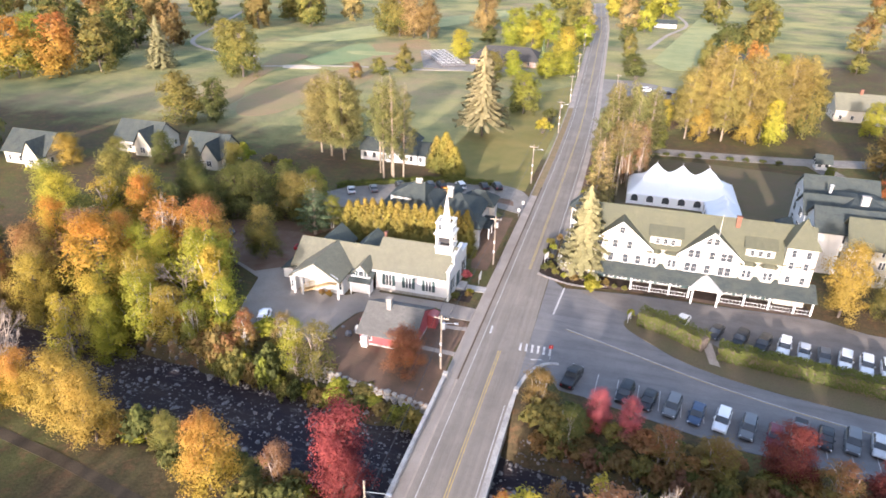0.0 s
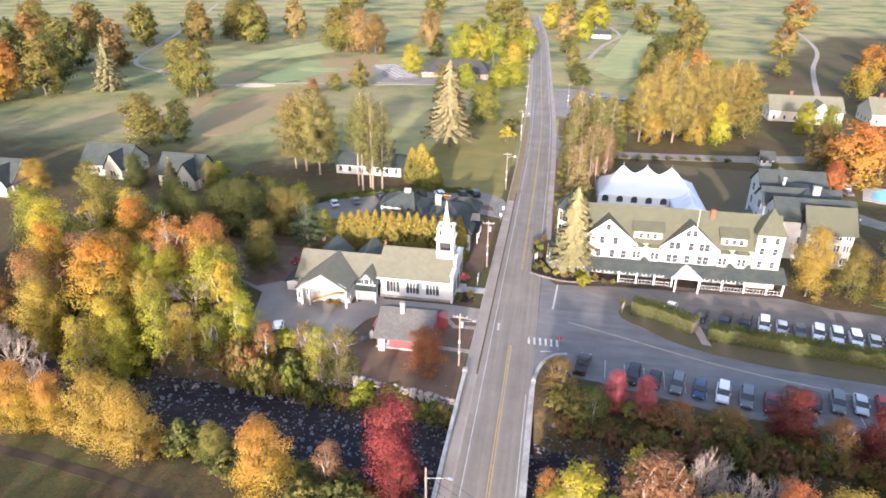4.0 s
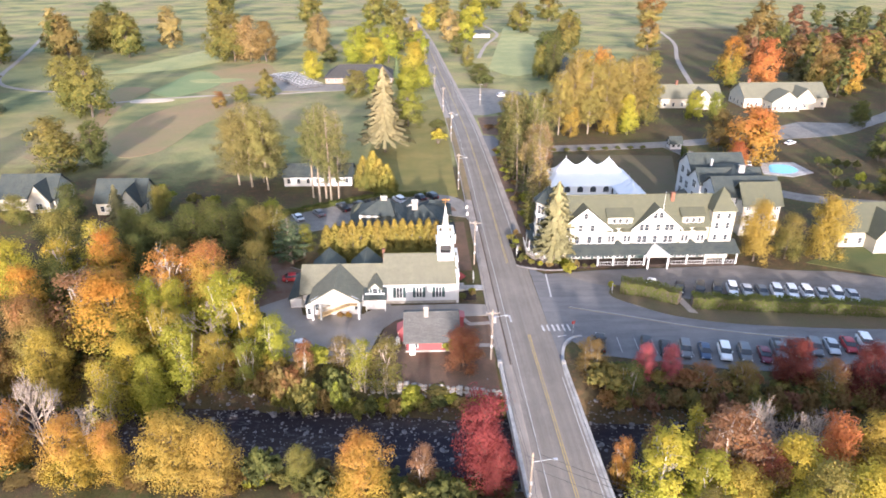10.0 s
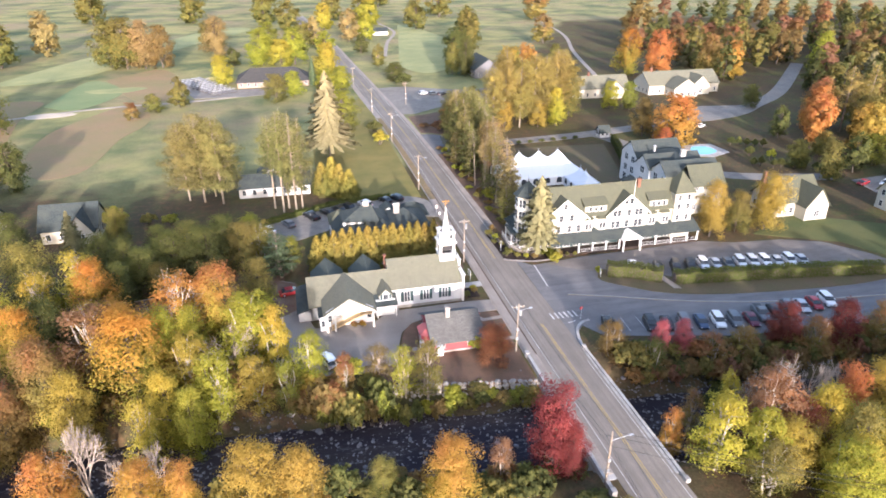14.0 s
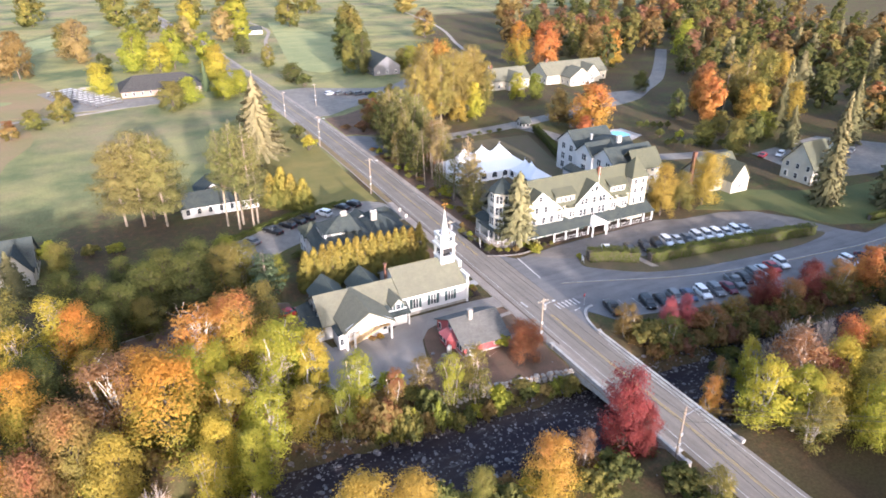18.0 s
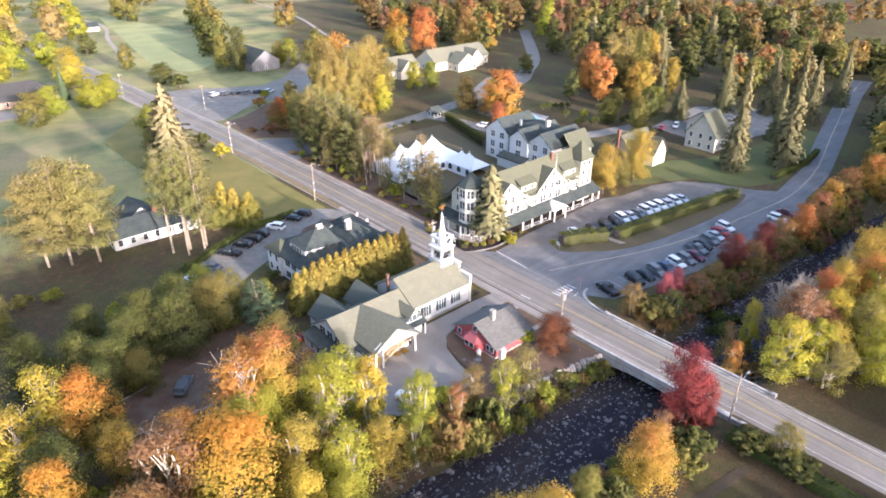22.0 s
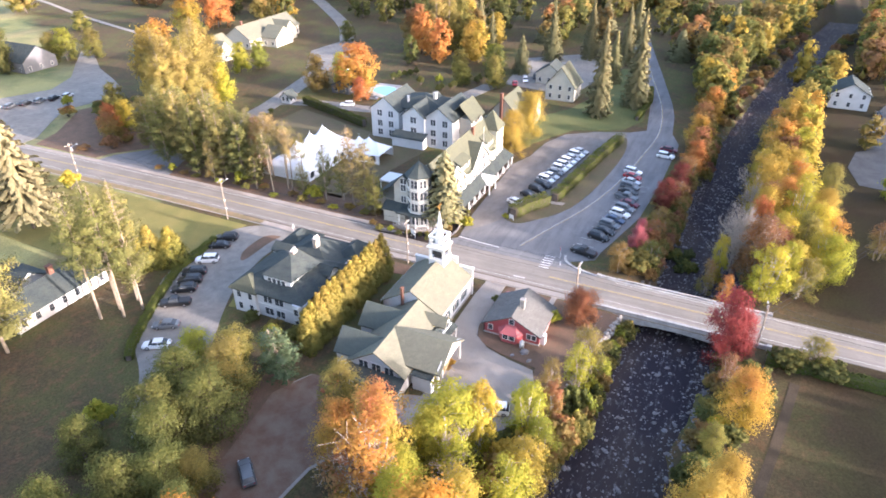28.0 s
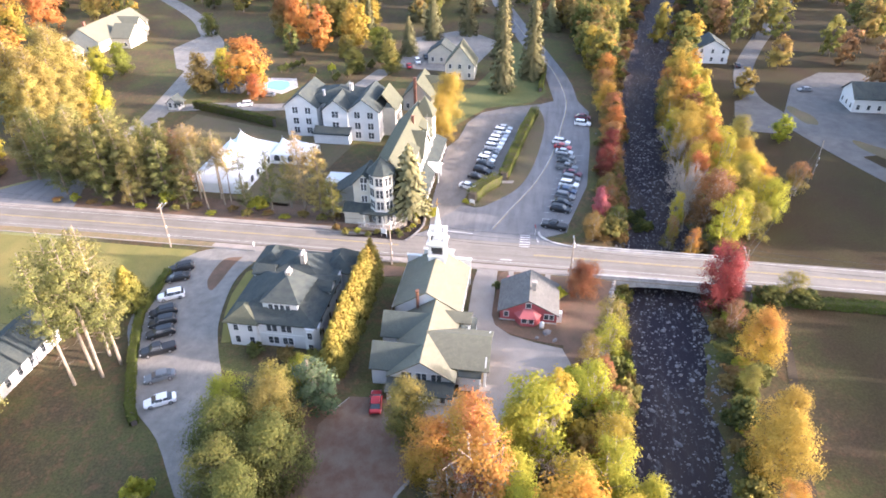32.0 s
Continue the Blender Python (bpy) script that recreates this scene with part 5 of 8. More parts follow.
tree("bigpine", -76.0, 68.0, 22.0, 5.9, "needle_darkpine", PINES)
for x, y, h, r in ((-48.2, 52.4, 27.5, 3.6), (-51.4, 53.6, 27.0, 3.8), (-50.0, 56.2, 27.5, 3.9), (-46.6, 55.4, 25.5, 3.5), (-53.6, 57.0, 25.5, 3.6)):
    tree("tallpine", x, y, h, r, "needle_street", PINES)
tree("widespruce", -35.8, 99.2, 28.0, 8.6, "needle_spruce")
for x, y, h, r in ((-37.8, 64.8, 10.8, 3.4), (-40.6, 65.8, 9.0, 3.0), (-36.0, 62.2, 9.4, 3.1), (-33.8, 58.8, 8.8, 3.2)):
    tree("flame", x, y, h, r, "flame", "golden trees on the lawn")
tree("fullspruce", 3.2, 14.2, 19.0, 4.6, "needle_spruce")
STREET = "pines along the street"
# thin stems before the tent
for kind, x, y, h, r, c in (("thinpine", 3.0, 34.6, 18.0, 2.9, "tan"), ("wispy", 4.2, 38.6, 21.0, 3.0, "tan"), ("wispy", 1.4, 31.2, 11.5, 2.6, "olive"), ("wispy", 5.6, 42.6, 14.0, 2.2, "olive"), ("wispy", 4.0, 46.7, 15.5, 2.3, "needle_street"), ("wispy", 2.6, 52.0, 10.0, 2.0, "needle_street"), ("stem", 4.8, 53.6, 16.5, 2.0, "needle_pine"), ("stem", 3.2, 56.0, 16.0, 2.2, "tan"), ("stem", 4.5, 58.4, 17.0, 2.4, "tan"), ("stem", 7.4, 60.6, 18.0, 3.1, "needle_darkpine"), ("stem", 2.4, 61.4, 17.0, 2.8, "needle_street"), ("stem", 6.4, 65.2, 18.5, 3.4, "brown"), ("stem", 9.6, 67.0, 18.5, 3.4, "tan"), ("thinpine", 1.8, 66.2, 13.5, 2.4, "needle_street")):
    tree(kind, x, y, h, r, c, STREET, "by the tent")
# the dense stand further up the street
for k, (x, y, h, r) in enumerate(((3.6, 71.5, 17.0, 3.4), (8.4, 73.0, 19.0, 3.6), (3.2, 77.5, 18.5, 3.8), (11.0, 78.5, 19.0, 3.6), (6.4, 82.0, 21.0, 4.4), (2.8, 86.0, 19.5, 4.0), (10.8, 87.0, 21.0, 4.2), (5.6, 91.5, 22.5, 4.6), (14.0, 91.0, 20.0, 4.0), (9.8, 96.5, 22.0, 4.6), (4.6, 98.5, 20.5, 4.0), (15.0, 99.5, 19.5, 4.0), (10.8, 110.5, 17.5, 4.0), (15.5, 112.0, 18.0, 4.0))):
    tree("pine" if k % 4 else "thinpine", x, y, h, r, "needle_darkpine" if k % 5 == 2 else "needle_street", STREET)
for k, (x, y, h, r) in enumerate(((8.8, 69.6, 16.5, 3.4), (12.8, 81.0, 15.5, 3.0), (12.2, 73.5, 15.5, 3.2), (1.6, 80.0, 11.5, 2.4))):
    tree("sparse", x, y, h, r, ("mauve", "tan")[k % 2], STREET)
for k in range(16):
    tree("bush", 1.2 + 1.0 * math.sin(k * 2.9), 34.0 + k * 4.3, 1.5 + 0.8 * math.sin(k * 1.9), 1.5, ("olive", "brown", "ygreen", "rust")[k % 4], STREET)
tree("bush", 3.2, 49.6, 4.2, 2.6, "ygreen", STREET)
tree("bush", 2.6, 71.0, 4.6, 2.6, "ygreen", STREET)
GROVE = "tall grove north of the inn"
for kind, x, y, h, r, c in (("bigpine", 26, 119, 24, 5.5, "needle_pine"), ("bigpine", 31, 121, 28, 6.2, "needle_pine"), ("bigpine", 37, 120, 27, 6.4, "needle_pine"), ("grove", 36, 132, 29, 8, "gold"), ("bigpine", 43.5, 122, 28, 6.4, "needle_pine"), ("bigpine", 49, 127, 26, 6.0, "needle_pine"), ("bigpine", 34, 128, 29, 6.4, "needle_pine"), ("grove", 45, 136, 29, 7, "orange"), ("grove", 50, 136, 22, 5.5, "yellow"), ("bigpine", 57, 134, 27, 6.4, "needle_pine"), ("bigpine", 62, 140, 26, 6.2, "needle_pine"), ("grove", 51, 119, 15, 4.6, "yellow"), ("grove", 30, 117, 11, 4, "gold"), ("grove", 44, 119, 10, 4.5, "gold"), ("grove", 63, 134, 20, 6, "olive"), ("grove", 14.5, 131, 10, 4, "fire"), ("grove", 19, 130, 10, 4, "yellow"), ("grove", 16.5, 102, 12, 4.5, "lime"), ("far", 24, 140, 13, 5, "olive")):
    tree(kind, x, y, h, r, c, GROVE)
EASTS = "trees behind the inn"
tree("grove", 80.5, 84.5, 18.5, 9.4, "orange", EASTS)
tree("grove", 76.0, 98.0, 14, 5.6, "brown", EASTS)
tree("maple", 73.0, 78.5, 8.5, 3.8, "fire", EASTS)
tree("grove", 84.0, 140.0, 12, 4.6, "ygreen", EASTS)
tree("grove", 91.0, 136.0, 12, 4.6, "lime", EASTS)
tree("grove", 88.0, 96.0, 12, 4.2, "yellow", EASTS)
tree("maple", 46.8, 14.2, 14.6, 5.0, "gold", EASTS)
tree("maple", 54.4, 15.2, 11.0, 4.4, "olive", EASTS)
tree("maple", 62.0, 14.6, 15.5, 5.8, "gold", EASTS)
tree("spruce", 92.0, 0.5, 30.5, 4.6, "needle_grey", EASTS)
tree("spruce", 106.0, -8.6, 32.0, 5.2, "needle_grey", EASTS)
tree("spruce", 193.0, 7.0, 24, 4.4, "needle_grey", EASTS)
tree("spruce", 130.0, 4.0, 19, 3.8, "needle_grey", EASTS)
tree("grove", 104.5, 41.0, 12.5, 4.8, "olive", EASTS)
tree("far", 118.0, 46.0, 12.5, 4.8, "green", EASTS)
tree("bush", 101.5, 62.0, 4.4, 1.8, "ygreen", EASTS)
tree("bush", 98.0, 68.0, 3.8, 1.8, "green", EASTS)
tree("far", 129.0, 75.0, 18, 6.0, "fire", EASTS)
tree("far", 137.0, 61.0, 18, 6.0, "gold", EASTS)
tree("far", 122.0, 84.0, 12, 4.0, "green", EASTS)
tree("far", 148.0, 70.0, 17, 6.0, "olive", EASTS)
tree("grove", 144.0, 205.0, 24, 9.0, "fire", EASTS)
tree("grove", 128.0, 208.0, 24, 9.0, "orangegreen", EASTS)
tree("grove", 168.0, 196.0, 22, 8.0, "rust", EASTS)
tree("far", 178.0, 188.0, 20, 7.0, "orange", EASTS)
FARW = "trees beside the clubhouse"
for kind, x, y, h, r, c in (("grove", -77, 229, 15, 7.2, "yellow"), ("grove", -48.6, 276, 16, 8.5, "yellow"), ("grove", -60, 284, 21, 10.5, "ygreen"), ("grove", -41, 283, 21, 9, "ygreen"), ("grove", -26.5, 239, 18, 8.6, "yellow"), ("grove", -52, 187, 12.5, 6.8, "olive"), ("grove", -44, 195, 12, 6, "ygreen"), ("grove", -30, 200, 11.5, 6.5, "ygreen"), ("grove", -22, 205, 11.5, 6.5, "ygreen"), ("spruce", -34.5, 219, 14, 2.8, "needle_blue"), ("grove", -28.5, 132, 15, 7.2, "lime"), ("bush", -18, 109, 5.2, 3.2, "yellow"), ("bush", -17.7, 124.5, 5.4, 3.4, "green"), ("grove", -87, 326, 24, 11, "tan"), ("far", -75, 284, 10.5, 6, "green"), ("far", -22, 296, 17, 8, "ygreen"), ("far", -34, 330, 20, 9, "olive"), ("far", -26, 352, 20, 9, "tan"), ("far", 11, 372, 20, 9, "ygreen"), ("far", -12.5, 446, 22, 10, "yellow"), ("far", -1, 371, 23, 10, "tan"), ("far", 24, 460, 26, 14, "ygreen"), ("far", 1, 316, 12, 6.4, "green"), ("far", 4, 262, 13, 5, "olive"), ("grove", 7.5, 223, 9, 7, "green"), ("far", -55, 345, 18, 9, "lime"), ("far", -92, 352, 20, 10, "olive"), ("grove", 45, 226, 21, 6.4, "green"), ("grove", 39, 231, 17, 5, "olive"), ("grove", 67, 226, 12, 5.4, "olive")):
    tree(kind, x, y, h, r, c, FARW)
GOLF = "trees across the golf course"
for kind, x, y, h, r, c in (("grove", -154, 152, 24, 8.5, "olive"), ("grove", -166, 162, 23, 8, "olive"), ("grove", -132, 82, 17, 7.5, "olive"), ("grove", -125, 88, 14, 5.5, "green"), ("grove", -238, 117, 25, 10, "orangegreen"), ("grove", -226, 127, 26, 10, "orange"), ("grove", -217, 140, 24, 9, "olive"), ("grove", -226, 157, 24, 9, "green"), ("grove", -250, 140, 24, 9, "lime"), ("far", -244, 196, 26, 9, "green"), ("far", -258, 204, 26, 10, "olive"), ("far", -232, 210, 26, 9, "brown"), ("far", -272, 186, 26, 10, "green"), ("far", -265, 165, 24, 9, "olive"), ("far", -286, 214, 26, 10, "rust"), ("grove", -226, 332, 26, 10, "olive"), ("far", -212, 340, 24, 9, "brown"), ("grove", -132, 290, 28, 11, "olive"), ("grove", -122, 287, 27, 9, "tan"), ("grove", -113, 288, 24, 7.6, "brown"), ("grove", -141, 296, 26, 10, "olive"), ("far", -108, 167, 7, 3.6, "rust"), ("far", -101, 178, 8, 4.2, "olive"), ("far", -92, 184, 13, 5, "olive"), ("spruce", -199, 157, 23, 6.5, "needle_spruce")):
    tree(kind, x, y, h, r * 1.15, c, GOLF)
for k in range(22):
    tree("far", -460 + k * 13, 225 + 60 * ((k * 0.618) % 1) + k * 3, 24 + 5 * ((k * 0.37) % 1), 11, ("olive", "tan", "green", "brown", "olive")[k % 5], GOLF)
for k, (x, y, h, r, c) in enumerate(((66, 300, 22, 7, "olive"), (76, 330, 24, 8, "olive"), (49, 269, 20, 6, "green"), (56, 275, 20, 6, "green"), (84, 360, 24, 8, "olive"), (60, 430, 24, 9, "olive"), (110, 262, 10, 4, "olive"), (130, 330, 20, 7, "rust"), (200, 330, 22, 9, "brown"), (230, 260, 22, 9, "olive"), (20, 470, 24, 9, "olive"), (-40, 440, 24, 9, "olive"), (0, 520, 26, 10, "olive"), (100, 520, 28, 11, "olive"), (180, 480, 28, 11, "rust"), (240, 400, 28, 11, "brown"), (-250, 400, 26, 10, "green"), (-200, 520, 28, 11, "olive"), (-120, 520, 28, 11, "olive"), (-60, 480, 26, 10, "olive"), (-230, 640, 30, 12, "olive"), (-60, 620, 30, 12, "olive"), (60, 640, 30, 12, "olive"))):
    tree("far", x, y, h, r * 1.4, c, GOLF)
rng2 = random.Random(77)
HILLC = ("brown", "mauve", "olive", "green", "rust", "green", "brown", "olive", "green")
for k in range(170):
    x = 165 + rng2.random() * 190
    y = -20 + rng2.random() * 320
    if abs(y - (120 + (x - 131) * 0.8)) < 14 and x < 250:
        continue
    if abs(y - np.interp(x, [166, 217, 255, 324], [-3, 10, 17, 38])) < 11:
        continue
    tree("wood" if k % 6 else "farspruce", x, y, rng2.uniform(13, 20), rng2.uniform(5.5, 8), rng2.choice(HILLC) if k % 6 else "needle_grey", "wooded hillside to the east")
for k in range(130):
    x, y = 190 + 290 * ((k * 0.618) % 1), 70 + 400 * ((k * 0.377) % 1)
    if y > 330 and x < 250 or abs(y - (120 + (x - 131) * 0.8)) < 10 and x < 250:
        continue
    tree("wood", x, y, rng2.uniform(14, 22), rng2.uniform(7, 10), rng2.choice(HILLC), "wooded hillside to the east")
for k in range(84):
    x = 110 + rng2.random() * 230
    y = -60 - rng2.random() * 190
    if abs(y - river_y(x)) < 15 or (x < 160 and y > -112):
        continue
    tree("wood", x, y, rng2.uniform(12, 18), rng2.uniform(5, 7.5), rng2.choice(HILLC), "woods south of the river")
for x, y, h, r, c in ((128, -96, 12, 5, "rust"), (95, -76, 10, 4.2, "rust"), (104, -120, 14, 5.5, "mauve"), (75, -118, 13, 5, "fire"), (60, -78, 8, 3.4, "ygreen"), (170, -60, 14, 5, "gold")):
    tree("far", x, y, h, r, c, "woods south of the river")
for x, y, h, r, c in ((139, 88, 18, 6.5, "fire"), (137, 64, 17, 6, "gold"), (150, 76, 17, 6, "olive"), (158, 62, 16, 6, "gold"), (146, 96, 17, 6, "rust"), (160, 90, 18, 6.5, "olive"), (120, 62, 9, 4, "olive")):
    tree("grove", x, y, h, r, c, EASTS)
for x, y, h, r in ((151, 33.6, 24, 4.5), (160, 20, 24, 4.5), (158, 5, 24, 4.5), (128, 39, 15, 4.0), (150, 60, 18, 3.6)):
    tree("spruce", x, y, h, r, "needle_grey", EASTS)
for k in range(9):
    tree("bush", 92 + k * 2.6, 58 + (k % 2) * 1.2 - k * 1.4, 3.4, 1.3, "green", "clipped shrubs by the pool")
for x, y, h, r, c in ((-91, -4, 12.0, 5.2, "green"), (-90, -25, 12, 5.0, "rust"), (-81, -26, 11.5, 4.8, "gold"), (-65.5, -29, 8.5, 3.8, "ygreen"), (-83, -4, 10, 3.8, "gold"), (-71, -13, 13, 4.2, "ygreen"), (-66, -12, 12, 3.8, "ygreen"), (-77, -10, 13, 4.4, "orange"), (-69, -26, 10, 4.2, "yellow"), (-96, -22, 12, 5, "orangegreen"), (-99, -32, 12, 5, "brown")):
    tree("maple", x, y, h, r, c, WOOD)
for x, y, h, r in ((-88.5, 9.5, 14, 5.4), (-93, 4, 13, 4.6), (-71.5, -31, 9, 3.6)):
    tree("sparse", x, y, h, r, "yellow", WOOD)
tree("maple", -82.0, 9.5, 11.0, 3.6, "green", WOOD)
for k in range(26):
    x = -112 + k * 2.9
    tree("bush", x, river_y(x) + 12.5 + 2.0 * math.sin(k * 1.9), 2.6 + 1.0 * math.sin(k * 2.7), 2.6, ("olive", "green", "brown", "rust", "ygreen")[k % 5], "undergrowth on the river bank")
for k in range(44):
    x = -106 + k * 2.1
    tree("bush", x, river_y(x) - 10.4 - 1.4 * math.sin(k * 1.9), 0.4 + 1.3 * abs(math.sin(k * 2.7)), 2.2, ("olive", "green", "brown", "rust", "ygreen", "green")[k % 6], "undergrowth on the river bank")
for k in range(9):
    tree("bush", 12.5 + 6.5 * ((k * 0.618) % 1), -36.2 + 2.4 * math.sin(k * 2.3), -2.0 + 0.9 * abs(math.sin(k * 1.7)), 1.7, ("green", "olive")[k % 2], "undergrowth on the river bank")
for k in range(30):
    x = 2 + k * 4.4
    tree("bush", x, river_y(x) + (11.5 if k % 2 else -12.0) + 1.2 * math.sin(k * 1.9), 2.8 + 1.0 * math.sin(k * 2.7), 2.6, ("olive", "green", "brown", "rust", "mauve")[k % 5], "undergrowth on the river bank")

for k in range(46):
    x = 2.0 + k * 1.85
    y = np.interp(x, [0, 7, 26, 50, 76, 90], [-23.5, -23.2, -27.2, -29.2, -30, -29]) - 1.6 - 2.6 * abs(math.sin(k * 1.7))
    tree("bush", x, float(y), 1.7 + 0.9 * abs(math.sin(k * 2.3)), 1.9 + 0.5 * math.sin(k * 1.3), ("brown", "olive", "green", "rust", "brown", "olive", "mauve")[k % 7], "brush along the side road's bank")
for k, (x, y, h, r, c) in enumerate(((13.5, -46.0, 9.0, 3.2, ""), (25.5, -46.5, 11.0, 3.6, ""), (38.0, -47.5, 10.0, 3.4, ""), (49.0, -48.0, 11.0, 3.6, ""))):
    tree("bare", x, y, h, r, c, FARB)
for x, y, h, r, c in ((38.5, -51.5, 9.5, 4.0, "mauve"), (48.5, -55, 10, 4.4, "gold"), (58.5, -49.5, 9.5, 4.2, "yellow"), (69, -50, 9.5, 4.2, "gold"), (81, -50.5, 10, 4.4, "olive"), (93, -52, 10, 4.4, "orange"), (15, -54, 9, 3.6, "rust"), (6, -58, 9, 4, "olive")):
    tree("airy", x, y, h, r, c, FARB)

for k in range(30):
    x, y = -102 + 56 * ((k * 0.618) % 1), -29.5 + 24 * ((k * 0.377 + 0.2) % 1)
    if x > -62 and y > -16:
        continue
    tree("bush", x, y, 3.6 + 1.8 * abs(math.sin(k * 1.3)), 2.9, ("olive", "brown", "ygreen", "gold", "rust")[k % 5], "undergrowth in the wood")
for k in range(22):
    x, y = 10 + k * 4.4, (-58 - 8 * ((k * 0.618) % 1) if k < 9 else -57 - 3 * ((k * 0.618) % 1))
    if k < 12:
        tree("airy" if k % 2 else "maple", x, y + 2, 10 + 3 * ((k * 0.37) % 1), 4.4, ("gold", "yellow", "olive", "orange", "gold", "ygreen")[k % 6], FARB)
    else:
        tree("far", x, y, 11 + 3 * ((k * 0.37) % 1), 4.6, ("gold", "yellow", "olive", "orange", "gold", "ygreen")[k % 6], "woods south of the river")

for kind, x, y, h, r, c in (("grove", 145, 92, 20, 6.5, "rust"), ("tallpine", 150, 86, 25, 4.5, "needle_pine"), ("tallpine", 156, 83, 26, 4.5, "needle_pine"), ("grove", 157, 81, 13, 4.5, "gold"), ("grove", 166, 80, 24, 6, "olive"), ("spruce", 171, 74, 22, 4.5, "needle_grey"), ("grove", 105, 54, 9, 4.6, "olive"), ("grove", 130, 51, 10, 6, "lime"), ("grove", 144, 128, 10, 4.5, "green"), ("grove", 235, 193, 22, 8, "ygreen"), ("grove", 180, 84, 22, 6, "gold"), ("grove", 176, 92, 22, 6, "olive")):
    tree(kind, x, y, h, r, c, EASTS)
for k in range(5):
    tree("bush", 100 + k * 2.2, 80.5 - k * 1.3, 3.2, 1.5, "green", "clipped shrubs by the pool")

for k in range(20):
    x = -47 + k * 1.72
    tree("bush", x, -27.9 - 0.06 * k - 1.1 * abs(math.sin(k * 2.1)), (1.6 if x < -38 else -0.9) + 1.1 * abs(math.sin(k * 1.7)), 1.7, ("lime", "olive", "green", "ygreen", "brown", "lime")[k % 6], YARD)

for kind, x, y, h, r, c in (("bush", -91.5, 52, 6.0, 3.4, "ygreen"), ("maple", -111, 44, 9.5, 4.6, "green"), ("maple", -134, 36, 9, 4.6, "gold"), ("maple", -122, 40, 8, 4.2, "olive"), ("bush", -84, 53, 3.4, 2.4, "olive"), ("bush", -79, 52, 3.0, 2.2, "lime")):
    tree(kind, x, y, h, r, c, "trees by the western houses")

for kind, x, y, h, r, c in (("grove", 69, 220, 14, 6, "lime"), ("grove", 76, 212, 13, 5.5, "olive"), ("bush", 9, 209, 6, 5.5, "green"), ("grove", 11, 127, 9, 4.2, "rust"), ("bush", 6, 122, 4.5, 3.4, "mauve"), ("bush", 20, 158, 4, 3, "rust"), ("bush", 28, 168, 3.6, 2.6, "ygreen")):
    tree(kind, x, y, h, r, c, "trees round the northern lot")

for x, y, h, r, c in ((-60.5, 21.5, 12.0, 5.2, "olive"), (-70.5, 23.5, 12.5, 5.6, "green"), (-58.5, 28.0, 10.5, 4.6, "lime"), (-78.5, 15.6, 11.0, 5.0, "green"), (-82.0, 19.0, 11.5, 5.2, "green"), (-74.5, 13.4, 8.0, 3.8, "olive")):
    tree("maple", x, y, h, r, c, WEST)
for k in range(64):
    x = 172 + 190 * ((k * 0.618) % 1)
    side = 1 if k % 2 else -1
    y = float(np.interp(x, [166, 217, 255, 324, 400], [-3, 10, 17, 38, 60])) + side * (13 + 34 * ((k * 0.377) % 1))
    tree("wood" if k % 5 else "farspruce", x, y, 13 + 6 * ((k * 0.29) % 1), 6.0, HILLC[k % 9] if k % 5 else "needle_grey", "woods along the side road")
for k in range(22):
    x = 108 + k * 6.4
    tree("far", x, river_y(x) + 15 + 6 * ((k * 0.618) % 1), 10 + 4 * ((k * 0.37) % 1), 4.8, ("olive", "brown", "rust", "gold", "green")[k % 5], "woods along the side road")

for k in range(64):
    x = 1.5 + 84 * ((k * 0.618) % 1)
    y = float(np.interp(x, [0, 7, 26, 50, 90], [-27.5, -27.8, -30.5, -32, -33])) - 4.2 * ((k * 0.377) % 1)
    tree("bush", x, y, 1.3 + 1.1 * ((k * 0.29) % 1), 2.0, ("brown", "olive", "brown", "green", "rust", "mauve")[k % 6], "brush on the river slope")
for k in range(40):
    x = 3.0 + 80 * ((k * 0.618) % 1)
    tree("bush", x, -47.5 - 0.06 * x - 4.0 * ((k * 0.377) % 1), 1.6 + 1.4 * ((k * 0.29) % 1), 2.1, ("brown", "mauve", "olive", "rust")[k % 4], "brush on the river slope")

for k in range(90):
    x = 112 + 230 * ((k * 0.618) % 1)
    lo, hi = river_y(x) + 12, float(np.interp(x, [100, 142, 184, 262, 326], [-25, -15, -5, 11, 31])) - 8
    tree("wood", x, lo + (hi - lo) * ((k * 0.377) % 1), 11 + 6 * ((k * 0.29) % 1), 5.4, ("green", "olive", "brown", "green", "rust", "olive", "gold")[k % 7], "woods along the side road")
for k in range(26):
    tree("wood", 252 + 46 * ((k * 0.618) % 1), 4 + 30 * ((k * 0.377) % 1), 12 + 6 * ((k * 0.29) % 1), 5.6, ("green", "olive", "brown", "rust")[k % 4], "woods along the side road")
for k in range(70):
    x = 168 + 180 * ((k * 0.618) % 1)
    tree("wood", x, river_y(x) - 12 - 16 * ((k * 0.377) % 1), 11 + 6 * ((k * 0.29) % 1), 5.4, ("olive", "brown", "rust", "gold", "mauve", "green")[k % 6], "woods south of the river")
for k in range(60):
    x = 60 + 190 * ((k * 0.618) % 1)
    tree("bush", x, river_y(x) + (9.8 if k % 2 else -9.8) + 1.6 * math.sin(k * 1.9), 2.6 + 1.2 * math.sin(k * 2.7), 2.8, ("olive", "green", "brown", "rust", "mauve")[k % 5], "undergrowth on the river bank")
for k in range(34):
    t, q = (k * 0.618) % 1, (k * 0.377) % 1
    tree("bush", 2 + 32 * t + 9 * q, 123 + 31 * t - 9 * q + 6, 1.6 + 1.6 * ((k * 0.29) % 1), 2.4, ("mauve", "brown", "olive", "rust", "green")[k % 5], "brush by the northern lot")
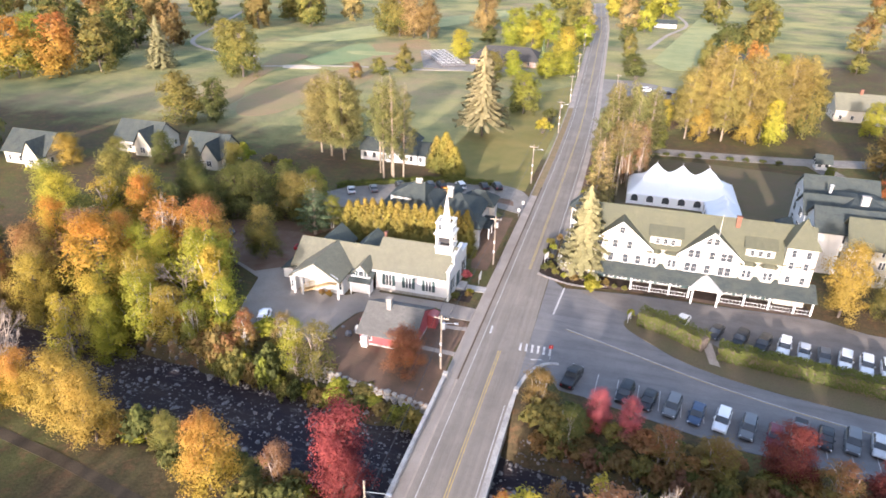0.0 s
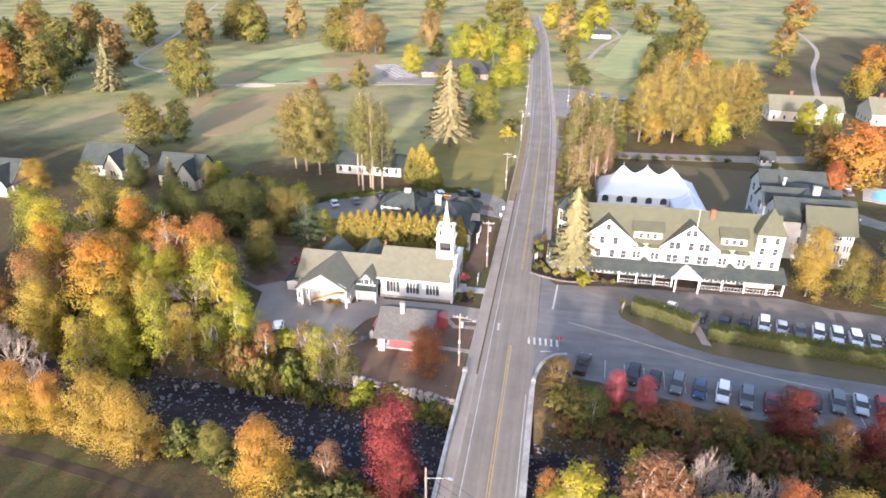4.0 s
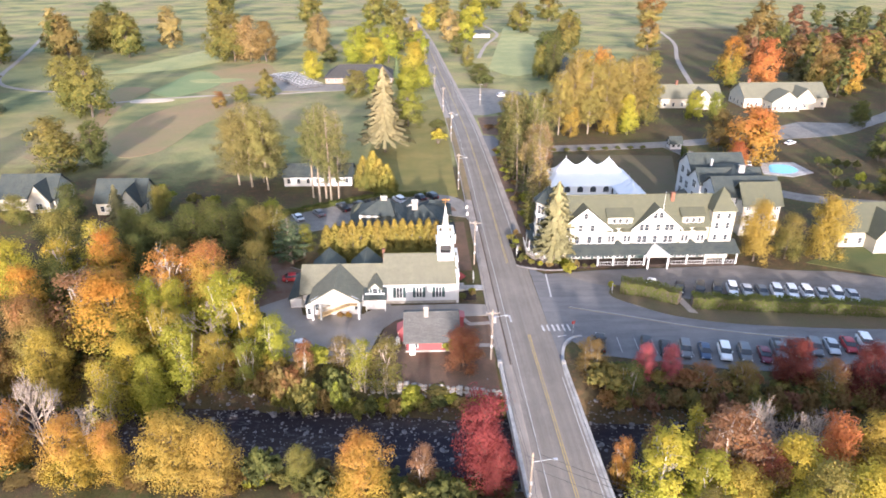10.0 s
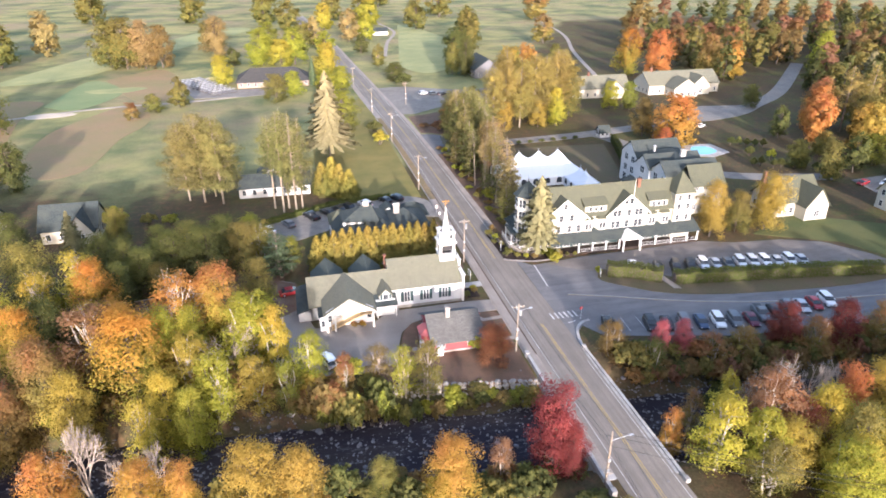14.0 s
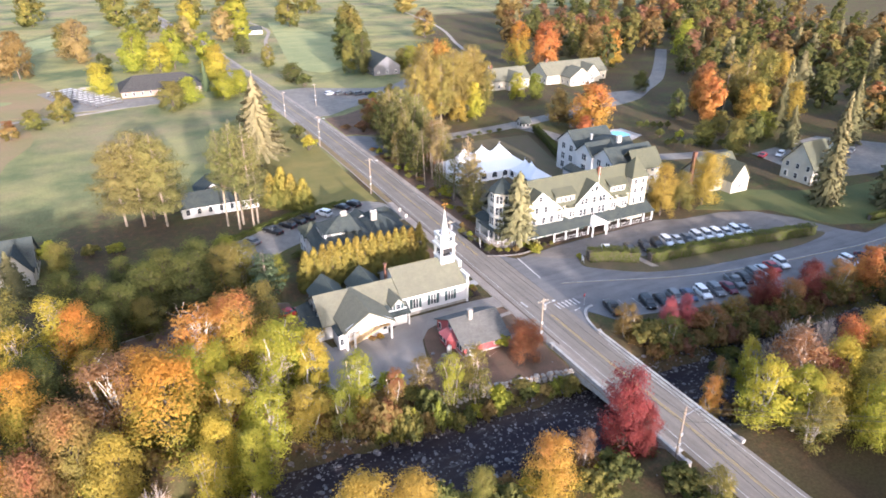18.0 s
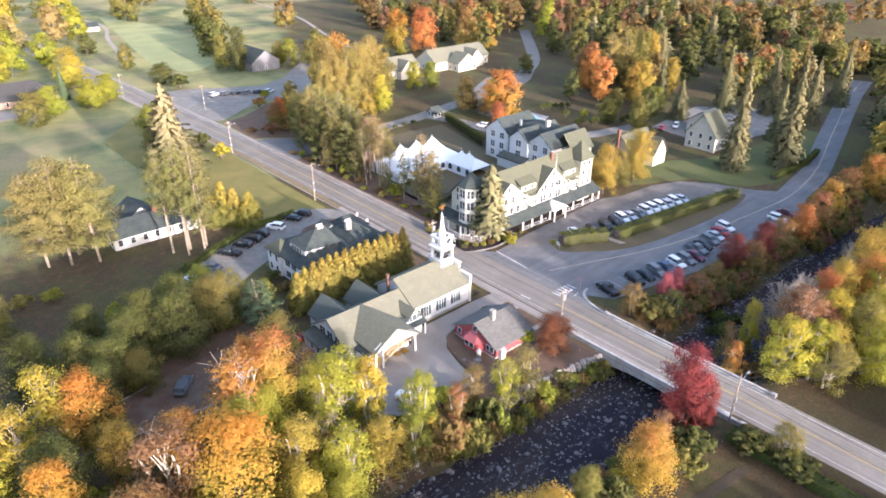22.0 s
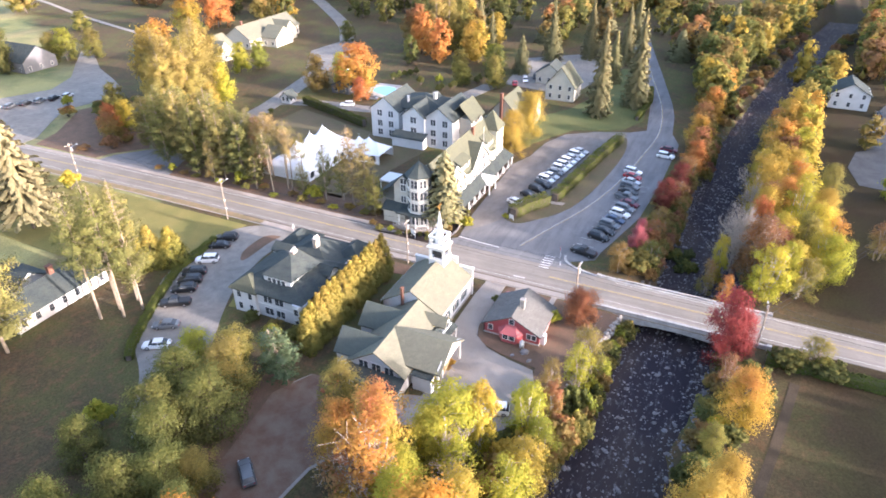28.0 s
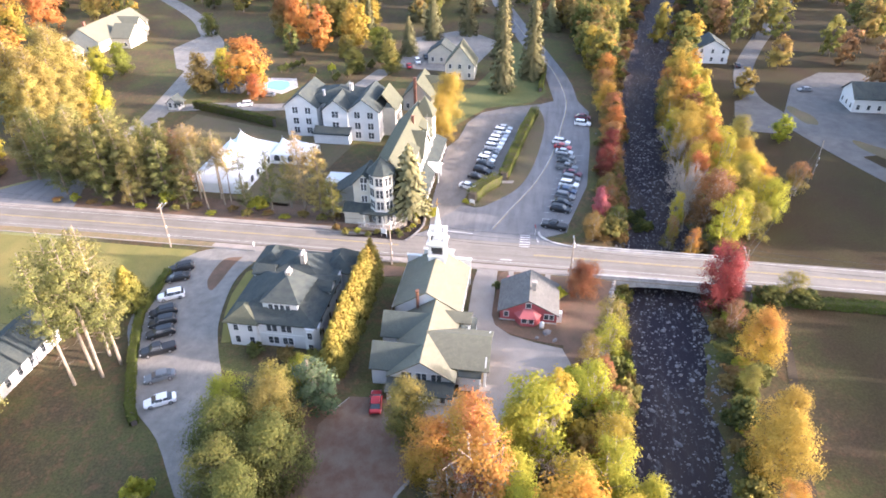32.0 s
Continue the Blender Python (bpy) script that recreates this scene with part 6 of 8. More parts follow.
# Unseen woods added in the west for the shade on the golf turf.
for k in range(44):
    x, y = -265 + 108 * ((k * 0.618) % 1), -6 + 44 * ((k * 0.377) % 1)
    tree("wood", x, y, 19 + 6 * ((k * 0.29) % 1), 6.5, ("olive", "green", "gold", "brown", "orange")[k % 5], "woods by the western houses")

# Trees added out of view to cast shade over the field.
for k in range(70):
    x, y = -150 + 260 * ((k * 0.618) % 1), -122 - 22 * ((k * 0.377) % 1)
    if not -18 < x < 4:
        tree("wood", x, y, 16 + 3 * ((k * 0.29) % 1), 6.4, ("olive", "brown", "rust", "green", "gold")[k % 5], "woods south of the field")

for name, label, category, items in STUFF.values():
    spread(name, label, category, items)


# ---- buildings ----
WIN = {}


def window(parent, x, y, z, face, w=0.9, h=1.5, shutters=False, group=""):
    """A sash window set on a wall; face is the way it looks: S, N, E or W. z is its sill."""
    key = (w, h, shutters)
    if key not in WIN:
        fr = Shape().box(-w / 2 - 0.11, w / 2 + 0.11, -0.06, 0.0, -0.12, h + 0.14)
        pa = Shape().box(-w / 2, w / 2, -0.075, -0.055, 0.0, h * 0.485)
        if w >= 1.0:
            fr.box(-0.07, 0.07, -0.085, -0.06, 0.0, h)
        sw = 0.56 if w >= 1.0 else 0.42
        sh = Shape().box(0.0, sw, -0.07, 0.0, -0.05, h + 0.05)
        WIN[key] = (shape_mesh("window", fr, "trim"), shape_mesh("pane", pa, "glass"), shape_mesh("shutter", sh, "shutter"))
    a, b, c = WIN[key]
    rz = {"S": 0, "E": 90, "N": 180, "W": -90, "SW": -45, "NW": -135}[face]
    ob = new("window", a)
    ob.parent = parent
    ob.matrix_basis = world_of(parent).inverted() @ pose(x, y, z, 0, 0, rz)
    for dz in (0.0, h * 0.515):
        p = new("pane", b)
        p.parent = ob
        p.location = (0, 0, dz)
    if shutters:
        for dx in (-w / 2 - 0.14 - (0.56 if w >= 1.0 else 0.42), w / 2 + 0.14):
            q = new("shutter", c)
            q.parent = ob
            q.location = (dx, 0, 0)
    return ob


def brick_stack(parent, x, y, z0, z1, w=0.7, d=0.7, mat="brick", pots=0):
    s = Shape().box(x - w / 2, x + w / 2, y - d / 2, y + d / 2, z0, z1)
    s.box(x - w / 2 - 0.1, x + w / 2 + 0.1, y - d / 2 - 0.1, y + d / 2 + 0.1, z1, z1 + 0.15)
    ob = s.make("chimney", mat, parent)
    for k in range(pots):
        q = (k - (pots - 1) / 2) * w * 0.3
        Shape().tube((x + q, y, z1 + 0.15), (x + q, y, z1 + 0.62), 0.12, 0.09, 8).make("chimney_pot", "trim", ob)
    return ob


def gable_wall(parent, axis, a, u0, u1, ze, zr, th, mat, name="gable_wall"):
    """A wall end under a gable: from the ground to the eave, then up to the ridge."""
    return Shape().wall_poly([(u0, 0), (u1, 0), (u1, ze), ((u0 + u1) / 2, zr - 0.05), (u0, ze)], axis, a, a + th).make(name, mat, parent)


# church
church = thing("church", (-30, 4, 0), "white clapboard church with olive shingle roof, belfry and spire", "church")
Shape().box(-32, -18.5, -1.25, -1.0, 0, 4.3).make("south_wall", "white", church)
Shape().box(-32, -18.5, 9.8, 10.05, 0, 4.3).make("north_wall", "white", church)
gable_wall(church, "x", -32, -1.25, 10.05, 4.3, 7.75, 0.25, "white", "rear_gable")
Shape().box(-32, -18.3, -1.32, 10.12, -0.3, 0.45).make("foundation", "stone", church)
front = [(-1.6, 0), (10.4, 0), (10.4, 5.7), (7.2, 5.7), (7.2, 7.3), (1.6, 7.3), (1.6, 5.7), (-1.6, 5.7)]
Shape().wall_poly(front, "x", -18.5, -18.1).make("front_wall", "white", church, "white front wall with stepped shoulders")
for u0, u1, z in ((-1.75, 1.7, 5.7), (7.1, 10.55, 5.7), (1.5, 7.3, 7.3)):
    Shape().box(-18.65, -17.95, u0, u1, z, z + 0.16).make("cornice", "trim", church)
Shape().gable(-32, -18.6, -1.25, 10.05, 4.35, 7.85, "x", 0.4).make("nave_roof", "roof_green", church)
for y in (-1.66, 10.36):
    Shape().box(-32.3, -18.2, y, y + 0.12, 3.75, 4.1).make("eave_board", "trim", church)
for x in (-29.3, -25.6, -21.9):
    window(church, x, -1.25, 1.25, "S", 1.0, 2.1, True)
    Shape().box(x - 0.62, x + 0.62, -1.36, -1.25, 3.5, 3.8).make("window_head", "shutter", church)
    window(church, x, 10.05, 1.25, "N", 1.0, 2.1, True)
for y in (0.6, 8.2):
    window(church, -18.1, y, 1.4, "E", 1.0, 2.1, True)
Shape().box(-18.1, -18.0, 3.5, 5.3, 0.4, 2.9).make("door", "shutter", church, "dark double door")
Shape().box(-18.1, -16.6, 3.0, 5.8, -0.2, 0.38).make("steps", "concrete", church)
brick_stack(church, -32.4, 5.9, 4, 8.0, 0.42, 0.42)
# tower, belfry and spire
TX, TY, TH = -20.4, 4.3, 1.52
tower = Shape().box(TX - TH, TX + TH, TY - TH, TY + TH, 4.5, 8.1).make("tower", "white", church)
Shape().box(TX - TH - 0.15, TX + TH + 0.15, TY - TH - 0.15, TY + TH + 0.15, 8.1, 8.3).make("cornice", "trim", tower)
for sx in (-1, 1):
    for sy in (-1, 1):
        Shape().box(*sorted((TX + sx * TH, TX + sx * (TH - 0.42))), *sorted((TY + sy * TH, TY + sy * (TH - 0.42))), 8.3, 10.1).make("belfry_post", "trim", tower)
Shape().box(TX - TH, TX + TH, TY - TH, TY + TH, 10.1, 10.6).make("belfry_head", "white", tower)
Shape().box(TX - TH - 0.3, TX + TH + 0.3, TY - TH - 0.3, TY + TH + 0.3, 10.6, 10.85).make("belfry_cornice", "trim", tower)
Shape().box(TX - 0.95, TX + 0.95, TY - 0.95, TY + 0.95, 8.3, 8.42).make("belfry_floor", "dark", tower)
# Dark panels added inside the open belfry in place of its inner shade.
for sx in (-1, 1):
    Shape().box(TX + sx * 1.02 - 0.03, TX + sx * 1.02 + 0.03, TY - 1.0, TY + 1.0, 8.9, 10.0).make("louver", "dark", tower, "dark panel standing for the shaded belfry inside")
    Shape().box(TX - 0.98, TX + 0.98, TY + sx * 1.02 - 0.03, TY + sx * 1.02 + 0.03, 8.9, 10.0).make("louver", "dark", tower, "dark panel standing for the shaded belfry inside")
Shape().box(TX - 1.24, TX + 1.24, TY - 1.24, TY + 1.24, 10.85, 10.95).make("lantern_deck", "roof_dark", tower)
bell = Shape()
for k, (r, z) in enumerate(((0.62, 8.55), (0.5, 8.75), (0.38, 9.1), (0.3, 9.4))):
    if k:
        bell.tube((TX, TY, pz), (TX, TY, z), pr, r, 12)
    pr, pz = r, z
bell.make("bell", "dark", tower, "dark bronze bell")
Shape().box(TX - 0.9, TX + 0.9, TY - 0.08, TY + 0.08, 9.4, 9.55).make("bell_yoke", "dark", tower)
Q = 1.45
for sx in (-1, 1):
    for sy in (-1, 1):
        Shape().box(*sorted((TX + sx * Q, TX + sx * (Q - 0.36))), *sorted((TY + sy * Q, TY + sy * (Q - 0.36))), 10.85, 12.9).make("lantern_post", "trim", tower)
for sx in (-1, 1):
    Shape().box(*sorted((TX + sx * Q, TX + sx * (Q - 0.2))), TY - Q + 0.36, TY + Q - 0.36, 10.85, 11.5).make("lantern_rail", "trim", tower)
    Shape().box(TX - Q + 0.36, TX + Q - 0.36, *sorted((TY + sx * Q, TY + sx * (Q - 0.2))), 10.85, 11.5).make("lantern_rail", "trim", tower)
    Shape().box(*sorted((TX + sx * (Q + 0.12), TX + sx * (Q - 0.28))), TY - Q - 0.12, TY + Q + 0.12, 12.55, 12.95).make("lantern_beam", "trim", tower)
    Shape().box(TX - Q + 0.28, TX + Q - 0.28, *sorted((TY + sx * (Q + 0.12), TY + sx * (Q - 0.28))), 12.55, 12.95).make("lantern_beam", "trim", tower)
Shape().cone(TX, TY, 11.0, 17.9, 1.02, 8, math.pi / 8).make("spire", "trim", tower, "slender white spire")
vane = Shape().tube((TX, TY, 17.7), (TX, TY, 19.2), 0.04, 0.03, 6)
vane.slab([(TX - 0.75, TY, 18.75), (TX - 0.5, TY, 18.88), (TX + 0.35, TY, 18.79), (TX + 0.7, TY, 18.95), (TX + 0.7, TY, 18.55), (TX + 0.35, TY, 18.71), (TX - 0.5, TY, 18.62)], 0.05, (0, 1, 0))
vane.tube((TX - 0.5, TY, 18.3), (TX + 0.5, TY, 18.3), 0.025, 0.025, 5).tube((TX, TY - 0.5, 18.3), (TX, TY + 0.5, 18.3), 0.025, 0.025, 5)
vane.make("weather_vane", "gilt", tower, "gilt weather vane")
# rear hall
HX0, HX1, HY0, HY1 = -47.4, -32.0, -2.2, 7.6
Shape().box(HX0, HX1, HY0, HY0 + 0.25, 0, 3.3).make("hall_wall", "white", church)
Shape().box(HX0, HX1, HY1 - 0.25, HY1, 0, 3.3).make("hall_wall", "white", church)
gable_wall(church, "x", HX0, HY0, HY1, 3.3, 6.5, 0.25, "white", "hall_gable")
Shape().gable(HX0, HX1 - 0.1, HY0, HY1, 3.35, 6.6, "x", 0.45).make("hall_roof", "roof_green", church)
for y in (0.3, 2.6, 4.9):
    for d in (-0.42, 0.42):
        window(church, HX0, y + d, 2.7, "W", 0.7, 1.25)
lean = Shape().slab([(HX0 - 2.6, HY1 + 0.3, 1.95), (HX0 - 2.6, HY0 - 0.3, 1.95), (HX0, HY0 - 0.3, 2.75), (HX0, HY1 + 0.3, 2.75)], 0.2)
lean.make("lean_to_roof", "roof_dark", church, "dark lean-to roof")
Shape().box(HX0 - 2.3, HX0 - 0.02, HY0, HY1, 0, 1.9).make("lean_to_wall", "white", church)
for y in (-1, 1, 3, 5):
    window(church, HX0 - 2.3, y, 0.6, "W", 0.7, 1.0)
for cx in (-43.6, -36.0):
    Shape().gable(cx - 2.9, cx + 2.9, 3.4, 10.6, 3.7, 6.35, "y", 0.35).make("north_wing_roof", "roof_north", church, "grey-green north wing roof")
    gable_wall(church, "y", 10.35, cx - 2.9, cx + 2.9, 3.65, 6.2, 0.25, "white", "north_gable")
    for x0 in (cx - 2.9, cx + 2.65):
        Shape().box(x0, x0 + 0.25, 7.4, 10.35, 0, 3.6).make("north_wing_wall", "white", church)
    window(church, cx, 10.6, 1.0, "N", 1.0, 1.4)
# covered entrance on the south side
WX0, WX1, WY = -45.0, -36.4, -7.0
Shape().gable(WX0, WX1, WY, 2.4, 4.1, 6.75, "y", 0.5).make("porch_roof", "roof_green", church)
Shape().wall_poly([(WX0, 3.5), (WX1, 3.5), (WX1, 4.15), ((WX0 + WX1) / 2, 6.65), (WX0, 4.15)], "y", WY, WY + 0.2).make("porch_gable", "white", church)
for x in (WX0 + 0.15, WX0 + 1.6, WX1 - 0.15):
    Shape().box(x - 0.16, x + 0.16, WY, WY + 0.32, 0, 3.3).make("porch_post", "trim", church)
for x in (WX0, WX1 - 0.2):
    Shape().box(x, x + 0.2, -4.78, HY0, 0, 4.1).make("porch_side", "white", church)
Shape().box(WX0, WX1, -5.0, -4.8, 0, 3.9).make("porch_back", "white", church)
window(church, WX0 + 0.75, -5.0, 1.0, "S", 0.7, 1.3)
window(church, WX1 - 0.7, -5.0, 1.0, "S", 0.7, 1.3)
Shape().box(WX0 - 1.1, WX0, -6.2, -3.0, 0, 3.0).make("side_bay", "white", church)
window(church, WX0 - 0.55, -6.2, 0.9, "S", 0.6, 1.2)
Shape().slab([(WX0 - 1.3, -6.4, 3.0), (WX0, -6.4, 3.3), (WX0, -2.8, 3.3), (WX0 - 1.3, -2.8, 3.0)], 0.12).make("side_bay_roof", "roof_dark", church)
for k in range(13):
    Shape().box(-44.0 + k * 0.46, -43.5 + k * 0.46, -6.4, -5.15, 0.12 + k * 0.2, 0.18 + k * 0.2).make("stair_tread", "wood", church)
for y in (-6.45, -5.1):
    Shape().slab([(-44.1, y, 0.15), (-38.0, y, 2.75), (-38.0, y, 2.5), (-44.1, y, -0.1)], 0.06, (0, 1, 0)).make("stair_stringer", "wood", church)
    Shape().slab([(-44.1, y, 1.1), (-38.0, y, 3.7), (-38.0, y, 3.61), (-44.1, y, 1.01)], 0.06, (0, 1, 0)).make("stair_rail", "wood", church, "new timber handrail")
    for k in range(7):
        x = -44 + k * 1.0
        Shape().box(x - 0.04, x + 0.04, y, y + 0.06, 0.1 + (x + 44.1) * 0.426, 1.05 + (x + 44.1) * 0.426).make("stair_baluster", "wood", church)
Shape().box(-38.0, -36.6, -6.5, -5.01, 2.55, 2.68).make("stair_landing", "wood", church)
# small south dormer wing
Shape().box(-35.6, -32.0, -3.4, HY0, 0, 3.3).make("entry_wall", "white", church)
Shape().slab([(-35.9, -4.3, 2.6), (-31.6, -4.3, 2.6), (-31.6, -2.0, 3.9), (-35.9, -2.0, 3.9)], 0.18).make("entry_roof", "roof_dark", church, "dark entry roof")
Shape().gable(-34.8, -32.6, -3.3, 0.6, 4.5, 5.6, "y", 0.3).make("dormer_roof", "roof_green", church)
Shape().wall_poly([(-34.8, 3.0), (-32.6, 3.0), (-32.6, 4.5), (-33.7, 5.5), (-34.8, 4.5)], "y", -3.3, -1.5).make("dormer_wall", "white", church)
window(church, -33.7, -3.3, 3.35, "S", 0.9, 1.0, True)
for x in (-35.4, -31.9):
    Shape().box(x - 0.1, x + 0.1, -4.2, -4.0, 0, 2.6).make("entry_post", "trim", church)
Shape().box(-33.9, -32.9, -3.46, -3.4, 0.1, 2.2).make("entry_door", "trim", church)

# red house
red = thing("red_house", (-23.5, -12.8, 0), "small red clapboard house with grey shingle roof", "house")
RX0, RX1, RY0, RY1 = -28.0, -19.2, -17.8, -7.8
Shape().box(RX0, RX1, RY0, RY0 + 0.2, 0, 2.25).make("wall", "red", red)
Shape().box(RX0, RX1, RY1 - 0.2, RY1, 0, 2.25).make("wall", "red", red)
gable_wall(red, "x", RX0, RY0, RY1, 2.25, 4.75, 0.2, "red")
gable_wall(red, "x", RX1 - 0.2, RY0, RY1, 2.25, 4.75, 0.2, "red")
Shape().box(RX0 - 0.03, RX1 + 0.03, RY0 - 0.03, RY1 + 0.03, -0.2, 0.3).make("foundation", "concrete", red)
Shape().gable(RX0, RX1, RY0, RY1, 2.3, 4.9, "x", 0.4).make("roof", "roof_grey", red, "worn grey shingle roof")
brick_stack(red, -24.5, -13.5, 3.5, 6.2, 0.75, 0.75, "stone")
bay = [(RX0, -15.0), (RX0 - 1.3, -14.0), (RX0 - 1.3, -11.6), (RX0, -10.6)]
Shape().prism(bay, 0, 1.75).make("bay", "red", red)
Shape().add([(x - (0.25 if i in (1, 2) else 0), y + (-0.3 if i < 2 else 0.3), 1.75) for i, (x, y) in enumerate(bay)] + [(RX0, -13.6, 2.9), (RX0, -12.0, 2.9)],
            [(0, 1, 4), (1, 2, 5, 4), (2, 3, 5), (3, 2, 1, 0)]).make("bay_roof", "red_roof", red, "faded red bay roof")
for y in (-13.4, -12.2):
    window(red, RX0 - 1.3, y, 0.75, "W", 0.85, 0.85)
for y in (-16.9, -16.0):
    window(red, RX0, y, 0.95, "W", 0.7, 0.95)
window(red, RX0, -12.8, 3.1, "W", 0.8, 0.9)
window(red, RX0, -9.0, 0.95, "W", 0.7, 0.95)
for x in (-26.4, -21.5):
    window(red, x, RY0, 0.95, "S", 0.8, 0.95)
Shape().box(RX0 + 0.6, RX0 + 1.6, RY0 - 0.9, RY0, 0, 1.9).make("side_porch", "trim", red)
Shape().box(RX1, RX1 + 1.4, -10.4, -8.6, 0, 2.2).make("rear_lobby", "red", red)
Shape().slab([(RX1 + 1.6, -10.6, 2.2), (RX1 + 1.6, -8.4, 2.2), (RX1, -8.4, 2.6), (RX1, -10.6, 2.6)], 0.12).make("lobby_roof", "red_roof", red)
for x, y, r in ((-30.6, -16.2, 0.75), (-32.4, -17.6, 0.5), (-32.2, -14.6, 0.35)):
    s = Shape()
    rock(s, x, y, 0.15, r)
    tagged(s.make("boulder", "rock"), "pale boulder on the leaf-strewn bed", "boulder", "boulders by the red house")
tank = thing("gas_tank", (-29.4, -15.3, 0), "white upright gas tank beside the red house", "tank")
Shape().tube((-29.4, -15.3, 0.05), (-29.4, -15.3, 1.15), 0.42, 0.42, 12).tube((-29.4, -15.3, 1.15), (-29.4, -15.3, 1.4), 0.42, 0.15, 12).make("tank_body", "trim", tank, smooth=True)
Shape().tube((-29.4, -15.3, 1.4), (-29.4, -15.3, 1.52), 0.12, 0.12, 8).make("valve_cap", "metal", tank)

# guest house north of the church
chalet = thing("guest_house", (-30, 28, 0), "white guest house with steep dark green hipped roofs", "house")
CX0, CX1, CY0, CY1 = -40.4, -19.5, 21.6, 36.4
Shape().box(CX0, CX1, CY0, CY0 + 0.25, 0, 5.2).make("wall", "white", chalet)
Shape().box(CX0, CX1, CY1 - 0.25, CY1, 0, 5.2).make("wall", "white", chalet)
Shape().box(CX0, CX0 + 0.25, CY0 + 0.25, CY1 - 0.25, 0, 5.2).make("wall", "white", chalet)
Shape().box(CX1 - 0.25, CX1, CY0 + 0.25, CY1 - 0.25, 0, 5.2).make("wall", "white", chalet)
Shape().box(CX0 - 0.08, CX1 + 0.08, CY0 - 0.08, CY1 + 0.08, 2.6, 2.8).make("belt_course", "trim", chalet)
Shape().hip(CX0, -26.6, CY0, CY1, 5.2, 9.0, 6.6, 0.6).make("roof", "roof_dark", chalet, "dark green hipped shingle roof")
Shape().hip(-29.5, CX1, CY0 + 1.6, CY1 - 1.6, 5.2, 8.3, 5.4, 0.6).make("roof", "roof_dark", chalet, "dark green hipped shingle roof")
Shape().box(CX1 - 9.0, CX1 - 0.3, CY0 + 0.3, CY1 - 0.3, 5.2, 5.35).make("eave_roof", "roof_dark", chalet)
Shape().hip(CX0 - 0.6, CX0 + 4.2, CY1 - 5.2, CY1 + 0.4, 5.0, 7.2, 2.3, 0.3).make("corner_roof", "roof_inn", chalet)
Shape().box(CX0 - 0.6, CX0, CY1 - 5.0, CY1, 0, 5.0).make("corner_bay", "white", chalet)
Shape().hip(-24.5, CX1 + 1.6, 19.8, 25.0, 4.9, 7.3, 2.6, 0.4).make("wing_roof", "roof_dark", chalet)
Shape().box(-24.2, CX1 + 1.4, 20.1, 21.6, 0, 4.9).make("wing_wall", "white", chalet)
Shape().hip(-25.0, CX1 + 1.6, 32.5, 38.4, 4.7, 7.0, 2.8, 0.4).make("wing_roof", "roof_dark", chalet)
Shape().box(-24.6, CX1 + 1.4, 36.4, 38.2, 0, 4.7).make("wing_wall", "white", chalet)
Shape().box(CX1, CX1 + 2.6, 25.4, 32.2, 2.4, 2.6).make("porch_roof", "roof_dark", chalet)
for y in (25.6, 28.8, 32.0):
    Shape().box(CX1 + 2.3, CX1 + 2.5, y - 0.1, y + 0.1, 0, 2.4).make("porch_post", "trim", chalet)
dorm = Shape().box(-38.5, -34.0, 24.8, 30.8, 5.6, 7.8).make("dormer", "white", chalet)
Shape().add([(-38.8, 24.4, 7.75), (-38.8, 31.2, 7.75), (-30.6, 31.8, 7.6), (-30.6, 23.8, 7.6), (-34.0, 27.8, 10.2), (-31.8, 27.8, 10.2)], [(0, 4, 1), (1, 4, 5, 2), (2, 5, 3), (3, 5, 4, 0), (0, 1, 2, 3)]).make("upper_roof", "roof_dark", chalet, "steep pyramid roof over the upper rooms")
Shape().ring_prism(CX0 + 0.3, CY0 + 0.5, 1.45, 8, 0, 5.1, math.pi / 8).make("corner_turret", "white", chalet)
for z in (0.7, 3.2):
    window(chalet, CX0 - 1.04, CY0 + 0.5, z, "W", 0.8, 1.3)
    window(chalet, CX0 + 0.3, CY0 - 0.84, z, "S", 0.8, 1.3)
for k in range(4):
    window(chalet, -38.6, 26.4 + k * 1.0, 6.3, "W", 0.75, 1.15)
for y, n in ((22.9, 1), (26.0, 2), (28.5, 2), (32.5, 1), (35.0, 1)):
    for k in range(n):
        window(chalet, CX0 if y < 31 else CX0 - 0.6, y + k * 0.95, 3.3, "W", 0.8, 1.2)
        window(chalet, CX0 if y < 31 else CX0 - 0.6, y + k * 0.95, 0.7, "W", 0.8, 1.35)
for x in (-37, -33, -29, -26):
    window(chalet, x, CY0, 3.3, "S", 0.8, 1.2)
    window(chalet, x, CY0, 0.7, "S", 0.8, 1.35)
    window(chalet, x, CY1, 3.3, "N", 0.8, 1.2)
brick_stack(chalet, -33.1, 27.8, 8.6, 10.4, 1.3, 0.8, "stone", 4)
brick_stack(chalet, -26.2, 27.8, 7.6, 9.4, 1.3, 0.8, "stone", 4)
for x, y0, y1 in ((-30.5, 21.4, 25.0), (-27.2, 33.0, 36.6)):
    Shape().gable(x - 1.4, x + 1.4, y0, y1, 6.3, 7.3, "y", 0.3).make("dormer_roof", "roof_dark", chalet)
    Shape().wall_poly([(x - 1.4, 5.3), (x + 1.4, 5.3), (x + 1.4, 6.3), (x, 7.2), (x - 1.4, 6.3)], "y", y0, y1).make("dormer_wall", "white", chalet)

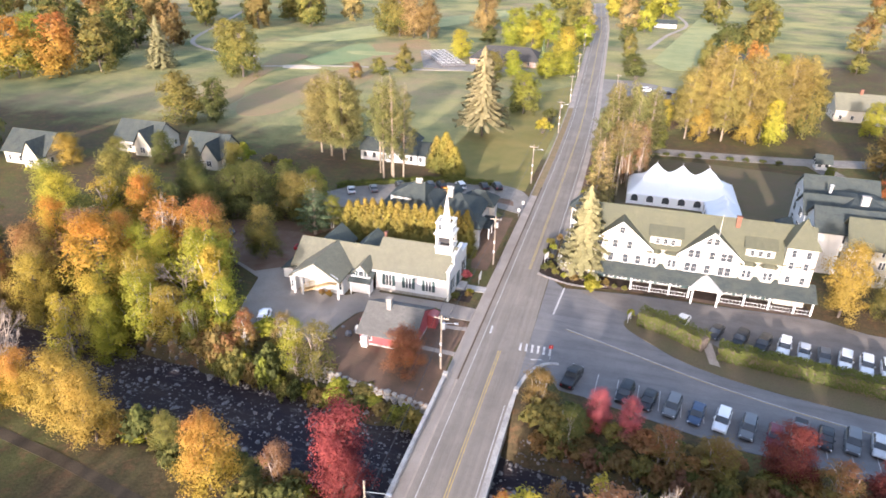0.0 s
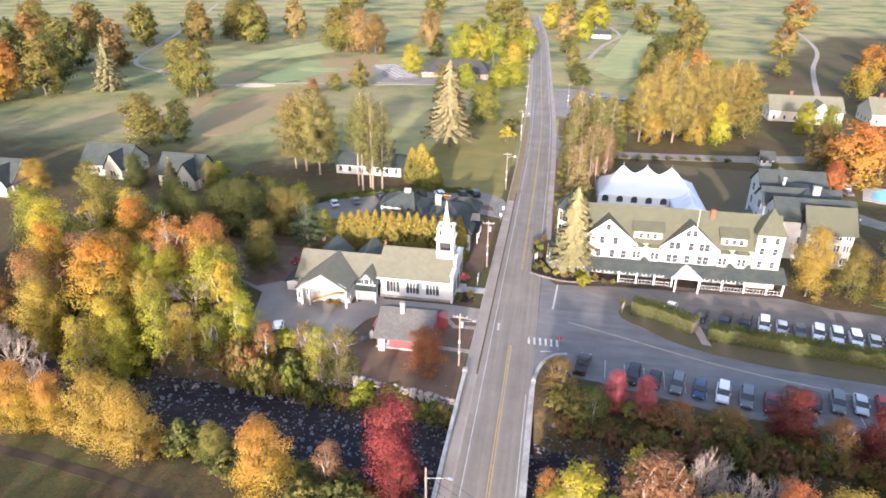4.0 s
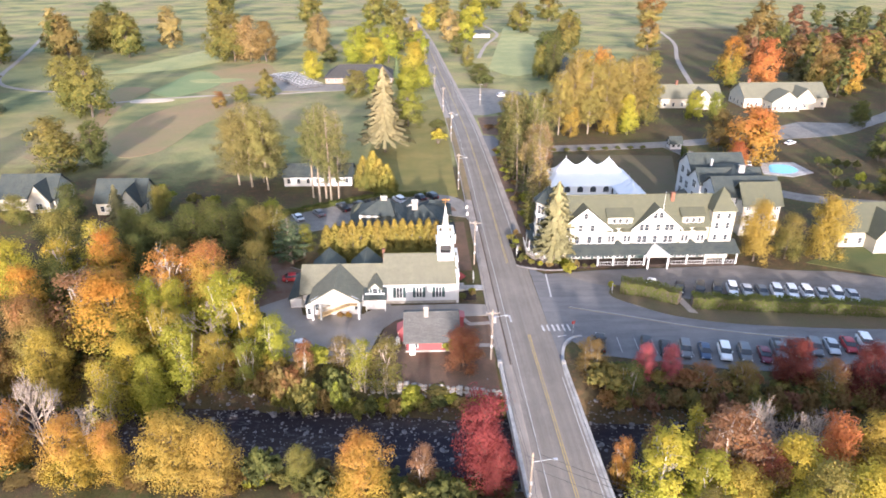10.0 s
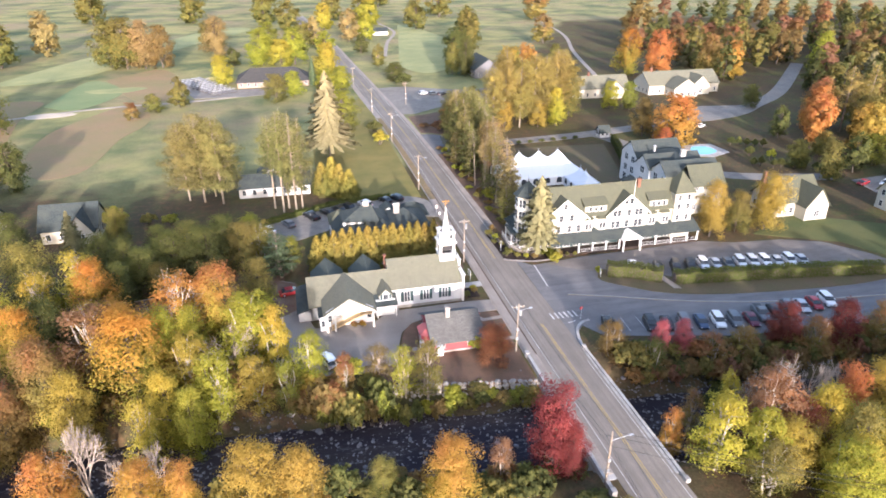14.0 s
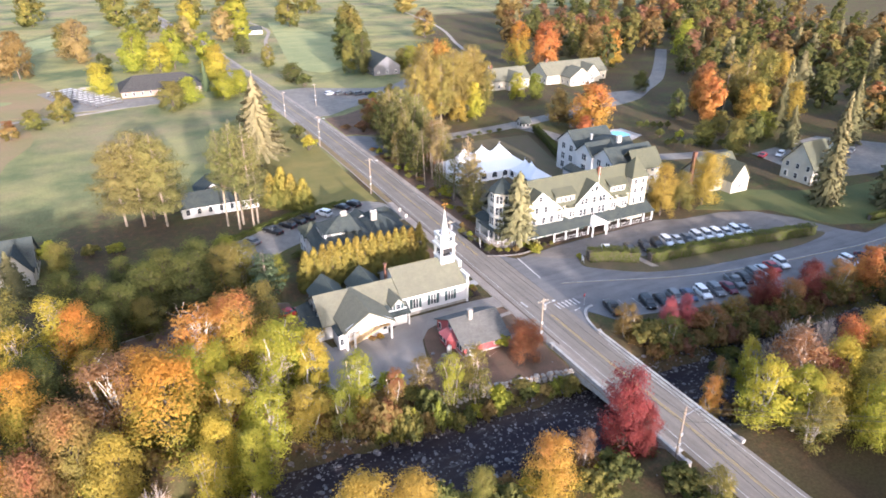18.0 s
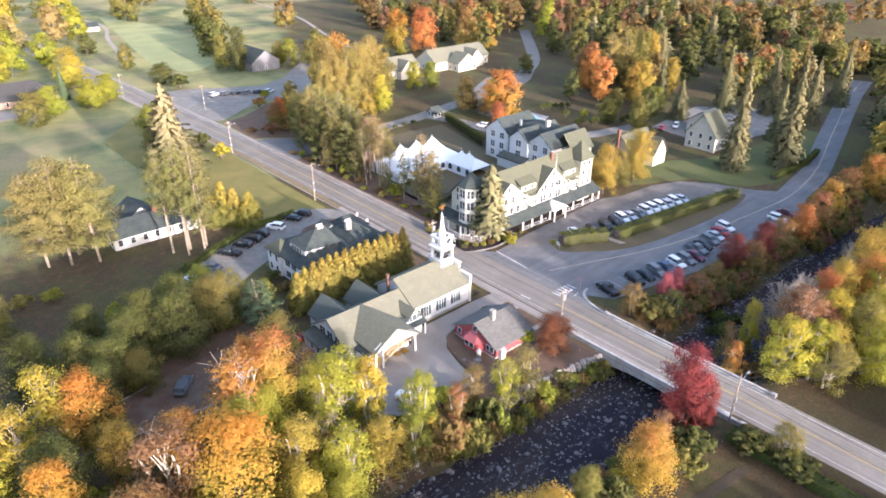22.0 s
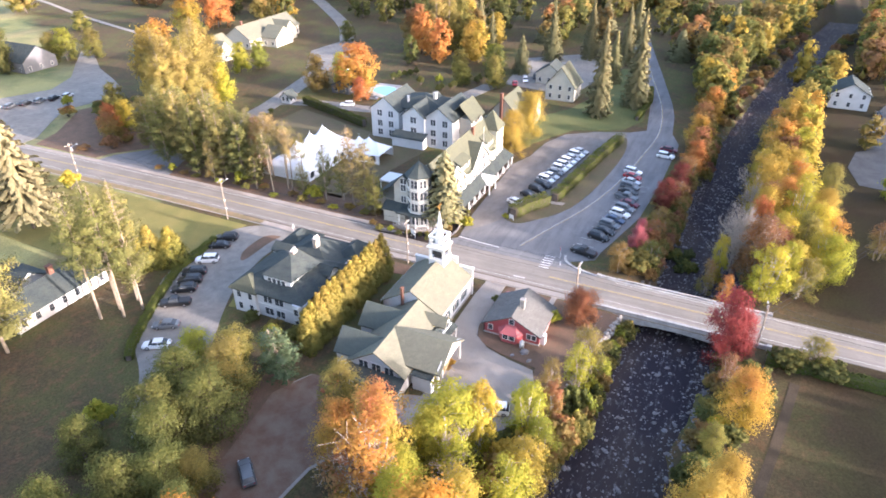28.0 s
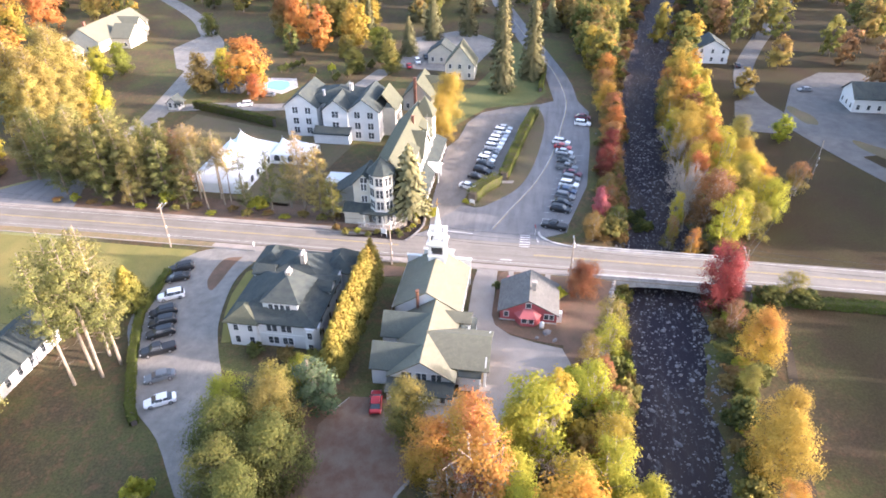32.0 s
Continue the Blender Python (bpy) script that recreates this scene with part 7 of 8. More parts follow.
# the inn
inn = thing("inn", (24, 18, 0), "large cream clapboard inn with steep olive roofs and a long porch", "inn")
IX0, IX1, IY0, IY1 = 5.0, 41.0, 15.4, 24.0
Shape().box(IX0, IX1, IY0, IY0 + 0.3, 0, 8.6).make("front_wall", "cream", inn)
Shape().box(IX0, IX1, IY1 - 0.3, IY1, 0, 8.6).make("rear_wall", "cream", inn)
for x in (IX0, IX1 - 0.3):
    Shape().wall_poly([(IY0, 0), (IY1, 0), (IY1, 8.6), (19.4, 13.7), (IY0, 8.6)], "x", x, x + 0.3).make("end_wall", "cream", inn)
mr = Shape()
mr.slab([(IX0 - 0.5, IY0 - 0.7, 8.15), (IX1 + 0.3, IY0 - 0.7, 8.15), (IX1 + 0.3, 18.9, 14.0), (IX0 - 0.5, 18.9, 14.0)], 0.25)
mr.slab([(IX0 - 0.5, 18.9, 14.0), (IX1 + 0.3, 18.9, 14.0), (IX1 + 0.3, IY1 + 0.7, 8.1), (IX0 - 0.5, IY1 + 0.7, 8.1)], 0.25)
mr.make("main_roof", "roof_inn", inn)
for cx, half, apex in ((9.4, 5.3, 12.6), (24.7, 5.0, 12.6)):
    Shape().wall_poly([(cx - half, 4.0), (cx + half, 4.0), (cx + half, 8.3), (cx, apex - 0.15), (cx - half, 8.3)], "y", 14.6, 15.4).make("front_gable", "cream", inn)
    Shape().gable(cx - half, cx + half, 14.5, 19.2, 8.3, apex, "y", 0.5).make("gable_roof", "roof_inn", inn)
    for sx in (-1, 1):
        Shape().slab([(cx + sx * (half + 0.5), 13.98, 7.85), (cx, 13.98, apex + 0.02), (cx, 13.98, apex - 0.4), (cx + sx * (half + 0.5), 13.98, 7.42)], 0.08, (0, 1, 0)).make("bargeboard", "trim", inn)
    for d in ((0.0,) if cx < 15 else (-0.62, 0.62)):
        window(inn, cx + d, 14.6, 10.2, "S", 0.85, 1.2)
    for d in ((-3.6, -0.9, 1.6) if cx < 15 else (-3.2, -2.1, 0.3, 2.2, 3.2)):
        window(inn, cx + d, 14.6, 7.35, "S", 0.9, 1.45)
    for d in ((-3.6, -1.4, 1.2, 3.4) if cx < 15 else (-3.4, -2.3, -0.1, 2.2, 3.3)):
        window(inn, cx + d, 14.6, 4.6, "S", 0.95, 1.6)
for cx, half in ((17.0, 2.2), (32.6, 1.9)):
    Shape().box(cx - half - 0.4, cx + half + 0.4, 15.2, 17.6, 8.4, 10.4).make("dormer", "cream", inn)
    Shape().slab([(cx - half - 0.8, 14.9, 10.35), (cx + half + 0.8, 14.9, 10.35), (cx + half + 0.8, 18.4, 12.3), (cx - half - 0.8, 18.4, 12.3)], 0.18).make("dormer_roof", "roof_inn", inn)
    for d in (-1.3, 0, 1.3):
        window(inn, cx + d, 15.2, 8.9, "S", 0.7, 1.0)
for cx in (15.2, 18.6, 31.0, 34.4):
    poly = [(cx - 1.5, 15.4), (cx - 0.8, 14.5), (cx + 0.8, 14.5), (cx + 1.5, 15.4)]
    Shape().prism(poly, 4.0, 7.2).make("bay_window", "cream", inn)
    Shape().add([(x + (0.2 if x > cx else -0.2), y - (0.2 if y < 15 else 0), 7.2) for x, y in poly] + [(cx - 0.6, 15.4, 7.9), (cx + 0.6, 15.4, 7.9)], [(0, 1, 4), (1, 2, 5, 4), (2, 3, 5), (3, 2, 1, 0)]).make("bay_roof", "roof_inn", inn)
    for d in (-0.4, 0.4):
        window(inn, cx + d, 14.5, 4.9, "S", 0.6, 1.4)
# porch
# Floor takes the dark mulch colour: porch shade put into the paint.
Shape().box(6.0, 42.0, 12.2, 15.4, -0.1, 0.5).make("porch_floor", "mulch", inn, "porch floor painted dark for its shade")
Shape().slab([(5.6, 11.8, 3.1), (42.4, 11.8, 3.1), (42.4, 15.4, 4.9), (5.6, 15.4, 4.9)], 0.18).make("porch_roof", "roof_dark", inn, "dark porch roof")
Shape().box(5.8, 42.2, 12.0, 12.2, 2.85, 3.2).make("porch_beam", "trim", inn)
POSTS = [12.2, 15.5, 18.8, 22.1, 27.2, 31.2, 35.2, 39.2, 41.9]
for x in POSTS:
    Shape().box(x - 0.14, x + 0.14, 12.0, 12.28, 0.5, 2.9).make("porch_post", "trim", inn)
for a, b in zip(POSTS[:-1], POSTS[1:]):
    if b - a > 4.5:
        continue
    for z in (0.62, 1.3):
        Shape().box(a + 0.14, b - 0.14, 12.11, 12.17, z, z + 0.05).make("porch_rail", "trim", inn)
    n_b = int((b - a) / 0.55)
    for k in range(1, n_b):
        x = a + (b - a) * k / n_b
        Shape().box(x - 0.02, x + 0.02, 12.12, 12.16, 0.7, 1.3).make("porch_baluster", "trim", inn)
# Dark panel added over the cream wall to keep the porch interior dim.
Shape().box(6.2, 41.2, 15.28, 15.38, 0.6, 4.0).make("porch_back", "shutter", inn, "dark panel standing in for the dim porch interior")
for x in (8.2, 10.6, 13.0, 15.4, 17.8, 20.2, 28.8, 31.2, 33.6, 36.0, 38.4, 40.2):
    window(inn, x, 15.28, 0.9, "S", 1.5, 1.9)
Shape().box(23.4, 26.0, 15.28, 15.4, 0.55, 2.8).make("entrance_door", "brick", inn, "red-brown entrance door")
Shape().gable(22.4, 27.0, 10.9, 13.6, 3.2, 4.55, "y", 0.3).make("entry_gable_roof", "trim", inn)
Shape().wall_poly([(22.4, 2.9), (27.0, 2.9), (27.0, 3.2), (24.7, 4.45), (22.4, 3.2)], "y", 10.9, 11.05).make("entry_gable", "trim", inn)
for x in (22.6, 26.8):
    Shape().box(x - 0.14, x + 0.14, 10.95, 11.2, 0, 2.95).make("entry_post", "trim", inn)
brick_stack(inn, 28.6, 18.2, 12.0, 14.5, 0.75, 0.65)
pole = Shape().tube((25.3, 14.0, 12.2), (25.3, 14.0, 16.4), 0.05, 0.03, 6)
pole.make("roof_flagpole", "trim", inn)
# west tower
tcx, tcy, tr = 2.4, 20.0, 2.7
oct_turn = math.pi / 8
Shape().ring_prism(tcx, tcy, tr, 8, 0, 12.6, oct_turn).make("west_tower", "cream", inn)
Shape().cone(tcx, tcy, 12.5, 15.7, tr + 0.6, 8, oct_turn).make("west_tower_roof", "roof_dark", inn, "dark eight-sided tower roof")
Shape().tube((tcx, tcy, 15.6), (tcx, tcy, 16.7), 0.08, 0.02, 6).make("finial", "dark", inn)
for z in (4.2, 7.0, 9.8):
    Shape().ring_prism(tcx, tcy, tr + 0.12, 8, z - 0.35, z - 0.15, oct_turn).make("tower_band", "trim", inn)
    ap = tr * math.cos(math.pi / 8)
    for face, a in (("W", math.pi), ("SW", math.pi * 1.25), ("S", math.pi * 1.5), ("NW", math.pi * 0.75)):
        window(inn, tcx + ap * math.cos(a), tcy + ap * math.sin(a), z + 0.2, face, 1.5, 1.85)
for face, a in (("W", math.pi), ("SW", math.pi * 1.25), ("S", math.pi * 1.5), ("NW", math.pi * 0.75)):
    window(inn, tcx + ap * math.cos(a), tcy + ap * math.sin(a), 1.1, face, 1.4, 1.7)
Shape().box(2.6, IX0, 21.0, 26.6, 0, 9.0).make("west_wing", "cream", inn)
Shape().gable(2.6, 9.0, 21.6, 26.6, 9.0, 11.6, "x", 0.5).make("west_wing_roof", "roof_dark", inn)
Shape().wall_poly([(21.6, 8.9), (26.6, 8.9), (24.1, 11.4)], "x", 2.6, 2.9).make("west_gable", "cream", inn)
for z in (1.2, 4.6, 7.4):
    window(inn, 2.6, 24.2, z, "W", 1.2, 1.5)
window(inn, 2.6, 24.1, 9.2, "W", 1.5, 1.2)
Shape().slab([(4.4, 33.6, 3.4), (4.4, 26.4, 8.6), (13.0, 26.4, 8.6), (13.0, 33.6, 3.4)], 0.2).make("rear_roof", "roof_dark", inn, "dark roof sweeping down behind the tower")
Shape().box(4.8, 12.8, 26.6, 33.0, 0, 3.5).make("rear_wing", "cream", inn)
Shape().box(13.4, 18.6, 31.0, 37.0, 3.0, 3.25).make("rear_awning", "trim", inn, "flat white awning behind the inn")
for ax, ay in ((13.7, 36.7), (18.3, 36.7), (13.7, 31.3), (18.3, 31.3)):
    Shape().box(ax - 0.08, ax + 0.08, ay - 0.08, ay + 0.08, 0, 3.0).make("awning_post", "trim", inn)
Shape().box(0.6, 2.6, 23.0, 28.5, 0, 3.2).make("side_porch", "cream", inn)
Shape().slab([(0.2, 28.9, 3.2), (0.2, 22.6, 3.2), (2.7, 22.6, 4.4), (2.7, 28.9, 4.4)], 0.15).make("side_porch_roof", "roof_dark", inn)
deck = [(-1.6, 25.0), (-1.8, 19.0), (-0.4, 16.2), (1.4, 14.8), (6.0, 14.8), (6.0, 20.0)]
Shape().prism(deck, 0, 0.75).make("deck", "gravel", inn, "weathered grey deck")
Shape().prism([(-1.2, 24.5), (-1.4, 19.2), (-0.1, 16.7), (1.6, 15.4), (6.0, 15.4), (6.0, 20.0)], 3.5, 3.75).make("deck_roof", "roof_dark", inn)
for x, y in ((-1.1, 23.6), (-1.2, 19.4), (0.0, 17.0), (1.6, 15.6), (4.6, 15.6)):
    Shape().box(x - 0.12, x + 0.12, y - 0.12, y + 0.12, 0.7, 3.55).make("deck_post", "trim", inn)
for (xa, ya), (xb, yb) in zip(deck[:-2], deck[1:-1]):
    Shape().slab([(xa, ya, 1.75), (xb, yb, 1.75), (xb, yb, 1.6), (xa, ya, 1.6)], 0.08, (0.6, 0.6, 0)).make("deck_rail", "trim", inn)
    n_b = max(2, int(math.hypot(xb - xa, yb - ya) / 0.6))
    for k in range(n_b):
        t = (k + 0.5) / n_b
        x, y = xa + (xb - xa) * t, ya + (yb - ya) * t
        Shape().box(x - 0.03, x + 0.03, y - 0.03, y + 0.03, 0.7, 1.65).make("deck_baluster", "trim", inn)
# east tower
Shape().box(36.4, 41.2, 14.7, 19.4, 0, 11.6).make("east_tower", "cream", inn)
Shape().add([(36.0, 14.3, 11.5), (41.6, 14.3, 11.5), (41.6, 19.8, 11.5), (36.0, 19.8, 11.5), (38.8, 17.0, 16.2)], [(0, 1, 4), (1, 2, 4), (2, 3, 4), (3, 0, 4), (3, 2, 1, 0)]).make("east_tower_roof", "roof_inn", inn, "pyramid roof of the east tower")
for z in (4.9, 7.6, 9.8):
    for x in (37.6, 39.9):
        window(inn, x, 14.7, z, "S", 0.75, 1.3)
    window(inn, 41.2, 17, z, "E", 0.75, 1.3)
# rear annex of the inn
annex = thing("inn_annex", (55, 45, 0), "white gabled annex behind the inn with dark green roofs", "building")
for yc, half, x0, apex in ((53.6, 4.6, 46.2, 12.6), (43.2, 3.5, 44.4, 11.8), (35.4, 4.3, 44.8, 12.2)):
    Shape().box(x0, 60, yc - half, yc + half, 0, 9.0).make("wing", "white", annex)
    Shape().wall_poly([(yc - half, 8.9), (yc + half, 8.9), (yc, apex - 0.15)], "x", x0, x0 + 0.3).make("wing_gable", "white", annex)
    Shape().gable(x0, 60, yc - half, yc + half, 9.0, apex, "x", 0.5).make("wing_roof", "roof_dark", annex)
    for z in (0.9, 3.6, 6.7):
        for d in ((0.0,) if half < 4 else (-2.0, 1.7)):
            window(annex, x0, yc + d, z, "W", 1.8 if half < 4 else 1.5, 1.75)
        for x in (50, 54, 58):
            window(annex, x, yc - half, z, "S", 1.1, 1.5)
Shape().box(50, 61.2, 33, 53.5, 0, 9.2).make("core", "white", annex)
Shape().hip(49, 61.2, 34, 55, 9.2, 12.2, 5.4, 0.3).make("core_roof", "roof_dark", annex)
Shape().box(49.8, 58.6, 27.6, 34.4, 0, 8.2).make("east_block", "cream", annex)
Shape().gable(49.8, 58.6, 27.6, 34.4, 8.2, 12.2, "x", 0.5).make("east_roof", "roof_inn", annex)
for z in (1.2, 3.9, 6.4):
    for x in (51.0, 53.4, 55.8, 57.6):
        window(annex, x, 27.6, z, "S", 1.0, 1.4)
brick_stack(annex, 50.0, 47.6, 10.8, 12.4, 0.5, 0.5, "metal")
brick_stack(annex, 54.6, 41.0, 11, 12.9, 1.4, 0.8, "concrete")
Shape().box(41.8, 44.4, 39.0, 49, 0, 3.0).make("west_lobby", "white", annex)
Shape().slab([(41.4, 49.3, 2.9), (41.4, 38.7, 2.9), (44.6, 38.7, 4.1), (44.6, 49.3, 4.1)], 0.15).make("lobby_roof", "roof_dark", annex)

# event tents
def peaked_tent(name, label, x, y, rz, tl, tw, th, peaks, rise, tip, walls):
    """A pole tent: a canvas roof drawn up to a row of peaks, side poles and canvas walls."""
    ob = thing(name, (x, y, 0), label, "tent", rz=rz)
    m = world_of(ob)
    ni, nj = 48, 24
    tv, tf = [], []
    for j in range(nj + 1):
        for i in range(ni + 1):
            u, w = -tl / 2 + tl * i / ni, -tw / 2 + tw * j / nj
            side = max(0.0, 1 - abs(w) / (tw / 2))
            end = min(1.0, (tl / 2 - abs(u)) / (tw * 0.36))
            d = min(abs(u - p) for p in peaks)
            z = th + min(side, end) * rise + tip * max(0, 1 - math.hypot(d, w) / (tw * 0.31)) ** 2.2
            tv.append(tuple(m @ Vector((u, w, z))))
    for j in range(nj):
        for i in range(ni):
            a = j * (ni + 1) + i
            tf.append((a, a + 1, a + ni + 2, a + ni + 1))
    canopy = Shape().add(tv, tf).make("canopy", "tent", ob, "taut white canvas roof", True)
    canopy.modifiers.new("thick", "SOLIDIFY").thickness = 0.04
    n = max(3, round(tl / 4))
    for i in range(n + 1):
        for w in (-tw / 2, tw / 2):
            u = -tl / 2 + tl * i / n
            Shape().tube(m @ Vector((u, w, 0)), m @ Vector((u, w, th)), 0.06, 0.06, 6).make("tent_pole", "trim", ob)
    for p in peaks:
        Shape().tube(m @ Vector((p, 0, th + rise + tip - 0.1)), m @ Vector((p, 0, th + rise + tip + 0.5)), 0.07, 0.02, 6).make("peak_cap", "tent", ob)
    ends = dict(N=((-1, 1), (1, 1)), S=((-1, -1), (1, -1)), E=((1, -1), (1, 1)), W=((-1, -1), (-1, 1)))
    for key in walls:
        (a0, a1), (b0, b1) = ends[key]
        a, b = m @ Vector((a0 * tl / 2, a1 * tw / 2, th)), m @ Vector((b0 * tl / 2, b1 * tw / 2, th))
        out = m.to_3x3() @ Vector(dict(N=(0, 1, 0), S=(0, -1, 0), E=(1, 0, 0), W=(-1, 0, 0))[key])
        Shape().slab([tuple(a), tuple(b), (b.x, b.y, 0.1), (a.x, a.y, 0.1)], 0.03, tuple(out)).make("side_wall", "tent", ob)
        count = 0 if key == "W" else int((b - a).length / 3.2)
        for k in range(count):
            c, e = a.lerp(b, (k + 0.5) / count) + out * 0.05, (b - a).normalized() * 0.8
            arch = [(c + e * q * 1.0, z) for q, z in ((-1, 0.9), (1, 0.9), (1, 1.9), (0.7, 2.4), (0, 2.6), (-0.7, 2.4), (-1, 1.9))]
            Shape().slab([(p.x, p.y, z) for p, z in arch], 0.02, tuple(out)).make("arched_window", "glass", ob, "clear arched tent window")
    return ob


peaked_tent("event_tent", "large white three-peaked event tent on the lawn", 22.5, 63.3, 0, 25.0, 14.4, 2.5, (-6.4, -0.4, 5.6), 3.7, 2.4, "NSEW")
peaked_tent("canopy_tent", "smaller white two-peaked tent joining the large one", 31.2, 50.6, 90, 11.0, 7.6, 2.6, (-0.4, 3.1), 2.3, 1.2, "NS")


# smaller houses
def house(name, x0, x1, y0, y1, ze, zr, along, wall, roof, label, faces="SW", step=3.0, chim=None, wing=None, hip=0.0):
    ob = thing(name, ((x0 + x1) / 2, (y0 + y1) / 2, 0), label, "house")
    Shape().box(x0, x1, y0, y1, 0, ze).make("wall", wall, ob)
    if hip:
        Shape().hip(x0, x1, y0, y1, ze, zr, hip, 0.7).make("roof", roof, ob)
    elif along == "x":
        for x in (x0, x1 - 0.25):
            Shape().wall_poly([(y0, ze), (y1, ze), ((y0 + y1) / 2, zr - 0.1)], "x", x, x + 0.25).make("gable", wall, ob)
    else:
        for y in (y0, y1 - 0.25):
            Shape().wall_poly([(x0, ze), (x1, ze), ((x0 + x1) / 2, zr - 0.1)], "y", y, y + 0.25).make("gable", wall, ob)
    if not hip:
        Shape().gable(x0, x1, y0, y1, ze, zr, along, 0.5).make("roof", roof, ob)
    for z in ([0.9, 3.8] if ze > 5 else [0.9]):
        for f in faces:
            a, b = (x0, x1) if f in "SN" else (y0, y1)
            k = max(1, int((b - a) / step))
            for i in range(k):
                u = a + (b - a) * (i + 0.5) / k
                if f in "SN":
                    window(ob, u, y0 if f == "S" else y1, z, f, 0.9, 1.4)
                else:
                    window(ob, x0 if f == "W" else x1, u, z, f, 0.9, 1.4)
    if chim:
        brick_stack(ob, chim[0], chim[1], 1.0 if chim[2] else ze, zr + 1.4, 1.0, 0.8)
    if wing:
        cx, half, depth = wing
        Shape().box(cx - half, cx + half, y0 - depth, y0, 0, ze - 0.3).make("front_wing", wall, ob)
        Shape().wall_poly([(cx - half, ze - 0.3), (cx + half, ze - 0.3), (cx, zr - 0.9)], "y", y0 - depth, y0 - depth + 0.2).make("wing_gable", wall, ob)
        Shape().gable(cx - half, cx + half, y0 - depth, (y0 + y1) / 2, ze - 0.3, zr - 0.75, "y", 0.4).make("wing_roof", roof, ob)
        window(ob, cx, y0 - depth, 1.0, "S", 1.4, 1.5)
    return ob


house("cottage", 69.5, 82.5, 20.5, 29.5, 4.4, 9.2, "x", "cream", "roof_inn", "cream cottage with steep olive roof and tall chimney", "SWE", 3, (68.9, 25.5, True), (78.8, 3.3, 3.6))
house("cottage", 101, 110, 11, 21, 5.4, 11.6, "x", "cream", "roof_inn", "cream cottage with steep gable and porch", "SW", 2.6)
house("cottage", 118, 126, 20, 30, 4.0, 7.5, "x", "cream", "roof_dark", "cream cottage half hidden among spruces", "SW", 3)
house("white_cottage", -63, -44, 66, 74, 3.2, 5.6, "x", "white", "roof_dark", "low white cottage under tall pines", "SW", 2.6, (-52, 70, False))
house("white_cottage", -58, -50, 74, 82, 3.2, 5.8, "y", "white", "roof_dark", "low white cottage under tall pines", "SE", 2.6)
house("far_house", 78, 104, 160, 172, 4.6, 9, "x", "cream", "roof_green", "white house with gabled front beyond the grove", "SW", 3.5, (86, 166, False), (95, 4.2, 3))
house("far_house", 114, 150, 160, 174, 4.6, 9.4, "x", "cream", "roof_green", "white house with two gabled fronts beyond the drive", "SW", 3.5, (118, 167, False), (138, 4.6, 4))
house("far_house", 122, 134, 152, 160, 4.4, 8.4, "y", "cream", "roof_green", "white gabled wing beyond the drive", "SW", 3.0)
house("clubhouse", -70, -36, 219, 239, 2.8, 7.8, "x", "beige", "roof_slate", "low beige clubhouse with broad dark hipped roof", "SW", 3.2, hip=7.0)
house("barn", 47.5, 62, 217, 240, 4.6, 9.6, "y", "slate", "roof_dark", "dark-roofed house beyond the lot", "SW", 4)
house("shelter", 10, 32, 400, 410, 3.0, 5.2, "x", "white", "roof_dark", "low golf shelter with a green roof", "S", 5)
house("left_house", -106, -94, 46, 55, 3.8, 8.2, "x", "cream", "roof_dark", "pale house with dark slate roof among trees", "SE", 3, None, (-97, 2.6, 2))
house("left_house", -132, -118, 50, 60, 3.8, 8.2, "x", "cream", "roof_dark", "pale house with dark slate roof among trees", "SE", 3, None, (-121, 2.6, 2))
house("left_house", -152, -138, 32, 42, 3.8, 8.2, "x", "cream", "roof_dark", "pale house with dark slate roof among trees", "SE", 3, None, (-141, 2.6, 2))
house("bank_house", 131, 142, -79, -67.5, 5.2, 8.6, "x", "white", "roof_dark", "white house with dark roof on the far bank", "SWN", 3)
house("bank_house", 86, 96, -118, -106, 4.6, 8.0, "y", "white", "roof_dark", "white house with dark roof on the far bank", "SWN", 3)
house("kiosk", 60, 63.6, 99, 102.4, 2.5, 4.2, "x", "white", "roof_dark", "small dark-roofed kiosk beside the hedge", "SW", 1.6)
house("garage", 77, 87, 86, 93, 2.9, 4.8, "x", "slate", "roof_dark", "low dark garage behind the annex", "SW", 3)
flat("pool", smooth_line([(81.5, 74), (86, 72.4), (91, 75), (90.6, 80.6), (85, 81), (81.5, 74)], 4)[:-1], 0.06, "pool", "pale blue swimming pool", "pool")
flat("pool_deck", [(78.8, 72.6), (86, 69.4), (94.6, 73), (94, 83.4), (83, 83.6)], 0.03, "concrete", "pale pool deck", "deck")


# ---- vehicles ----
def loft(sections, k_top):
    """A body from cross-sections (x, half width low, half width high, z low, z high), chamfered at the top edge."""
    v, f = [], []
    for x, w0, w1, z0, z1 in sections:
        c = min(0.10, (z1 - z0) * 0.35)
        v += [(x, -w0, z0), (x, -w0 * 1.0, z0 + (z1 - z0) * 0.55), (x, -w1, z1 - c), (x, -w1 + c * k_top, z1), (x, w1 - c * k_top, z1), (x, w1, z1 - c), (x, w0, z0 + (z1 - z0) * 0.55), (x, w0, z0)]
    n = len(sections)
    for i in range(n - 1):
        for j in range(8):
            f.append((i * 8 + j, i * 8 + (j + 1) % 8, (i + 1) * 8 + (j + 1) % 8, (i + 1) * 8 + j))
    f += [tuple(range(7, -1, -1)), tuple(range((n - 1) * 8, n * 8))]
    return v, f


def mesh_of(name, s, mat, smooth=False):
    me = shape_mesh(name, s, mat)
    if smooth:
        me.polygons.foreach_set("use_smooth", [True] * len(me.polygons))
    return me


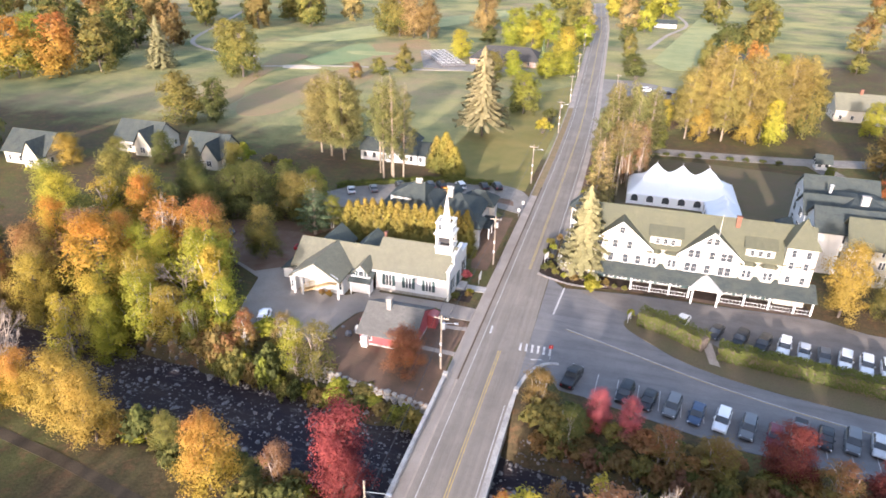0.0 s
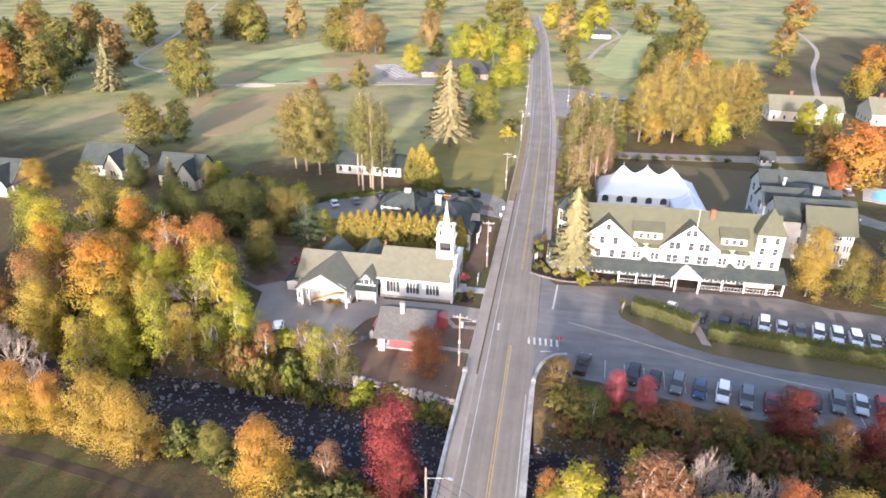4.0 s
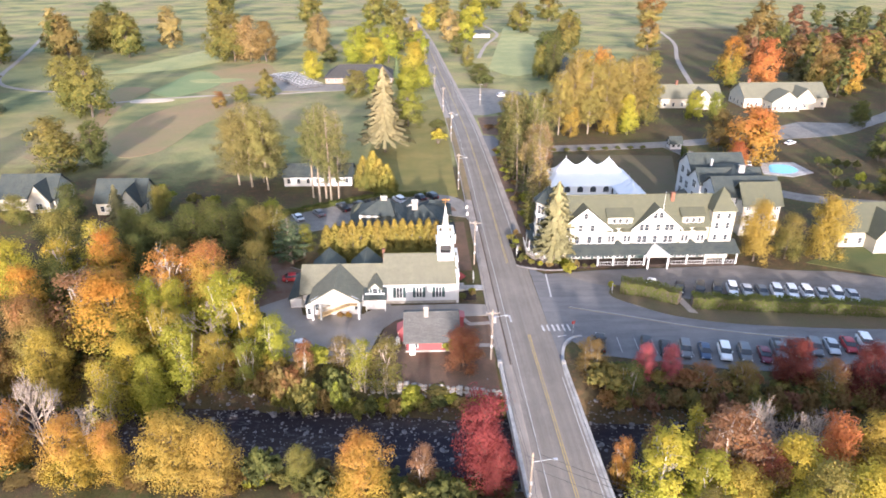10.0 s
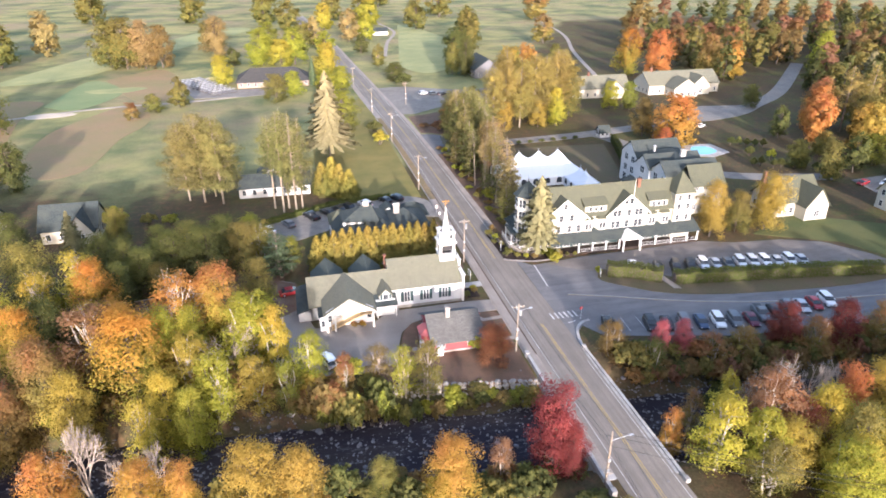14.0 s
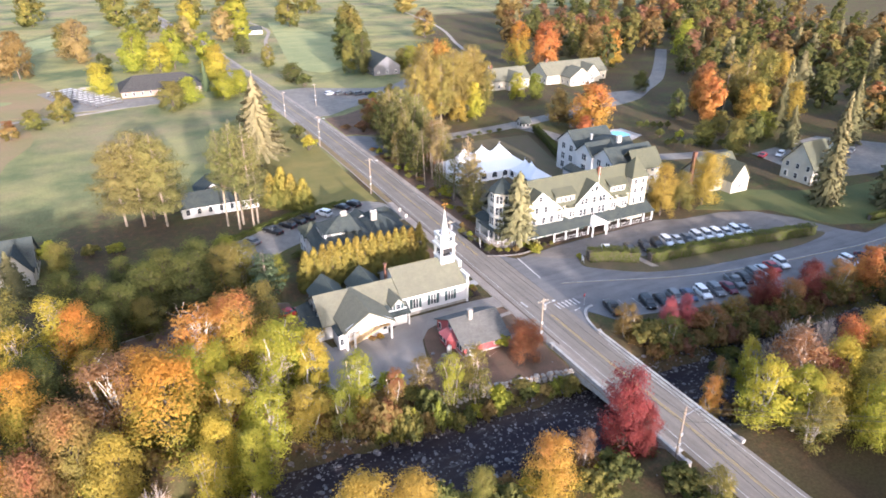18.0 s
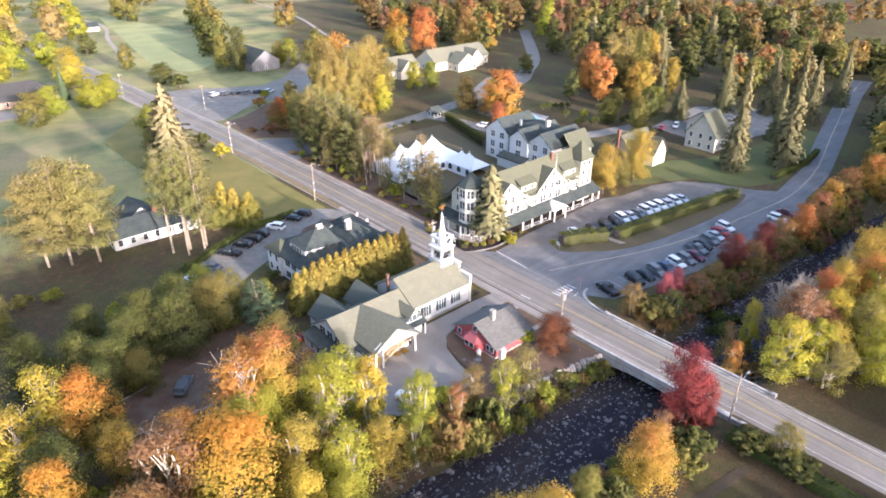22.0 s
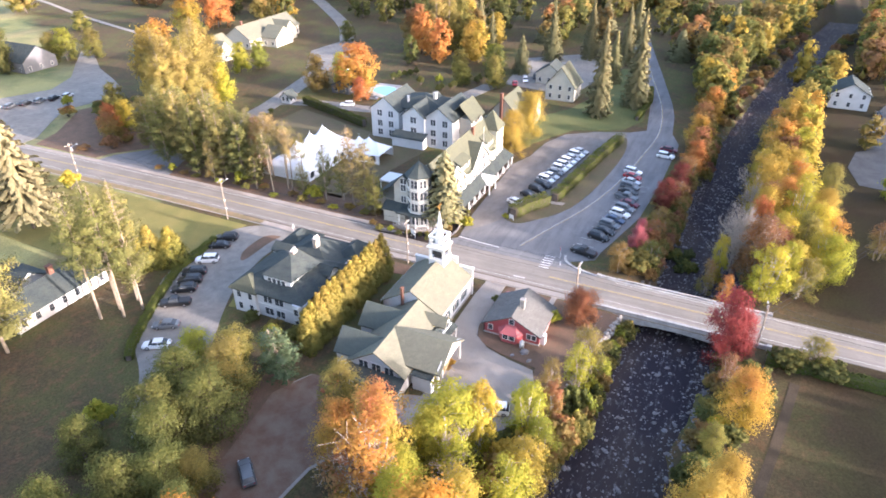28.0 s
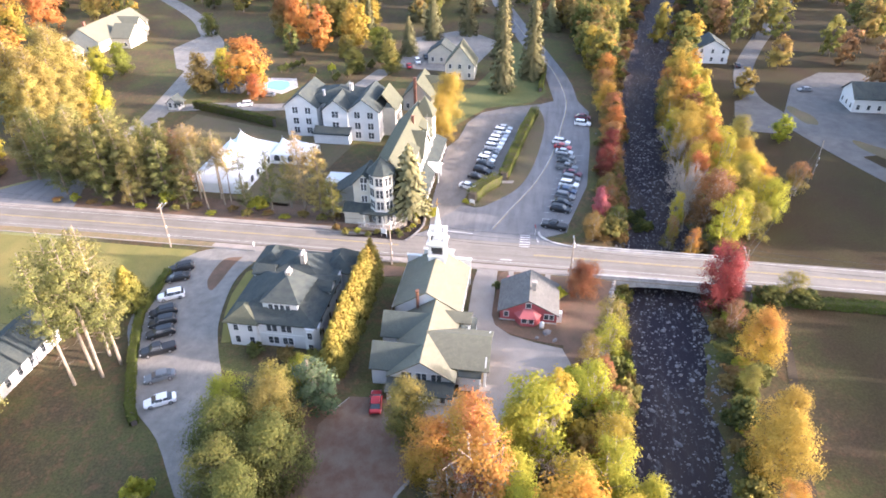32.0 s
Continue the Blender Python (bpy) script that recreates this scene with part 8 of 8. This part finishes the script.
def car_kit(kind):
    """Meshes of one vehicle, its nose towards +x, standing on z = 0."""
    L, W = dict(sedan=(4.7, 0.90), suv=(4.75, 0.94), pickup=(5.6, 0.98))[kind]
    h = L / 2
    hood, belt = dict(sedan=(0.88, 0.95), suv=(1.02, 1.08), pickup=(1.10, 1.12))[kind]
    body = Shape().add(*loft([(-h, W * 0.86, W * 0.80, 0.42, belt - 0.12), (-h + 0.25, W, W * 0.93, 0.28, belt), (-h + 1.2, W, W * 0.95, 0.24, belt), (0.6, W, W * 0.95, 0.24, belt), (h - 1.25, W, W * 0.93, 0.24, hood), (h - 0.35, W * 0.97, W * 0.86, 0.27, hood - 0.08), (h, W * 0.82, W * 0.72, 0.40, hood - 0.22)], 1.0))
    top = dict(sedan=1.44, suv=1.70, pickup=1.82)[kind]
    xr, xr2, xf2, xf = dict(sedan=(-h + 0.55, -h + 1.25, 0.35, 1.15), suv=(-h + 0.1, -h + 0.5, 0.45, 1.15), pickup=(-0.75, -0.55, 0.65, 1.35))[kind]
    glass = Shape().add(*loft([(xr, W * 0.88, W * 0.86, belt - 0.04, belt + 0.02), (xr2, W * 0.88, W * 0.74, belt - 0.04, top - 0.06), (xf2, W * 0.88, W * 0.74, belt - 0.04, top - 0.06), (xf, W * 0.88, W * 0.86, belt - 0.04, belt + 0.02)], 1.0))
    roof = Shape().add(*loft([(xr2 - 0.05, W * 0.74, W * 0.66, top - 0.09, top - 0.01), ((xr2 + xf2) / 2, W * 0.76, W * 0.68, top - 0.09, top + 0.03), (xf2 + 0.06, W * 0.74, W * 0.66, top - 0.09, top - 0.01)], 1.0))
    for x0 in ([xr2 + 0.1, (xr2 + xf2) / 2] if kind != "sedan" else [(xr2 + xf2) / 2 - 0.1]):
        for s in (-1, 1):
            roof.slab([(x0 - 0.05, s * W * 0.885, belt - 0.02), (x0 + 0.06, s * W * 0.885, belt - 0.02), (x0 + 0.06, s * W * 0.765, top - 0.05), (x0 - 0.05, s * W * 0.765, top - 0.05)], 0.03, (0, s, 0))
    tyre = Shape().tube((0, -0.11, 0), (0, 0.11, 0), 0.34, 0.34, 14)
    rim = Shape().tube((0, -0.118, 0), (0, 0.118, 0), 0.21, 0.21, 10)
    one = {}
    for s, side in ((-1, 0), (1, 1)):
        one["headlight", side] = Shape().box(h - 0.22, h - 0.02, *sorted((s * W * 0.5, s * W * 0.8)), hood - 0.34, hood - 0.2)
        one["tail_light", side] = Shape().box(-h - 0.01, -h + 0.14, *sorted((s * W * 0.52, s * W * 0.84)), belt - 0.34, belt - 0.18)
        one["mirror", side] = Shape().box(xf - 0.55, xf - 0.42, *sorted((s * W * 0.92, s * (W + 0.14))), belt - 0.02, belt + 0.14)
    one["bumper", 0] = Shape().box(h - 0.1, h + 0.04, -W * 0.66, W * 0.66, 0.32, 0.5)
    one["bumper", 1] = Shape().box(-h - 0.04, -h + 0.12, -W * 0.7, W * 0.7, 0.36, 0.54)
    parts = [("body", mesh_of("body", body, "car_grey"), True), ("cabin_glass", mesh_of("cabin_glass", glass, "glass"), False), ("roof", mesh_of("roof", roof, "car_grey"), True)]
    for (nm, _), sh in one.items():
        parts.append((nm, mesh_of(nm, sh, dict(headlight="lamp_white", tail_light="lamp_red", mirror="car_grey", bumper="dark")[nm]), nm == "mirror"))
    if kind == "pickup":
        bed = Shape().box(-h + 0.15, -0.85, -W * 0.78, W * 0.78, belt - 0.01, belt + 0.012)
        parts.append(("bed", mesh_of("bed", bed, "dark"), False))
    return parts, mesh_of("wheel", tyre, "tyre"), mesh_of("rim", rim, "rim"), h, W


CARS = {k: car_kit(k) for k in ("sedan", "suv", "pickup")}
TONE = dict(white="white", silver="silver", grey="dark grey", black="black", blue="dark blue", red="red", maroon="dark maroon", green="grey-green")


def car(kind, x, y, rz, paint_key, group, where, z=0.02):
    parts, wheel, rim, h, W = CARS[kind]
    ob = thing(dict(sedan="sedan_car", suv="suv_car", pickup="pickup_truck")[kind], (x, y, z), "%s %s parked %s" % (TONE[paint_key], dict(sedan="sedan", suv="sport utility car", pickup="pickup truck")[kind], where), "truck" if kind == "pickup" else "car", group, rz)
    for name, me, painted in parts:
        p = new(name, me)
        p.parent = ob
        if painted:
            p.material_slots[0].link = "OBJECT"
            p.material_slots[0].material = M["car_" + paint_key]
    for sx in (-0.62, 0.60):
        for s in (-1, 1):
            w = new("wheel", wheel)
            w.parent = ob
            w.location = (sx * h, s * (W - 0.1), 0.34)
            r = new("rim", rim)
            r.parent = w
    return ob


LOT = "cars parked in front of the inn"
for kind, tone, x, y in (("sedan", "white", 20.8, 3.4), ("sedan", "black", 26.0, 1.9), ("suv", "black", 29.6, 0.9), ("suv", "black", 32.9, 0.5)):
    car(kind, x, y, 248, tone, LOT, "nose in to the hedge")
for k, (kind, tone) in enumerate((("suv", "white"), ("sedan", "silver"), ("sedan", "grey"), ("suv", "white"), ("suv", "white"), ("suv", "white"), ("sedan", "silver"), ("suv", "white"), ("sedan", "silver"))):
    car(kind, 36.0 + k * 2.78, 0.6 - k * 0.40, 254 + (k % 3) * 2, tone, LOT, "nose in to the hedge")
BAY = "cars parked along the side road"
car("pickup", 4.9, -17.2, 76, "black", BAY, "by the junction")
for k, (kind, tone) in enumerate((("suv", "black"), ("sedan", "black"), ("suv", "grey"), ("sedan", "blue"), ("suv", "white"), ("suv", "grey"), ("sedan", "maroon"), ("pickup", "grey"), ("sedan", "black"), ("suv", "grey"), ("sedan", "silver"), ("sedan", "red"), ("suv", "white"))):
    car(kind, 12.4 + k * 3.15, -18.6 - k * 0.50 + (0.04 * k * k if k > 6 else 0), 255, tone, BAY, "in a riverside bay")
car("suv", 64.6, -25.0, 262, "white", BAY, "in a riverside bay")
car("sedan", 69.8, -25.2, 262, "maroon", BAY, "in a riverside bay")
GUEST = "cars parked behind the guest house"
for x, y, kind, tone, rz in ((-21.6, 55.5, "suv", "black", 118), (-24.8, 54.8, "sedan", "black", 118), (-30.4, 53.0, "suv", "white", 120), (-35.2, 52.0, "suv", "black", 122), (-37.8, 50.7, "suv", "black", 122), (-40.6, 49.5, "suv", "black", 122), (-44.7, 47.7, "pickup", "black", 122), (-50.5, 44.2, "sedan", "grey", 120), (-55.3, 41.5, "sedan", "white", 120)):
    car(kind, x, y, rz, tone, GUEST, "nose in to the low hedge")
car("sedan", -50.9, 9.0, 10, "red", "cars by the church", "behind the church hall")
car("suv", -45.5, -16.4, 110, "white", "cars by the church", "on the church drive")
car("suv", -70.4, 9.6, 50, "grey", "cars by the church", "under the trees")
YARDS = "cars parked in northern lots"
for x, y, rz, tone in ((14, 186, 20, "white"), (18, 184, 20, "grey"), (22, 182, 20, "black"), (26, 180, 20, "grey"), (30, 178, 20, "black"), (34, 176, 20, "silver"), (104, 104, 30, "white"), (76, 76, 100, "grey"), (66.5, 80, 110, "white"), (77, 81, 100, "silver"), (112, 36, 200, "red"), (118, 34, 200, "white"), (124, 32, 200, "black"), (130, 30, 200, "grey"), (136, 28, 200, "maroon"), (142, 26, 200, "grey"), (128, -82, 0, "black"), (104, -98, 100, "grey")):
    car("suv" if x % 4 else "sedan", x, y, rz, tone, YARDS, "in a small lot")


def golf_cart():
    s = Shape().box(-1.1, 1.1, -0.58, 0.58, 0.25, 0.7).box(-0.4, 0.5, -0.55, 0.55, 0.7, 0.95)
    t = Shape().box(-0.85, 0.65, -0.55, 0.55, 1.75, 1.83)
    parts = [("body", mesh_of("body", s, "slate"), (0, 0, 0)), ("canopy", mesh_of("canopy", t, "trim"), (0, 0, 0))]
    wheel = mesh_of("wheel", Shape().tube((0, -0.08, 0), (0, 0.08, 0), 0.22, 0.22, 8), "tyre")
    strut = mesh_of("strut", Shape().tube((0, 0, 0.7), (0, 0, 1.76), 0.025, 0.025, 4), "metal")
    parts += [("wheel", wheel, (x, y, 0.22)) for x in (-0.75, 0.8) for y in (-0.5, 0.5)]
    parts += [("strut", strut, (x, y, 0)) for x in (-0.9, 0.7) for y in (-0.52, 0.52)]
    return parts


cart_parts = golf_cart()
cart = thing("golf_cart", (-98.6, 237.5, 0.04), "white golf cart parked in a row", "golf cart", "golf carts by the clubhouse", 31)
for name, me, at in cart_parts:
    p = new(name, me)
    p.parent = cart
    p.location = at
for k in range(1, 50):
    i, j = k % 10, k // 10
    copy_thing(cart, pose(-98.6 + i * 2.1 + j * 2.1, 237.5 - i * 3.45 + j * 1.25, 0.04, 0, 0, 31))


# ---- hedges ----
def hedge(line, w, h, label, seed):
    r = np.random.default_rng(seed)
    pts, nd = [], []
    core = Shape()
    for (xa, ya), (xb, yb) in zip(line[:-1], line[1:]):
        L = math.hypot(xb - xa, yb - ya)
        t = np.array([(xb - xa) / L, (yb - ya) / L])
        nrm = np.array([-t[1], t[0]])
        core.add([(*(np.array(p) + nrm * s * w * 0.30), z) for z in (0, h * 0.8) for p, s in (((xa, ya), -1), ((xb, yb), -1), ((xb, yb), 1), ((xa, ya), 1))],
                 [(3, 2, 1, 0), (4, 5, 6, 7), (0, 1, 5, 4), (1, 2, 6, 5), (2, 3, 7, 6), (3, 0, 4, 7)])
        m = int(L * 260)
        u = r.random(m) * L
        a = r.random(m)
        side = np.where(a < 0.3, -1, np.where(a < 0.6, 1, 0))
        off = np.where(side == 0, (r.random(m) * 2 - 1) * w * 0.5, side * w * 0.5) + r.normal(size=m) * 0.09
        z = np.where(side == 0, h, r.random(m) * h) + r.normal(size=m) * 0.1 + 0.14 * np.sin(u * 1.7 + xa)
        pts.append(np.stack([xa + t[0] * u + nrm[0] * off, ya + t[1] * u + nrm[1] * off, np.maximum(z, 0.05)], 1))
        nd.append(np.stack([nrm[0] * side, nrm[1] * side, np.where(side == 0, 1.0, 0.2)], 1))
    pts, nd = np.concatenate(pts), np.concatenate(nd)
    v, f, soft = quads(pts, 0.17 * r.uniform(0.6, 1.3, len(pts)), nd * 1.6, seed)
    ob = thing("hedge", (line[0][0], line[0][1], 0.0), label, "hedge")
    back = world_of(ob).translation
    lv = new("foliage", mesh_np("foliage", v - np.array(back), f, "hedge", soft))
    lv.parent = ob
    core.make("core", "bark", ob)
    return ob


hedge([(14.0, 1.9), (18, 0.5), (21, -1.2), (23.9, -3.4)], 2.8, 2.7, "clipped green hedge on the island", 1)
hedge([(25.7, -4.6), (40, -6.4), (55.8, -8.4), (71.5, -11.0)], 2.3, 2.5, "long clipped green hedge before the inn", 2)
hedge([(-23, 57.5), (-36, 56.0), (-46, 51.5), (-57, 45.5), (-60, 43)], 1.2, 1.1, "low hedge behind the parked cars", 3)
hedge([(51.8, 64.4), (57.5, 79), (63.0, 95)], 1.8, 2.4, "tall dark hedge behind the tent", 4)
for k in range(8):
    tree("bush", 20.0 + k * 4.4, 97.4 + 0.35 * k, 1.5, 1.3, "green", "clipped shrubs along the drive")
hedge([(92, -12), (112, -13), (126, -11)], 1.3, 1.5, "clipped hedge beside the side road", 6)
hedge([(-16, -53), (-16.2, -64), (-16, -80)], 2.0, 1.4, "rough hedge beside the street", 7)
for k, (x, y, r) in enumerate(((-3.6, 15.2, 1.0), (-1.6, 14.0, 0.9), (5.2, 13.2, 1.5), (7.8, 12.6, 1.0), (-4.4, 22.0, 0.9), (-4.2, 27.0, 1.1), (12.6, 3.2, 0.9), (1.5, 31.0, 1.6), (-3.0, 17.4, 0.7), (-2.4, 16.0, 0.8), (0.2, 13.2, 0.8), (2.0, 12.6, 1.0), (3.6, 13.4, 0.9), (-3.2, 20.4, 0.8), (-3.4, 24.6, 0.9), (-2.6, 29.6, 1.0), (9.4, 11.9, 0.6), (11.2, 11.8, 0.6))):
    tree("bush", x, y, 0.9 + r * 0.8, r, ("green", "olive", "ygreen", "brown")[k % 4], "shrubs round the inn")
edge = thing("stone_edging", (2, 12, 0), "rough stone edging round the inn's flower bed", "edging")
for k in range(34):
    t = k / 33
    x, y = -4.6 + 15.5 * t, 13.6 - 2.6 * math.sin(math.pi * t) + 0.4 * t
    s = Shape()
    rock(s, x, y, 0.1, 0.32)
    s.make("stone", "rock", edge)
flat("flower_bed", [(-4.6, 29), (-4.7, 14.4), (-2, 12.2), (3, 11.2), (8, 11.6), (11, 13), (6, 14.8), (-1, 17), (-3.8, 24)], 0.05, "mulch", "dark planted bed round the inn", "bed")


# ---- poles, cables, signs ----
def utility_pole(x, y, h, lamp=0, tank_=False, arm=True):
    ob = thing("utility_pole", (x, y, 0), "weathered wooden utility pole" + (" with street lamp" if lamp else "") + " beside the street", "utility pole", "utility poles along the street")
    Shape().tube((x, y, -0.3), (x, y, h), 0.17, 0.11, 8).make("shaft", "pole", ob)
    if arm:
        Shape().box(x - 1.1, x + 1.1, y - 0.06, y + 0.06, h - 0.75, h - 0.6).make("crossarm", "pole", ob)
        for d in (-1.0, -0.4, 0.4, 1.0):
            Shape().tube((x + d, y, h - 0.6), (x + d, y, h - 0.38), 0.05, 0.03, 6).make("insulator", "trim", ob)
    if tank_:
        Shape().tube((x + 0.36, y - 0.1, h - 2.3), (x + 0.36, y - 0.1, h - 1.3), 0.24, 0.24, 10).make("transformer", "metal", ob, "grey can transformer")
    if lamp:
        Shape().tube((x, y, h - 1.5), (x + lamp, y, h - 1.1), 0.04, 0.03, 6).make("lamp_arm", "metal", ob)
        Shape().box(*sorted((x + lamp, x + lamp + 0.55)), y - 0.13, y + 0.13, h - 1.2, h - 1.05).make("lamp_head", "metal", ob)
    for z in (h * 0.25, h * 0.45):
        Shape().box(x - 0.18, x + 0.18, y - 0.26, y - 0.14, z, z + 0.5).make("meter_box", "metal", ob)
    return ob


POLES = [(-12.9, -51.5, 8.8, 2.4, False), (-14.0, -20.3, 9.4, 1.9, True), (-13.7, 14.8, 10.2, 0, True), (-14.0, 62.0, 10.4, 1.8, False), (-13.3, 112.0, 10.4, 1.8, True), (-14.2, 155.0, 10.4, 0, False), (-16.2, 205.0, 10.4, 0, False), (-19.5, 270.0, 10.4, 0, False), (-14.5, -88.0, 9.0, 0, False)]
for x, y, h, lamp, can in POLES:
    utility_pole(x, y, h, lamp, can, y > -50)
utility_pole(40.0, -81.0, 9.0, 0, False, False)
utility_pole(2.2, 168.0, 9.5, 0, False)
def cable(points, r=0.022):
    """One unbroken thin tube through the points."""
    v, f = [], []
    for i, p in enumerate(points):
        a, b = Vector(points[max(0, i - 1)]), Vector(points[min(len(points) - 1, i + 1)])
        d = (b - a).normalized()
        u = d.orthogonal().normalized()
        w = d.cross(u)
        v += [tuple(Vector(p) + (u * math.cos(k * math.pi / 2) + w * math.sin(k * math.pi / 2)) * r) for k in range(4)]
    for i in range(len(points) - 1):
        f += [(4 * i + k, 4 * i + (k + 1) % 4, 4 * i + 4 + (k + 1) % 4, 4 * i + 4 + k) for k in range(4)]
    return tagged(Shape().add(v, f).make("overhead_cable", "dark"), "thin dark overhead cable between poles", "cable", "overhead cables")


ORDER = sorted(POLES, key=lambda p: p[1])
for a, b in zip(ORDER[:-1], ORDER[1:]):
    for dx, drop in ((-0.9, 0.4), (0.9, 0.4), (0.05, 2.6)):
        cable([(a[0] + dx + (b[0] - a[0]) * t, a[1] + (b[1] - a[1]) * t, a[2] - drop + (b[2] - a[2]) * t - 2.8 * t * (1 - t)) for t in np.linspace(0, 1, 11)])
for dx, z0 in ((-0.9, 8.4), (0.9, 8.4), (0.0, 6.4)):
    cable([(-12.9 + dx + 52.9 * t, -51.5 - 29.5 * t, z0 - 3.2 * t * (1 - t)) for t in np.linspace(0, 1, 12)])


def post_sign(name, x, y, w, h, z, mat, label, face=0):
    ob = thing(name, (x, y, 0), label, "sign", rz=face)
    m = world_of(ob)
    for d in ((-w / 2, w / 2) if w > 0.7 else (0,)):
        Shape().tube(m @ Vector((d, 0, -0.1)), m @ Vector((d, 0, z + h)), 0.04, 0.04, 6).make("post", "trim" if w > 0.7 else "metal", ob)
    q = [m @ Vector((sx * w / 2, -0.06, z + sz)) for sx, sz in ((-1, 0), (1, 0), (1, h), (-1, h))]
    n = m.to_3x3() @ Vector((0, -1, 0))
    Shape().slab([tuple(p) for p in q], 0.05, tuple(n)).make("board", mat, ob)
    return ob


post_sign("church_sign", -14.6, 7.2, 1.6, 1.1, 0.7, "trim", "white church notice board on two posts", 90)
post_sign("street_sign", 1.2, -13.2, 0.6, 0.6, 2.0, "lamp_red", "red stop sign at the junction", 200)
post_sign("street_sign", -13.0, 44.0, 0.6, 0.9, 1.2, "trim", "white sign by the guest lot", 0)
post_sign("street_sign", -13.2, 39.6, 0.6, 0.8, 1.2, "trim", "white sign by the guest lot", 0)
post_sign("inn_sign", -3.9, 18.6, 1.3, 1.2, 0.9, "trim", "white inn sign in the planted bed", 250)
post_sign("hotel_sign", 12.4, 1.6, 1.2, 0.9, 0.7, "trim", "white sign at the end of the hedge", 250)
lamp_post = thing("yard_lamp", (5.4, 33.2, 0), "white globe yard lamp under the pines", "lamp")
Shape().tube((5.4, 33.2, 0), (5.4, 33.2, 3.6), 0.06, 0.05, 8).make("post", "trim", lamp_post)
Shape().tube((5.4, 33.2, 3.6), (5.4, 33.2, 4.0), 0.22, 0.16, 10).make("globe", "trim", lamp_post)
for k, (x, y) in enumerate(((-15.2, 1.0), (-15.2, 2.2), (-40.0, -6.2), (-38.6, -6.3))):
    tree("bush", x, y, 1.3, 0.8, ("brown", "ygreen", "rust", "orange")[k], "shrubs by the church")
